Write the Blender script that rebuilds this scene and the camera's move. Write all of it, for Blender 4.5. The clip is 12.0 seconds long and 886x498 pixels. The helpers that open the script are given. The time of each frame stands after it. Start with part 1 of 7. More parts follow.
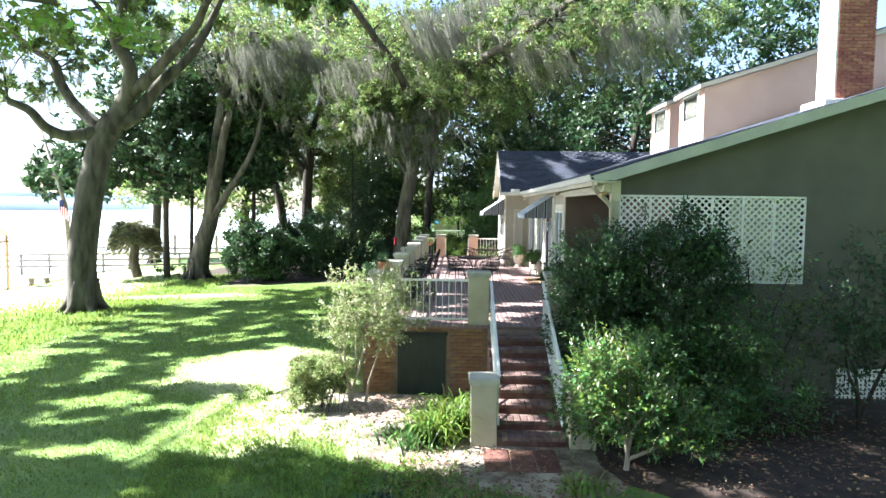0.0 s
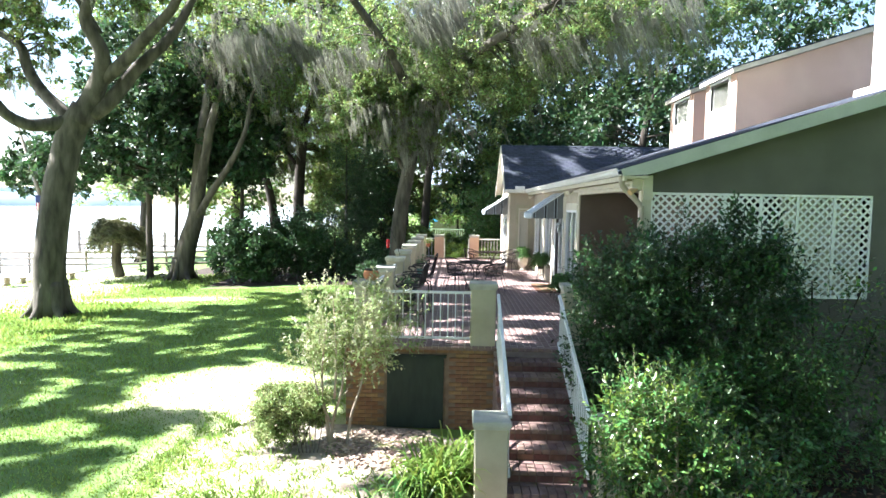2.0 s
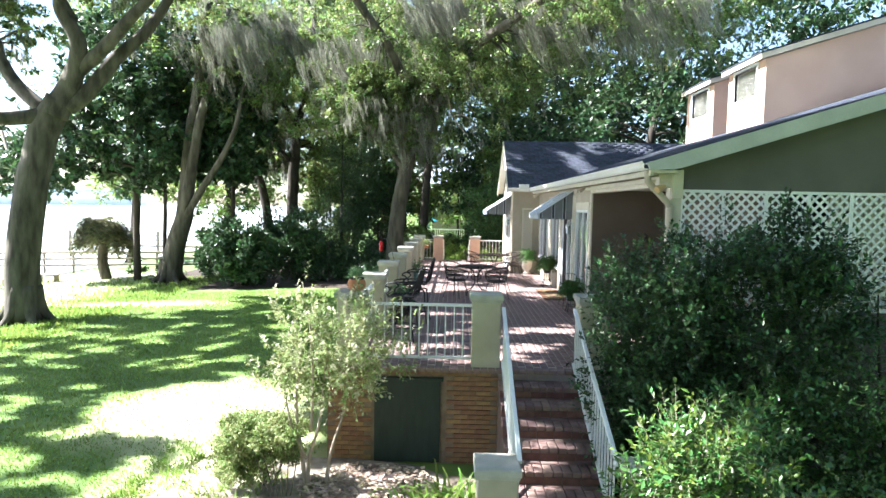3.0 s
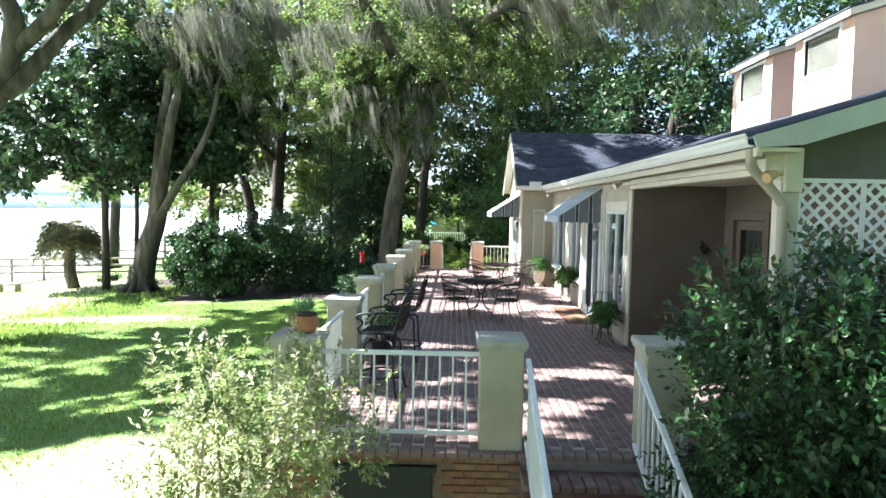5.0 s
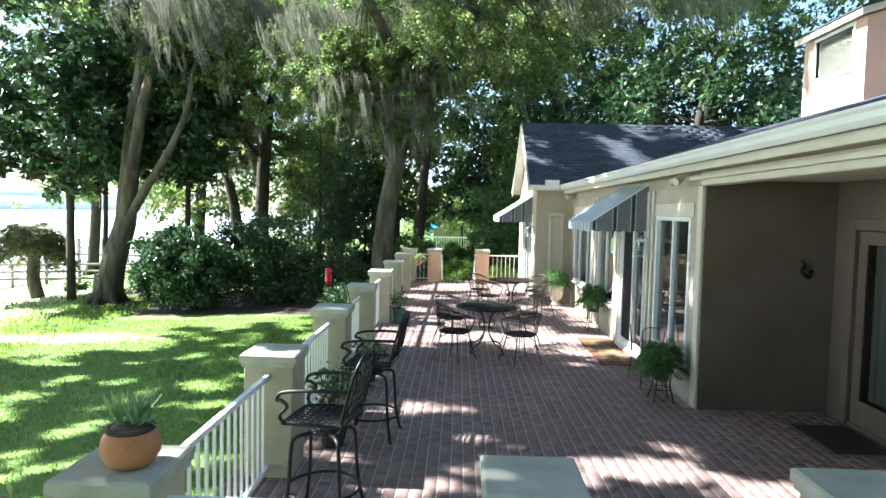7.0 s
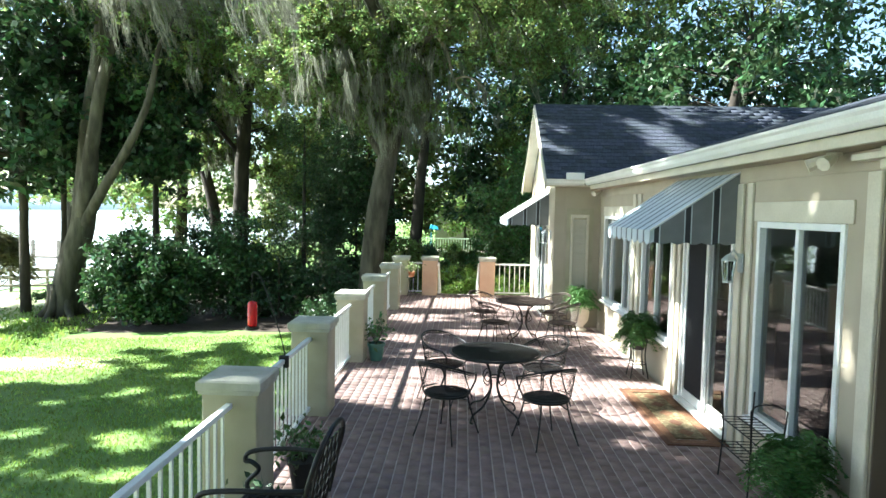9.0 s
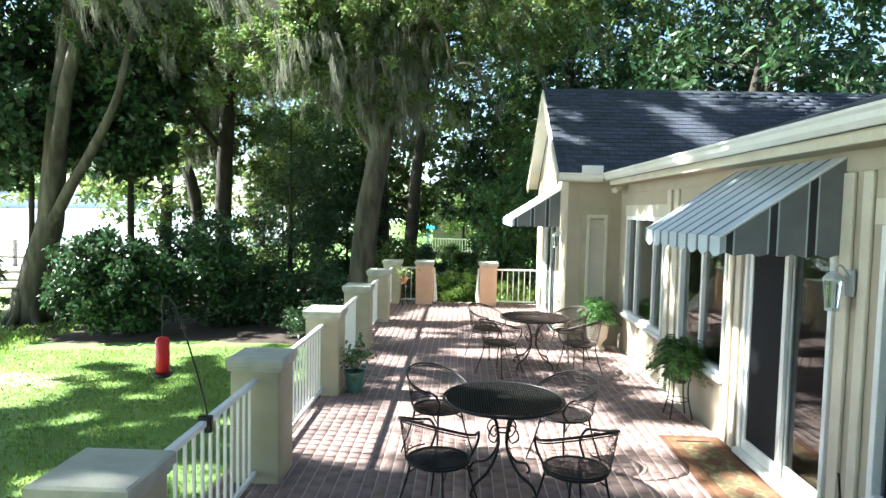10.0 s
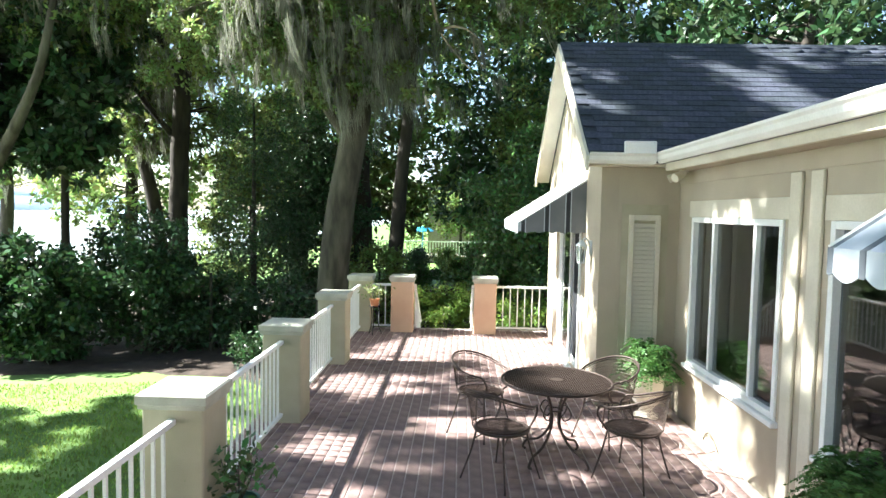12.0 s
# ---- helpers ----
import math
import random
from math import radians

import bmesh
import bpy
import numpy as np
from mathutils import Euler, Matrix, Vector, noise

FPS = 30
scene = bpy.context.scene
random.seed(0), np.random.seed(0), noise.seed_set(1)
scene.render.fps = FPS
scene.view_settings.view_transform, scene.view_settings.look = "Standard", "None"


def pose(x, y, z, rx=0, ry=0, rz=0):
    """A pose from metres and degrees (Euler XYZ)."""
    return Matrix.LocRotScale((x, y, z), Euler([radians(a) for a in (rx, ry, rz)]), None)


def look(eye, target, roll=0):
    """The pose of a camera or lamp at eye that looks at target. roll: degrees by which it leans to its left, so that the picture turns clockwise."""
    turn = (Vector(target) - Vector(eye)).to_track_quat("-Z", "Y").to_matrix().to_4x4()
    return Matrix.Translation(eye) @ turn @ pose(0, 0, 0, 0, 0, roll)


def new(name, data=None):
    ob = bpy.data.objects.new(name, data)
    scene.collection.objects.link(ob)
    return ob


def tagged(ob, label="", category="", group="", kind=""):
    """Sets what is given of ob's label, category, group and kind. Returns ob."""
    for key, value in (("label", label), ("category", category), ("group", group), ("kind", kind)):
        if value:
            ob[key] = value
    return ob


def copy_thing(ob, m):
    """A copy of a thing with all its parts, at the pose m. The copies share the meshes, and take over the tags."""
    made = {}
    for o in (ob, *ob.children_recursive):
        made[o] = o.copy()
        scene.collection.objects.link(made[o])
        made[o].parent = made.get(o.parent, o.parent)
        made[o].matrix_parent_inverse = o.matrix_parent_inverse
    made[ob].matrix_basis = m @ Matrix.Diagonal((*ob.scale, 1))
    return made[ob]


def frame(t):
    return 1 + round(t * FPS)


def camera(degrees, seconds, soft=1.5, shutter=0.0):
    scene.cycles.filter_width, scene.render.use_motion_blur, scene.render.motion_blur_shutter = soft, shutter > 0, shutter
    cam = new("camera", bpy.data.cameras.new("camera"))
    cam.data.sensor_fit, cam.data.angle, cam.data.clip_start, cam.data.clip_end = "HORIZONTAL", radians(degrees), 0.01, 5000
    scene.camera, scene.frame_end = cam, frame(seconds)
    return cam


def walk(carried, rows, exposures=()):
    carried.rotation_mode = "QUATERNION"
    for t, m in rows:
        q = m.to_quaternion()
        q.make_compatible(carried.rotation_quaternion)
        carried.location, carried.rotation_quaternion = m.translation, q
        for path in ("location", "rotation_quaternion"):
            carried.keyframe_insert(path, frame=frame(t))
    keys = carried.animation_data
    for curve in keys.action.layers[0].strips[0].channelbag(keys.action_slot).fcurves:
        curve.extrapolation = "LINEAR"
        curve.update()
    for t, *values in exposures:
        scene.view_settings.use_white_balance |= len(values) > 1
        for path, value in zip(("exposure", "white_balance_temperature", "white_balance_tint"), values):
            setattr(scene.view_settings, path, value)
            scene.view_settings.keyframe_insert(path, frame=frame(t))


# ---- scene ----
cam = camera(70.0, 12.0)
PATH = [
    (0, (0.85, 0.191, 2.232), (0.813, 2.187, 2.103), 0.7),
    (0.5, (0.846, 0.556, 2.252), (0.809, 2.551, 2.12), 0.7),
    (1, (0.81, 1.01, 2.26), (0.779, 3.005, 2.124), 0.9),
    (1.5, (0.818, 1.502, 2.255), (0.786, 3.498, 2.12), 0.9),
    (2, (0.82, 2.096, 2.252), (0.787, 4.091, 2.116), 1.0),
    (2.5, (0.837, 2.768, 2.264), (0.802, 4.763, 2.125), 1.0),
    (3, (0.846, 3.503, 2.243), (0.812, 5.498, 2.106), 1.1),
    (5, (0.866, 6.532, 2.202), (0.83, 8.527, 2.073), 1.0),
    (5.5, (0.924, 7.309, 2.209), (0.882, 9.305, 2.08), 1.0),
    (6, (0.931, 8.081, 2.206), (0.887, 10.077, 2.081), 1.1),
    (6.5, (0.929, 8.787, 2.212), (0.883, 10.782, 2.086), 1.4),
    (7, (0.962, 9.566, 2.211), (0.912, 11.562, 2.091), 1.2),
    (9, (1.06, 12.696, 2.245), (0.997, 14.691, 2.123), 1.1),
    (9.5, (1.045, 13.563, 2.26), (0.985, 15.558, 2.136), 1.2),
    (10, (1.06, 14.423, 2.238), (1.002, 16.419, 2.114), 1.2),
    (10.5, (1.12, 15.306, 2.247), (1.06, 17.301, 2.121), 1.2),
    (11, (1.168, 16.193, 2.234), (1.11, 18.189, 2.109), 1.2),
    (11.5, (1.219, 17.026, 2.218), (1.161, 19.021, 2.097), 1.1),
    (12, (1.254, 17.882, 2.218), (1.197, 19.878, 2.097), 1.1),
]
walk(cam, [(t, look(eye, target, roll)) for t, eye, target, roll in PATH], [(0, 2.93, 6050, 14), (3, 2.93, 6050, 13), (6, 2.92, 6000, 8), (9, 2.9, 6050, 1), (12, 2.98, 6200, 6)])

# ---- world, sun, exposure ----
SUN_FROM = Vector((-1.0, 0.10, 0.95)).normalized()
world = bpy.data.worlds.new("sky")
scene.world = world
world.use_nodes = True
wn = world.node_tree
sky = wn.nodes.new("ShaderNodeTexSky")
sky.sky_type = "NISHITA"
sky.sun_disc = False
sky.sun_elevation = math.asin(SUN_FROM.z)
sky.sun_rotation = math.atan2(SUN_FROM.x, SUN_FROM.y)
sky.air_density, sky.dust_density = 1.0, 1.0
wn.nodes["Background"].inputs["Strength"].default_value = 0.054
wn.links.new(sky.outputs[0], wn.nodes["Background"].inputs["Color"])
sun_data = bpy.data.lights.new("sun", "SUN")
sun_data.energy, sun_data.angle, sun_data.color = 4.6, radians(0.6), (1.0, 0.97, 0.91)
sun = new("sun", sun_data)
sun.matrix_world = look(SUN_FROM * 60, (0, 0, 0))


# ---- materials ----
def mat(name, c1, c2=None, scale=6.0, rough=0.8, metal=0.0, bump=0.2, detail_scale=60.0, stretch=(1, 1, 1), per="none", vary=0.12, spec=0.4, translucent=0.0, c3=None):
    """A surface of two noise scales, with grain bump; per: 'object' or 'island' shifts the value piece by piece."""
    m = bpy.data.materials.new(name)
    m.use_nodes = True
    t = m.node_tree
    bsdf = t.nodes["Principled BSDF"]
    bsdf.inputs["Roughness"].default_value = rough
    bsdf.inputs["Metallic"].default_value = metal
    bsdf.inputs["Specular IOR Level"].default_value = spec
    co = t.nodes.new("ShaderNodeTexCoord")
    mp = t.nodes.new("ShaderNodeMapping")
    mp.inputs["Scale"].default_value = stretch
    t.links.new(co.outputs["Object"], mp.inputs["Vector"])
    n1 = t.nodes.new("ShaderNodeTexNoise")
    n1.inputs["Scale"].default_value, n1.inputs["Detail"].default_value = scale, 5.0
    n2 = t.nodes.new("ShaderNodeTexNoise")
    n2.inputs["Scale"].default_value, n2.inputs["Detail"].default_value = detail_scale, 3.0
    for n in (n1, n2):
        t.links.new(mp.outputs[0], n.inputs["Vector"])
    ramp = t.nodes.new("ShaderNodeValToRGB")
    ramp.color_ramp.elements[0].position, ramp.color_ramp.elements[1].position = 0.35, 0.65
    ramp.color_ramp.elements[0].color = (*c1, 1)
    ramp.color_ramp.elements[1].color = (*(c2 or [min(1, v * 1.2) for v in c1]), 1)
    if c3:
        e = ramp.color_ramp.elements.new(0.5)
        e.color = (*c3, 1)
    t.links.new(n1.outputs["Fac"], ramp.inputs["Fac"])
    hsv = t.nodes.new("ShaderNodeHueSaturation")
    t.links.new(ramp.outputs["Color"], hsv.inputs["Color"])
    val = t.nodes.new("ShaderNodeMapRange")
    val.inputs["To Min"].default_value, val.inputs["To Max"].default_value = 0.88, 1.12
    t.links.new(n2.outputs["Fac"], val.inputs["Value"])
    last = val.outputs[0]
    if per != "none":
        src = t.nodes.new("ShaderNodeObjectInfo").outputs["Random"] if per == "object" else t.nodes.new("ShaderNodeNewGeometry").outputs["Random Per Island"]
        rnd = t.nodes.new("ShaderNodeMapRange")
        rnd.inputs["To Min"].default_value, rnd.inputs["To Max"].default_value = 1 - vary, 1 + vary
        t.links.new(src, rnd.inputs["Value"])
        mul = t.nodes.new("ShaderNodeMath")
        mul.operation = "MULTIPLY"
        t.links.new(last, mul.inputs[0])
        t.links.new(rnd.outputs[0], mul.inputs[1])
        last = mul.outputs[0]
        hr = t.nodes.new("ShaderNodeMapRange")
        hr.inputs["To Min"].default_value, hr.inputs["To Max"].default_value = 0.5 - vary * 0.08, 0.5 + vary * 0.08
        t.links.new(src, hr.inputs["Value"])
        t.links.new(hr.outputs[0], hsv.inputs["Hue"])
    t.links.new(last, hsv.inputs["Value"])
    t.links.new(hsv.outputs["Color"], bsdf.inputs["Base Color"])
    if bump:
        b = t.nodes.new("ShaderNodeBump")
        b.inputs["Strength"].default_value, b.inputs["Distance"].default_value = bump, 0.01
        t.links.new(n2.outputs["Fac"], b.inputs["Height"])
        t.links.new(b.outputs[0], bsdf.inputs["Normal"])
    if translucent:
        tr = t.nodes.new("ShaderNodeBsdfTranslucent")
        hs2 = t.nodes.new("ShaderNodeHueSaturation")
        hs2.inputs["Hue"].default_value, hs2.inputs["Value"].default_value = 0.48, 1.6
        t.links.new(hsv.outputs["Color"], hs2.inputs["Color"])
        t.links.new(hs2.outputs["Color"], tr.inputs["Color"])
        mix = t.nodes.new("ShaderNodeMixShader")
        mix.inputs[0].default_value = translucent
        t.links.new(bsdf.outputs[0], mix.inputs[1])
        t.links.new(tr.outputs[0], mix.inputs[2])
        t.links.new(mix.outputs[0], t.nodes["Material Output"].inputs["Surface"])
    return m


STUCCO = mat("stucco_beige", (0.39, 0.335, 0.255), (0.45, 0.39, 0.30), 1.5, 0.9, bump=0.35, detail_scale=180)
STUCCO_POST = mat("stucco_post", (0.36, 0.33, 0.235), (0.44, 0.40, 0.295), 2.5, 0.9, bump=0.35, detail_scale=150, per="object", vary=0.05)
STUCCO_TAN = mat("stucco_tan", (0.55, 0.36, 0.25), (0.62, 0.43, 0.30), 2.5, 0.9, bump=0.35, detail_scale=150)
CAP = mat("cap_concrete", (0.35, 0.345, 0.285), (0.45, 0.44, 0.37), 5, 0.85, bump=0.3, detail_scale=120, per="object", vary=0.06)
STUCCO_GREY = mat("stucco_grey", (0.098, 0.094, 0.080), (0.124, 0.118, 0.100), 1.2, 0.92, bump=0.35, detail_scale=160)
STUCCO_PINK = mat("stucco_pink", (0.62, 0.42, 0.33), (0.68, 0.48, 0.38), 1.2, 0.92, bump=0.2, detail_scale=120)
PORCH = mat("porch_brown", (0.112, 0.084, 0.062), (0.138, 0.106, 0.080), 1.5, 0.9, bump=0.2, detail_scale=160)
CREAM = mat("cream_trim", (0.56, 0.51, 0.41), (0.64, 0.59, 0.48), 3, 0.6, bump=0.08)
WHITE = mat("white_paint", (0.74, 0.75, 0.74), (0.82, 0.82, 0.80), 4, 0.45, bump=0.06, per="object", vary=0.03)
GUTTER = mat("white_gutter", (0.72, 0.71, 0.67), (0.80, 0.79, 0.76), 2, 0.4, bump=0.05)
# greyed version of the white trim: the board's shade is in the colour
RAKE_SHADED = mat("rake_paint", (0.36, 0.37, 0.34), (0.44, 0.45, 0.41), 2, 0.6, bump=0.08)
BRICK_RED = mat("paver_brick_object", (0.182, 0.120, 0.108), (0.252, 0.175, 0.160), 9, 0.75, bump=0.4, per="object", vary=0.06, c3=(0.215, 0.146, 0.133))
BRICK_RED_J = mat("paver_brick_island", (0.182, 0.120, 0.108), (0.252, 0.175, 0.160), 9, 0.75, bump=0.4, per="island", vary=0.06, c3=(0.215, 0.146, 0.133))
BRICK_STAIR = mat("stair_brick", (0.105, 0.046, 0.036), (0.160, 0.075, 0.058), 9, 0.75, bump=0.4, per="object", vary=0.22)
# paler than the riser brick, with the light on the treads painted in
BRICK_LIT_TREAD = mat("tread_brick", (0.150, 0.092, 0.078), (0.230, 0.155, 0.135), 7, 0.8, bump=0.4, per="object", vary=0.2)
BRICK_TAN = mat("wall_brick", (0.20, 0.105, 0.055), (0.29, 0.165, 0.085), 9, 0.85, bump=0.5, per="object", vary=0.2)
LANTERN = mat("lantern_metal", (0.42, 0.45, 0.45), (0.50, 0.53, 0.53), 6, 0.5, bump=0.05)
BRICK_CHIM = mat("chimney_brick", (0.28, 0.10, 0.07), (0.36, 0.15, 0.10), 9, 0.85, bump=0.5, per="object", vary=0.2)
MORTAR = mat("mortar", (0.38, 0.31, 0.25), (0.46, 0.38, 0.31), 8, 0.95, bump=0.4)
MORTAR_WALL = mat("wall_mortar", (0.17, 0.12, 0.085), (0.24, 0.175, 0.125), 8, 0.95, bump=0.4)
MORTAR_DARK = mat("dark_mortar", (0.11, 0.075, 0.062), (0.16, 0.115, 0.095), 8, 0.95, bump=0.4)
PAVER_JOINT = mat("paver_joint", (0.37, 0.30, 0.275), (0.46, 0.38, 0.35), 8, 0.95, bump=0.4)
SHINGLE = mat("shingle", (0.026, 0.033, 0.048), (0.050, 0.060, 0.080), 20, 0.9, bump=0.6, detail_scale=220, per="island", vary=0.3)
SHINGLE_O = mat("shingle_piece", (0.026, 0.033, 0.048), (0.050, 0.060, 0.080), 20, 0.9, bump=0.6, detail_scale=220, per="object", vary=0.3)
GREEN_DOOR = mat("green_board", (0.018, 0.028, 0.022), (0.026, 0.038, 0.030), 3, 0.7, bump=0.15, stretch=(4, 4, 1))
IRON = mat("black_iron", (0.012, 0.012, 0.013), (0.022, 0.021, 0.02), 20, 0.45, metal=0.3, bump=0.1)
BRONZE = mat("bronze_iron", (0.045, 0.032, 0.028), (0.065, 0.046, 0.038), 20, 0.5, metal=0.4, bump=0.1)
TERRACOTTA = mat("terracotta", (0.40, 0.15, 0.07), (0.50, 0.22, 0.11), 6, 0.75, bump=0.2)
POT_GREEN = mat("green_glaze", (0.05, 0.14, 0.12), (0.08, 0.19, 0.16), 6, 0.3, bump=0.1)
POT_DARK = mat("dark_pot", (0.02, 0.02, 0.02), (0.035, 0.03, 0.03), 8, 0.6)
URN = mat("pale_urn", (0.60, 0.54, 0.44), (0.68, 0.62, 0.52), 6, 0.7)
RED = mat("red_plastic", (0.55, 0.012, 0.015), (0.62, 0.02, 0.02), 4, 0.25, bump=0.02)
AWN_LIGHT = mat("awning_pale", (0.42, 0.47, 0.52), (0.48, 0.53, 0.58), 4, 0.75, bump=0.15, detail_scale=300)
AWN_GREY = mat("awning_grey", (0.15, 0.155, 0.165), (0.19, 0.195, 0.205), 4, 0.8, bump=0.15, detail_scale=300)
AWN_SEAM = mat("awning_seam", (0.11, 0.125, 0.145), (0.15, 0.165, 0.19), 4, 0.8, bump=0.15, detail_scale=300)
AWN_DARK = mat("awning_dark", (0.028, 0.030, 0.036), (0.042, 0.044, 0.05), 4, 0.8, bump=0.15, detail_scale=300)
SCREEN = mat("door_screen", (0.016, 0.017, 0.020), (0.024, 0.025, 0.028), 60, 0.8, bump=0.1, detail_scale=400, spec=0.15)
CURTAIN = mat("curtain", (0.45, 0.42, 0.38), (0.55, 0.52, 0.46), 3, 0.9, bump=0.2)
# dark tone that puts a room's dimness into its surfaces
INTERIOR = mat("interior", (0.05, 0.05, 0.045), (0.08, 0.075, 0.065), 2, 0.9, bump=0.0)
MAT_RUG = mat("coir_mat", (0.125, 0.058, 0.03), (0.19, 0.10, 0.052), 9, 0.95, bump=0.6, detail_scale=200, c3=(0.15, 0.072, 0.036))
MAT_GOLD = mat("mat_gold", (0.115, 0.075, 0.038), (0.235, 0.18, 0.10), 16, 0.95, bump=0.6, detail_scale=200, c3=(0.12, 0.095, 0.048))
MAT_EDGE = mat("mat_edge", (0.085, 0.036, 0.020), (0.13, 0.058, 0.032), 9, 0.95, bump=0.5)
SOIL = mat("soil_mulch", (0.028, 0.020, 0.015), (0.055, 0.038, 0.028), 5, 0.95, bump=0.8, detail_scale=40)
SAND = mat("sandy_soil", (0.13, 0.105, 0.078), (0.42, 0.37, 0.30), 2.6, 0.95, bump=0.6, detail_scale=40)
LITTER = mat("dry_leaf", (0.40, 0.29, 0.22), (0.58, 0.46, 0.38), 12, 0.9, per="island", vary=0.35, bump=0.1)
LITTER_DARK = mat("brown_leaf", (0.13, 0.075, 0.045), (0.22, 0.13, 0.08), 12, 0.9, per="island", vary=0.4, bump=0.1)
BARK = mat("bark", (0.045, 0.039, 0.030), (0.125, 0.112, 0.088), 4, 0.95, bump=1.0, detail_scale=22, stretch=(1, 1, 0.25))
BARK_DARK = mat("bark_dark", (0.030, 0.025, 0.020), (0.06, 0.05, 0.04), 5, 0.95, bump=1.0, detail_scale=22, stretch=(1, 1, 0.25))
BARK_PALE = mat("bark_pale", (0.26, 0.21, 0.16), (0.38, 0.32, 0.25), 7, 0.9, bump=0.5, stretch=(1, 1, 0.4))
LEAF_OAK = mat("leaf_oak", (0.090, 0.150, 0.044), (0.180, 0.236, 0.070), 1.2, 0.42, bump=0, per="island", vary=0.6, translucent=0.43)
LEAF_LIVE_OAK = mat("leaf_live_oak", (0.084, 0.138, 0.044), (0.168, 0.220, 0.070), 1.2, 0.42, bump=0, per="island", vary=0.6, translucent=0.44)
LEAF_DARK = mat("leaf_dark", (0.026, 0.060, 0.024), (0.050, 0.098, 0.036), 1.2, 0.40, bump=0, per="island", vary=0.5, translucent=0.18, spec=0.4)
LEAF_SHRUB = mat("leaf_shrub", (0.045, 0.105, 0.028), (0.085, 0.165, 0.046), 2, 0.28, bump=0, per="island", vary=0.5, translucent=0.18, spec=0.5)
LEAF_BRIGHT = mat("leaf_bright", (0.11, 0.19, 0.035), (0.17, 0.26, 0.05), 2, 0.45, bump=0, per="island", vary=0.35, translucent=0.4)
LEAF_PALE = mat("leaf_pale", (0.12, 0.185, 0.050), (0.29, 0.33, 0.15), 3, 0.6, bump=0, per="island", vary=0.45, translucent=0.35)
# sun highlights on the young tree's leaves, painted as a cream leaf colour
LEAF_SUNNY_CREAM = mat("leaf_cream", (0.30, 0.31, 0.19), (0.46, 0.46, 0.33), 3, 0.6, bump=0, per="island", vary=0.3, translucent=0.3)
LEAF_SUCCULENT = mat("succulent", (0.10, 0.19, 0.09), (0.17, 0.27, 0.13), 6, 0.5, bump=0, per="island", vary=0.25, translucent=0.2)
FROND = mat("fern_frond", (0.044, 0.118, 0.027), (0.085, 0.180, 0.045), 3, 0.5, bump=0, per="island", vary=0.3, translucent=0.3)
PALM = mat("palm_frond", (0.085, 0.100, 0.045), (0.15, 0.155, 0.07), 2, 0.55, bump=0, per="island", vary=0.35, translucent=0.2)
MOSS = mat("spanish_moss", (0.135, 0.140, 0.110), (0.25, 0.255, 0.20), 2, 0.95, bump=0, per="island", vary=0.3, translucent=0.4)
GRASS = mat("lawn", (0.096, 0.169, 0.034), (0.146, 0.228, 0.050), 0.6, 0.8, bump=0.7, detail_scale=35, c3=(0.104, 0.190, 0.042))


def lighten_lawn(m, patches, bare):
    """Pale patches of lawn, dry grass and sun brightness in one colour: (x, y, half width, half length), with ragged
    edges.
    """
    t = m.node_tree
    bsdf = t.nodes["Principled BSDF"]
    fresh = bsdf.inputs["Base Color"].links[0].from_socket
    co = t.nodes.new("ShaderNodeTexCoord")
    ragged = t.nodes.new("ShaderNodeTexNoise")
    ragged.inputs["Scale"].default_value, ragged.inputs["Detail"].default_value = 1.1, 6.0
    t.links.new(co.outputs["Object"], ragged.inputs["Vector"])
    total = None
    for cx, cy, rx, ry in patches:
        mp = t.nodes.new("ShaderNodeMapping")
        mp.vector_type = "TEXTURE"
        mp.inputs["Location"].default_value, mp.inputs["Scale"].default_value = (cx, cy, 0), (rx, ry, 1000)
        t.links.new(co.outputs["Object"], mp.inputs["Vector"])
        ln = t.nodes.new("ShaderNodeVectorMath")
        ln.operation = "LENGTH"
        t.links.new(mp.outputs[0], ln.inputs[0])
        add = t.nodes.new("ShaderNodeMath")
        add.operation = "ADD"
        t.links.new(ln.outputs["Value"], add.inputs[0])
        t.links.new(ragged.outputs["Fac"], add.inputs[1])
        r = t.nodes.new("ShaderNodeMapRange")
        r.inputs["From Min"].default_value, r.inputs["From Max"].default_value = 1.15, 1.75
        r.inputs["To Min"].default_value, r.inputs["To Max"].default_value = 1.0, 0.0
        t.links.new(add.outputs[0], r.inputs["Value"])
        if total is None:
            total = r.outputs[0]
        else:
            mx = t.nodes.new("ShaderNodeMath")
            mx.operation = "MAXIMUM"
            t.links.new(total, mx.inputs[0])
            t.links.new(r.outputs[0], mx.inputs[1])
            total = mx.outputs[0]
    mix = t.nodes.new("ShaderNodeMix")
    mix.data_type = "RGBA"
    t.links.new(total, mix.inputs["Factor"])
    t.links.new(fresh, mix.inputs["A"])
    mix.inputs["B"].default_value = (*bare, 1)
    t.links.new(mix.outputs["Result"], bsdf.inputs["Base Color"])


# dry pale spots that follow the sun pools and hold their brightness as colour
PALE_LAWN = ((-3.4, 14.4, 2.0, 1.9), (-2.0, 11.3, 1.4, 2.2), (-12.0, 27.9, 4.0, 0.8), (-19.0, 31.5, 5.2, 8.5), (-26, 30, 9, 14), (-16.5, 38.5, 5, 2.6))
lighten_lawn(GRASS, PALE_LAWN, (0.47, 0.48, 0.27))
BLADE = mat("grass_blade", (0.126, 0.216, 0.045), (0.188, 0.291, 0.065), 0.6, 0.6, bump=0, per="island", vary=0.3, translucent=0.4)
WOOD_GREY = mat("dock_wood", (0.20, 0.17, 0.14), (0.30, 0.26, 0.21), 4, 0.9, bump=0.4, stretch=(1, 1, 6))
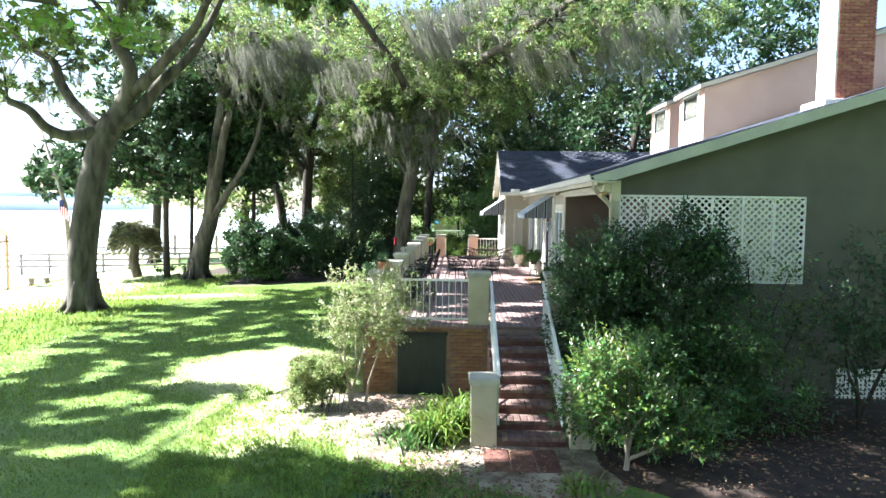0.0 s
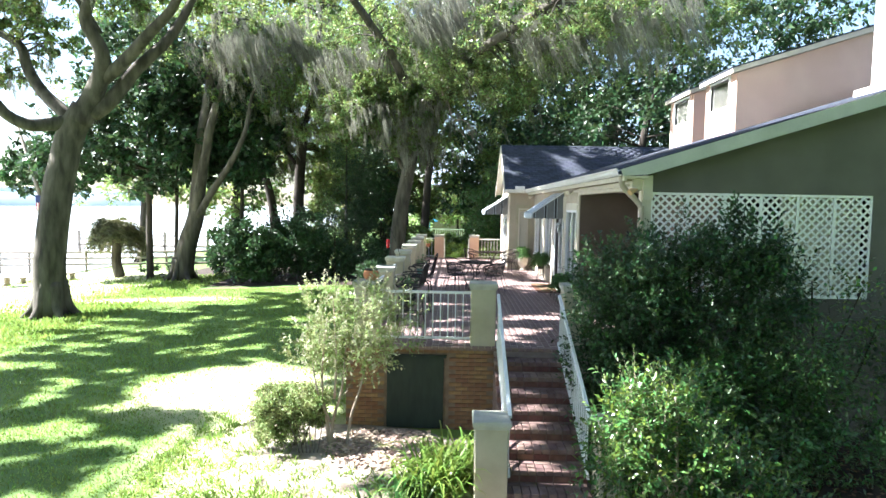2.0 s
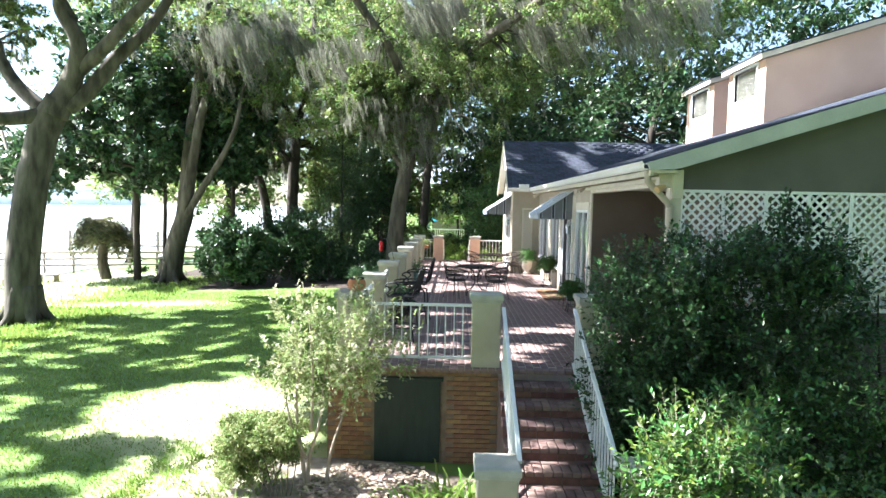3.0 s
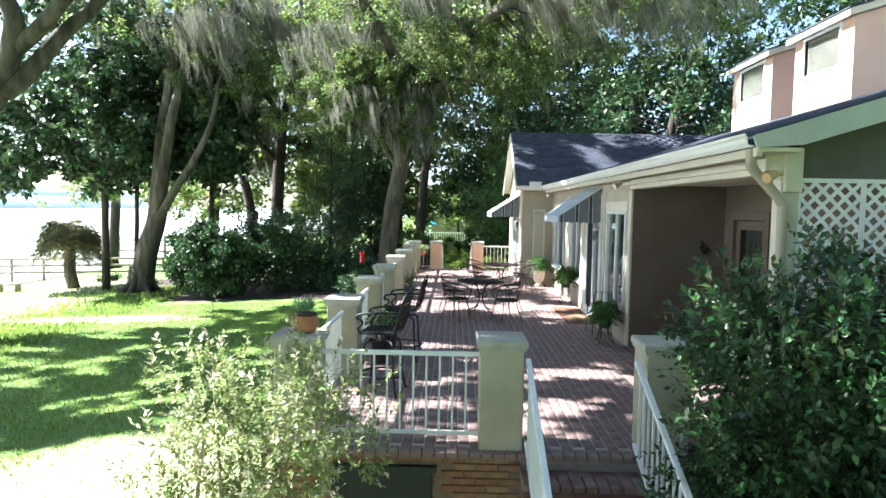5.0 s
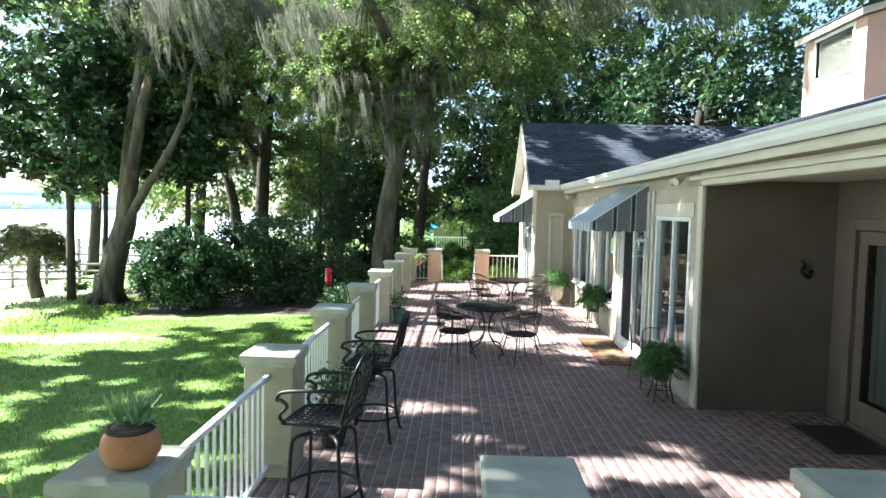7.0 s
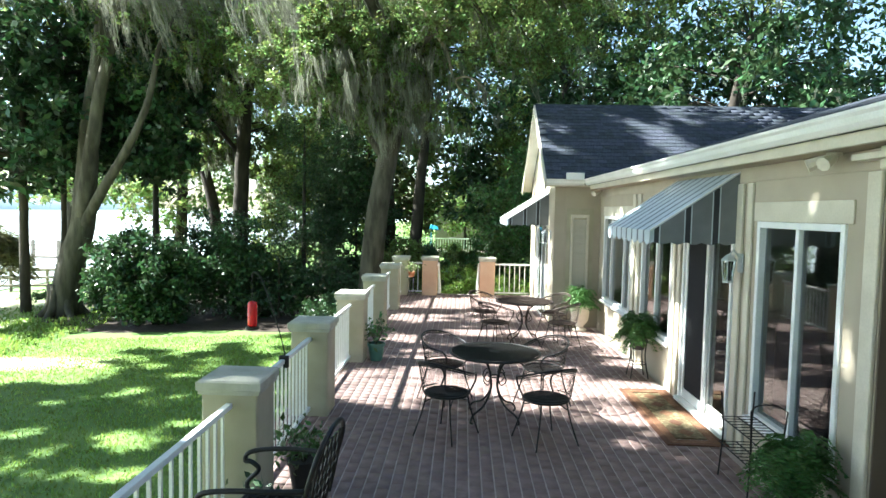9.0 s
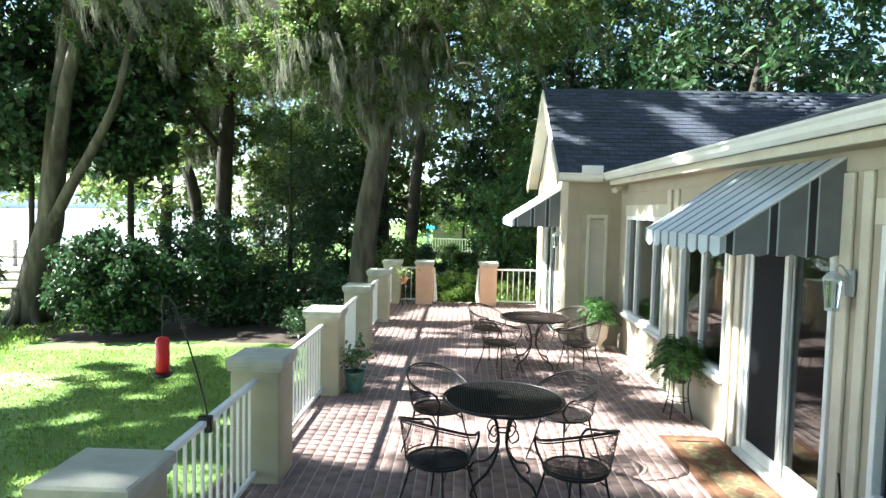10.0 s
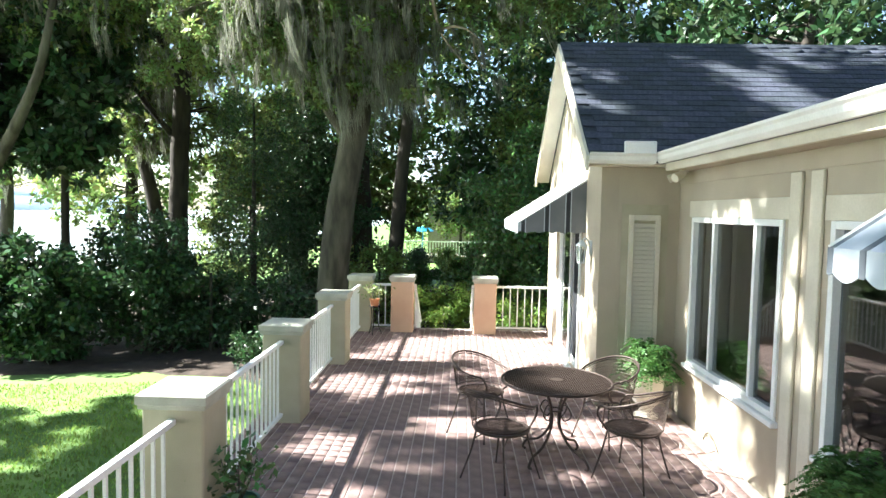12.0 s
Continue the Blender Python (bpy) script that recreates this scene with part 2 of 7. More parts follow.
WOOD_TAN = mat("hut_wood", (0.42, 0.27, 0.13), (0.52, 0.35, 0.18), 4, 0.9, bump=0.3)
# the pale base puts the sky's glare into the water colour
WATER = mat("lake_water", (0.55, 0.60, 0.62), (0.62, 0.66, 0.68), 0.05, 0.18, bump=0.1, detail_scale=1.5)
# distance haze is mixed into both of these shore colours
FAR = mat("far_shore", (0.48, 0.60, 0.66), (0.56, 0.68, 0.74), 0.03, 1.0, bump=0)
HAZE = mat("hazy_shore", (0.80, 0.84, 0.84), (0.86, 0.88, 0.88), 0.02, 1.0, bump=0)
BLUE = mat("blue_tarp", (0.02, 0.22, 0.42), (0.03, 0.28, 0.5), 2, 0.5)
NAVY = mat("navy_cloth", (0.02, 0.03, 0.10), (0.03, 0.04, 0.13), 2, 0.8)
FLAG_RED = mat("flag_red", (0.35, 0.03, 0.04), (0.42, 0.05, 0.06), 2, 0.8)
ROOF_FAR = mat("far_roof", (0.20, 0.24, 0.29), (0.26, 0.30, 0.35), 1, 0.9)


def glass_material(name, tint):
    m = bpy.data.materials.new(name)
    m.use_nodes = True
    b = m.node_tree.nodes["Principled BSDF"]
    b.inputs["Base Color"].default_value = (*tint, 1)
    b.inputs["Roughness"].default_value = 0.02
    b.inputs["Transmission Weight"].default_value = 1.0
    b.inputs["IOR"].default_value = 1.75
    return m


GLASS = glass_material("window_glass", (0.50, 0.56, 0.55))
GLASS_CLEAR = glass_material("clear_glass", (0.78, 0.81, 0.80))

# ---- building helpers ----
ORG = {}


def mesh_of(name, bm, material, smooth=False):
    me = bpy.data.meshes.new(name)
    bm.normal_update()
    bm.to_mesh(me)
    bm.free()
    for m in material if isinstance(material, (list, tuple)) else [material]:
        me.materials.append(m)
    if smooth:
        me.shade_smooth()
    return me


def thing(name, at, label, category, group="", kind=""):
    """An Empty at the base of a thing of several parts."""
    ob = new(name)
    ob.empty_display_size = 0.1
    ob.location = at
    ORG[ob] = Vector(at)
    return tagged(ob, label, category, group, kind)


def part(name, bm, material, parent, label="", smooth=False, kind=""):
    """Links a bmesh, drawn in the world's coordinates, as one mesh under a thing or a part."""
    bmesh.ops.translate(bm, verts=bm.verts, vec=-ORG[parent])
    ob = new(name, mesh_of(name, bm, material, smooth))
    ob.parent = parent
    ORG[ob] = ORG[parent].copy()
    return tagged(ob, label, kind=kind)


def solo(name, bm, material, at, label, category, smooth=False, kind="", group=""):
    """A thing of one mesh, drawn in the world's coordinates, with its origin at its base."""
    bmesh.ops.translate(bm, verts=bm.verts, vec=-Vector(at))
    ob = new(name, mesh_of(name, bm, material, smooth))
    ob.location = at
    ORG[ob] = Vector(at)
    return tagged(ob, label, category, group, kind)


def raw(name, verts, faces, material, parent=None, at=(0, 0, 0), smooth=False):
    """A mesh from arrays, for leaves and other multitudes."""
    me = bpy.data.meshes.new(name)
    base = ORG[parent] if parent else Vector(at)
    v = np.asarray(verts, np.float32) - np.array(base, np.float32)
    faces = np.asarray(faces, np.int32)
    me.vertices.add(len(v))
    me.vertices.foreach_set("co", v.ravel())
    k = faces.shape[1]
    me.loops.add(faces.size)
    me.loops.foreach_set("vertex_index", faces.ravel())
    me.polygons.add(len(faces))
    me.polygons.foreach_set("loop_start", np.arange(0, faces.size, k, dtype=np.int32))
    me.polygons.foreach_set("loop_total", np.full(len(faces), k, np.int32))
    me.update(calc_edges=True)
    me.materials.append(material)
    if smooth:
        me.shade_smooth()
    ob = new(name, me)
    if parent:
        ob.parent = parent
    else:
        ob.location = at
    ORG[ob] = Vector(base)
    return ob


def box(bm, x0, x1, y0, y1, z0, z1, bevel=0.0):
    r = bmesh.ops.create_cube(bm, size=1.0)
    for v in r["verts"]:
        v.co = Vector(((x0 + x1) / 2 + v.co.x * (x1 - x0), (y0 + y1) / 2 + v.co.y * (y1 - y0), (z0 + z1) / 2 + v.co.z * (z1 - z0)))
    if bevel:
        edges = list({e for v in r["verts"] for e in v.link_edges})
        bmesh.ops.bevel(bm, geom=edges, offset=bevel, segments=1, affect="EDGES")
    return bm


def boxed(*a, bevel=0.0):
    return box(bmesh.new(), *a, bevel=bevel)


def prism(bm, points, axis, a, b):
    """A polygon drawn in the plane across an axis, drawn out from a to b."""
    def place(p, v):
        return {"x": (v, p[0], p[1]), "y": (p[0], v, p[1]), "z": (p[0], p[1], v)}[axis]
    lo = [bm.verts.new(place(p, a)) for p in points]
    hi = [bm.verts.new(place(p, b)) for p in points]
    bm.faces.new(lo)
    bm.faces.new(hi[::-1])
    for i in range(len(points)):
        j = (i + 1) % len(points)
        bm.faces.new((lo[j], lo[i], hi[i], hi[j]))
    bmesh.ops.recalc_face_normals(bm, faces=bm.faces)
    return bm


def tube(bm, pts, r, seg=8, r_end=None, caps=True):
    """A round bar along a line of points, thinning from r to r_end."""
    pts = [Vector(p) for p in pts]
    n = len(pts)
    rings = []
    side = None
    for i, p in enumerate(pts):
        d = (pts[min(i + 1, n - 1)] - pts[max(i - 1, 0)]).normalized()
        if side is None:
            side = d.orthogonal().normalized()
        side = (side - d * side.dot(d)).normalized()
        up = d.cross(side)
        rr = r if r_end is None else r + (r_end - r) * i / (n - 1)
        rings.append([bm.verts.new(p + (side * math.cos(2 * math.pi * k / seg) + up * math.sin(2 * math.pi * k / seg)) * rr) for k in range(seg)])
    for a, b in zip(rings, rings[1:]):
        for k in range(seg):
            bm.faces.new((a[k], a[(k + 1) % seg], b[(k + 1) % seg], b[k]))
    if caps:
        bm.faces.new(rings[0][::-1])
        bm.faces.new(rings[-1])
    return bm


def curve(points, steps=6):
    """A smooth line through points (Catmull-Rom)."""
    p = [Vector(q) for q in points]
    p = [p[0] * 2 - p[1]] + p + [p[-1] * 2 - p[-2]]
    out = []
    for i in range(1, len(p) - 2):
        for s in range(steps):
            t = s / steps
            a, b, c, d = p[i - 1], p[i], p[i + 1], p[i + 2]
            out.append(0.5 * (2 * b + (c - a) * t + (2 * a - 5 * b + 4 * c - d) * t * t + (3 * b - a - 3 * c + d) * t ** 3))
    return out + [p[-2]]


def ring_line(cx, cy, z, r, n=28, start=0.0, end=2 * math.pi):
    return [(cx + r * math.cos(start + (end - start) * i / n), cy + r * math.sin(start + (end - start) * i / n), z) for i in range(n + 1)]


def lathe(bm, profile, cx, cy, seg=24):
    """Turns a profile of (radius, z) round an upright axis."""
    rings = [[bm.verts.new((cx + r * math.cos(2 * math.pi * k / seg), cy + r * math.sin(2 * math.pi * k / seg), z)) for k in range(seg)] for r, z in profile]
    for a, b in zip(rings, rings[1:]):
        for k in range(seg):
            bm.faces.new((a[k], a[(k + 1) % seg], b[(k + 1) % seg], b[k]))
    bm.faces.new(rings[0][::-1])
    return bm


rng = np.random.default_rng(7)


def leaf_arrays(pos, size, droop=0.25, narrow=0.42, up=None, jitter=0.35):
    """Pointed leaves of four corners, turned at random round the given places."""
    n = len(pos)
    d = rng.normal(size=(n, 3))
    d[:, 2] -= droop
    if up is not None:
        d = d * 0.6 + up
    d /= np.linalg.norm(d, axis=1)[:, None]
    s = np.cross(d, rng.normal(size=(n, 3)))
    s /= np.linalg.norm(s, axis=1)[:, None] + 1e-9
    L = (size * (1 + jitter * rng.uniform(-1, 1, n)))[:, None]
    nrm = np.cross(d, s)
    mid = pos + d * L * 0.45 + nrm * L * 0.06
    v = np.stack([pos, mid + s * L * narrow * 0.5, pos + d * L, mid - s * L * narrow * 0.5], 1).reshape(-1, 3)
    return v, np.arange(4 * n).reshape(-1, 4)


def clump_places(centres, radii, per, flat=0.75):
    """Places in clumps round centres, denser to the middle, with ragged edges."""
    c = np.repeat(np.asarray(centres, float), per, 0)
    r = np.repeat(np.asarray(radii, float), per)[:, None]
    d = rng.normal(size=c.shape)
    d /= np.linalg.norm(d, axis=1)[:, None]
    q = r * rng.uniform(0, 1, (len(c), 1)) ** 0.45
    d[:, 2] *= flat
    return c + d * q


def moss_arrays(tops, length, strands, spread=0.16, wind=(0.12, -0.05)):
    """Hanging moss: every place carries a few separate tassels, each a bundle of wavy ribbons that narrows to a ragged tip."""
    tassels = max(2, strands // 14)
    k = len(tops)
    off0 = rng.normal(size=(k * tassels, 3)) * [spread * 1.5, spread * 1.5, spread * 0.8]
    base = np.repeat(np.asarray(tops, float), tassels, 0) + off0
    long = np.repeat(np.asarray(length, float), tassels) * rng.uniform(0.25, 1.0, k * tassels)
    way = np.stack([wind[0] + rng.normal(size=k * tassels) * 0.12, wind[1] + rng.normal(size=k * tassels) * 0.12], 1)
    m = 15
    n = k * tassels * m
    c, L0, way = np.repeat(base, m, 0), np.repeat(long, m), np.repeat(way, m, 0)
    L = L0 * rng.uniform(0.25, 1.0, n) ** 0.8
    off = rng.normal(size=(n, 2)) * (0.025 + 0.035 * L0[:, None])
    drop = rng.uniform(0, 0.6, n) * (L0 - L)
    a = rng.uniform(0, 2 * np.pi, n)
    w = np.stack([np.cos(a), np.sin(a), 0 * a], 1) * rng.uniform(0.004, 0.011, n)[:, None]
    rows = []
    for j, u in enumerate((0.0, 0.3, 0.65, 1.0)):
        h = drop + L * u
        q = h / (L0 + 0.01)
        p = c.copy()
        p[:, :2] += way * (L0 * q ** 1.4)[:, None] + off * (1 - 0.8 * q)[:, None] + rng.normal(size=(n, 2)) * (0.04 * L * (j > 0))[:, None]
        p[:, 2] += rng.normal(size=n) * 0.02 - h
        rows.append((p, w * (0.6, 1.0, 0.8, 0.1)[j]))
    v = np.stack([e for p, q in rows for e in (p - q, p + q)], 1).reshape(-1, 3)
    i = np.arange(n)[:, None] * 8
    f = np.concatenate([i + [2 * j, 2 * j + 1, 2 * j + 3, 2 * j + 2] for j in range(3)], 0)
    return v, f


def join_arrays(sets):
    v, f, k = [], [], 0
    for a, b in sets:
        v.append(a)
        f.append(b + k)
        k += len(a)
    return np.concatenate(v), np.concatenate(f)


def ground_z(x, y):
    """The lawn falls gently from the house to the lake."""
    z = -1.38 - 0.045 * np.maximum(0, -np.asarray(x, float) - 1)
    return np.where(np.asarray(x) < -22, z - 0.10 * np.minimum(-np.asarray(x) - 22, 9), z)


def gz(x, y):
    return float(ground_z(x, y))

# ---- ground, lake, far shore ----
gx = np.array(sorted(set(list(np.linspace(-40, 30, 71)) + [-900, -400, -200, -100, -60, 45, 80, 200, 900])))
gy = np.array(sorted(set(list(np.linspace(-10, 60, 71)) + [-900, -300, -100, -40, 80, 120, 250, 900])))
GX, GY = np.meshgrid(gx, gy, indexing="ij")
bumpy = np.array([[noise.noise((a * 0.35, b * 0.35, 3.0)) for b in gy] for a in gx]) * 0.035
GZ = ground_z(GX, GY) + bumpy * (np.abs(GX) < 40)
nx, ny = GX.shape
ids = np.arange(nx * ny).reshape(nx, ny)
gf = np.stack([ids[:-1, :-1], ids[1:, :-1], ids[1:, 1:], ids[:-1, 1:]], -1).reshape(-1, 4)
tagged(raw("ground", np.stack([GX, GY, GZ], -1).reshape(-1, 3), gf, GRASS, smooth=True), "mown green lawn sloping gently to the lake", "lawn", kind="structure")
lake = bmesh.new()
prism(lake, [(-900, -900), (-24.5, -900), (-24.5, 900), (-900, 900)], "z", -3.2, -2.60)
solo("water", lake, WATER, (-60, 0, -3.2), "calm lake beyond the lawn, sky glare painted pale", "lake", kind="structure")
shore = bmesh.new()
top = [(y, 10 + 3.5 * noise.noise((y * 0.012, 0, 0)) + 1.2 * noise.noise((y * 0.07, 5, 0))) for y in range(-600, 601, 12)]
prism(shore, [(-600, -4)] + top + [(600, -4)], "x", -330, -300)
# added pale strip in place of haze and water glare over the shore's foot
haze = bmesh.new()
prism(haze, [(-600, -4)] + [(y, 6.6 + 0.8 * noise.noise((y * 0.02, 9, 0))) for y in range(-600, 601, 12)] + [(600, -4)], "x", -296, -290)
solo("backdrop", haze, HAZE, (-293, 0, -4), "pale band across the lake, painted haze and glare", "far shore", kind="structure")
solo("backdrop", shore, FAR, (-315, 0, -4), "tree line on the far shore, haze painted into its blue", "far shore", kind="structure")


def bed(name, outline, material, label, lift=0.025):
    """A patch of bare ground that lies just over the lawn."""
    bm = bmesh.new()
    n = len(outline)
    cx, cy = sum(p[0] for p in outline) / n, sum(p[1] for p in outline) / n
    rim = curve([(x, y, 0) for x, y in outline + outline[:1]], 8)[:-1]
    rings = []
    for k in (1.0, 0.97, 0.7, 0.4, 0.1):
        ring = []
        for p in rim:
            x, y = cx + (p.x - cx) * k, cy + (p.y - cy) * k
            j = 0.25 * noise.noise((p.x * 1.3, p.y * 1.3, 0)) * k
            x, y = x + j, y + j
            ring.append(bm.verts.new((x, y, gz(x, y) + (-0.03 if k == 1.0 else lift + 0.03 * noise.noise((x, y, 2))))))
        rings.append(ring)
    for a, b in zip(rings, rings[1:]):
        for i in range(len(a)):
            j = (i + 1) % len(a)
            bm.faces.new((a[i], a[j], b[j], b[i]))
    bm.faces.new(rings[-1])
    return solo(name, bm, material, (cx, cy, gz(cx, cy)), label, "soil", smooth=True, kind="structure")


bed("mulch_bed", [(2.9, 8.3), (4.0, 7.65), (5.5, 7.6), (7.5, 7.8), (10.5, 8.2), (12.5, 9.2), (12.0, 12.9), (7, 12.9), (3.0, 12.4)], SOIL, "dark mulch bed along the shaded house wall", 0.04)
bed("sandy_path", [(-2.6, 12.6), (-2.9, 11.6), (-2.1, 10.7), (-1.7, 9.9), (-0.7, 9.3), (0.2, 8.75), (1.0, 8.15), (2.6, 7.9), (3.2, 8.4), (2.6, 10.2), (1.2, 11.6), (-0.6, 12.2)], SAND, "bare sandy soil at the foot of the steps", 0.045)
bed("shade_bed", [(-14, 34.2), (-10, 31.8), (-6.5, 32.0), (-3.2, 31.0), (-1.5, 30.4), (3, 31.5), (6, 36), (0, 48), (-12, 48), (-16, 39)], SOIL, "dark leaf-strewn soil under the trees", 0.03)


def scatter_litter(name, n, area, material, size, label, lift):
    p = np.stack([rng.uniform(area[0], area[1], n), rng.uniform(area[2], area[3], n), np.zeros(n)], 1)
    e = ((p[:, 0] - (area[0] + area[1]) / 2) / (area[1] - area[0]) * 2) ** 2 + ((p[:, 1] - (area[2] + area[3]) / 2) / (area[3] - area[2]) * 2) ** 2
    p = p[e < rng.uniform(0.4, 1.1, n)]
    p[:, 2] = ground_z(p[:, 0], p[:, 1]) + lift + rng.uniform(0, 0.05, len(p))
    v, f = leaf_arrays(p, size, droop=0.0, narrow=0.65)
    z0 = np.repeat(p[:, 2], 4)
    v[:, 2] = z0 + (v[:, 2] - z0) * 0.35
    ob = raw(name, v, f, material, at=(float(p[:, 0].mean()), float(p[:, 1].mean()), -1.4))
    return tagged(ob, label, "leaf litter", kind="stuff")


scatter_litter("leaf_litter", 3500, (-1.1, 0.75, 10.4, 12.0), LITTER, 0.085, "pale dry leaves heaped by the brick wall", 0.05)
scatter_litter("leaf_litter", 3500, (3.0, 9.5, 7.4, 12.2), LITTER_DARK, 0.07, "brown fallen leaves on dark mulch", 0.05)
scatter_litter("leaf_litter", 3000, (-0.6, 3.6, 7.3, 9.5), LITTER_DARK, 0.06, "brown leaves strewn round the bottom step", 0.055)


def grass_blades(name, n, area, h):
    p = np.stack([rng.uniform(area[0], area[1], n), rng.uniform(area[2], area[3], n), np.zeros(n)], 1)
    keep = ~((p[:, 0] + p[:, 1] > 9.3 + rng.normal(size=n) * 0.3) & (p[:, 0] > -1.6) & (p[:, 1] < 12.4)) & ~((p[:, 0] > -0.95) & (p[:, 1] > 12)) & ~((p[:, 0] > 2.9) & (p[:, 1] > 7.65 + 0.08 * (p[:, 0] - 4)))
    for cx, cy, rx, ry in PALE_LAWN:
        d = ((p[:, 0] - cx) / rx) ** 2 + ((p[:, 1] - cy) / ry) ** 2
        keep &= d > rng.uniform(0.25, 1.25, n) * (rng.uniform(0, 1, n) > 0.22)
    p = p[keep]
    p[:, 2] = ground_z(p[:, 0], p[:, 1]) - 0.02
    up = np.tile([0.0, 0.0, 1.3], (len(p), 1))
    v, f = leaf_arrays(p, h, droop=0, narrow=0.3, up=up)
    return tagged(raw(name, v, f, BLADE, at=(float(p[:, 0].mean()), float(p[:, 1].mean()), -1.4)), "blades of mown lawn grass", "grass", kind="stuff")


grass_blades("grass", 115000, (-11, 9, 4.5, 13), 0.06)
grass_blades("grass", 85000, (-15, -0.9, 13, 31), 0.075)
grass_blades("grass", 50000, (-23, -11, 10, 38), 0.15)

tc = np.stack([rng.uniform(-3.4, 2.4, 1500), rng.uniform(7.2, 12.9, 1500)], 1)
tc = tc[(tc[:, 0] + tc[:, 1] < 9.7 + rng.normal(size=1500) * 0.55) & ~((tc[:, 0] > -1.2) & (tc[:, 1] > 11.8))]
tp = np.repeat(tc, 16, 0) + rng.normal(size=(len(tc) * 16, 2)) * 0.055
tp = np.concatenate([tp, (ground_z(tp[:, 0], tp[:, 1]) + 0.02)[:, None]], 1)
v, f = leaf_arrays(tp, 0.09, droop=0, narrow=0.2, up=np.tile([0.0, 0.0, 0.9], (len(tp), 1)))
tagged(raw("grass_tufts", v, f, BLADE, at=(-1, 10, -1.4)), "thin grass tufts on the bare sandy soil", "grass", kind="stuff")

# ---- terrace ----
FLOOR_X0, FLOOR_X1, FLOOR_Y0, FLOOR_Y1 = -0.88, 3.70, 12.12, 29.75
terrace = thing("terrace", (1.4, 20, -1.5), "raised terrace paved with dark red brick", "terrace", kind="structure")
slab = bmesh.new()
box(slab, FLOOR_X0, FLOOR_X1, FLOOR_Y0 + 0.11, FLOOR_Y1, -2.2, -0.007)
box(slab, FLOOR_X1, 5.2, 12.5, 16.97, -2.2, -0.007)
part("slab", slab, PAVER_JOINT, terrace)
walls = bmesh.new()
box(walls, FLOOR_X0 - 0.012, FLOOR_X0 - 0.002, FLOOR_Y0 + 0.12, FLOOR_Y1, -2.1, -0.05)
part("side_face", walls, BRICK_TAN, terrace, "tan brick side of the terrace")

# ---- steps ----
STEP_N, RISE, RUN = 9, 0.150, 0.325
stairs = thing("stairs", (2.03, 10.8, -1.4), "dark red brick steps up to the terrace", "steps", kind="structure")
for i in range(1, STEP_N):
    y1 = 12.14 - RUN * (i - 1)
    z1 = -RISE * i
    bm = bmesh.new()
    box(bm, 1.50, 2.56, y1 - RUN, y1 + 0.02, -1.6, z1 - 0.062)
    st = part("step_core", bm, MORTAR_DARK, stairs)
    k = 0
    x = 1.495
    while x < 2.5:
        bm = boxed(x, x + 0.096, y1 - RUN - 0.012, y1 - 0.112 + random.uniform(-0.002, 0.002), z1 - 0.058, z1 + random.uniform(-0.002, 0.002), bevel=0.006)
        part("brick", bm, BRICK_LIT_TREAD, stairs)
        x += 0.107
    for row in range(1):
        x = 1.495
        while x < 2.45:
            part("brick", boxed(x, x + 0.203, y1 - 0.106, y1, z1 - 0.058, z1 - 0.001, bevel=0.005), BRICK_LIT_TREAD, stairs)
            x += 0.2135
    x = 1.495
    while x < 2.45:
        part("brick", boxed(x, x + 0.203, y1 - RUN - 0.006, y1 - RUN + 0.08, z1 - 0.145, z1 - 0.067, bevel=0.005), BRICK_STAIR, stairs)
        x += 0.2135
for i, (a, b) in enumerate(((1.30, 1.67), (1.676, 2.03), (2.036, 2.36))):
    for j in range(2):
        bm = boxed(a, b, 8.55 + 0.41 * j, 8.954 + 0.41 * j, -1.40, -1.318 + 0.008 * ((i + j) % 2), bevel=0.012)
        solo("paving_slab", bm, BRICK_STAIR, ((a + b) / 2, 8.75 + 0.41 * j, -1.40), "flat dark red paving slab at the foot of the steps", "paving slab", group="slabs at the steps")

# ---- pillars ----
SH, CW = 0.20, 0.23


def pillar(cx, cy, z0, z1, shaft, label):
    p = thing("pillar", (cx, cy, z0), label, "pillar", "pillars of the terrace")
    part("shaft", boxed(cx - SH, cx + SH, cy - SH, cy + SH, z0, z1 - 0.085, bevel=0.012), shaft, p)
    bm = bmesh.new()
    s0, s1, s2 = SH + 0.004, CW - 0.012, CW
    prof = [(s0, z1 - 0.105), (s0 + 0.012, z1 - 0.10), (s1, z1 - 0.075), (s2, z1 - 0.065), (s2, z1 - 0.012), (s2 - 0.014, z1)]
    rings = [[bm.verts.new((cx + sx * r, cy + sy * r, z)) for sx, sy in ((-1, -1), (1, -1), (1, 1), (-1, 1))] for r, z in prof]
    for a, b in zip(rings, rings[1:]):
        for k in range(4):
            bm.faces.new((a[k], a[(k + 1) % 4], b[(k + 1) % 4], b[k]))
    bm.faces.new(rings[-1])
    bm.faces.new(rings[0][::-1])
    part("cap", bm, CAP, p, "weathered grey concrete cap")
    return p


PX = -0.565
SIDE_Y = [12.395, 14.80, 17.235, 19.56, 21.995, 24.445, 26.95, 29.445]
for y in SIDE_Y:
    pillar(PX, y, -0.045, 1.02, STUCCO_POST, "square beige stucco pillar in the terrace railing")
pillar(1.32, 12.395, -0.045, 1.02, STUCCO_POST, "square beige stucco pillar at the head of the steps")
pillar(2.81, 12.355, -0.045, 1.02, STUCCO_POST, "square beige stucco pillar beside the bush at the steps")
pillar(1.32, 9.68, -1.45, -0.30, STUCCO_POST, "square beige stucco pillar at the foot of the steps")
pillar(2.81, 9.68, -1.45, -0.30, STUCCO_POST, "square beige stucco pillar half hidden by shrubs")
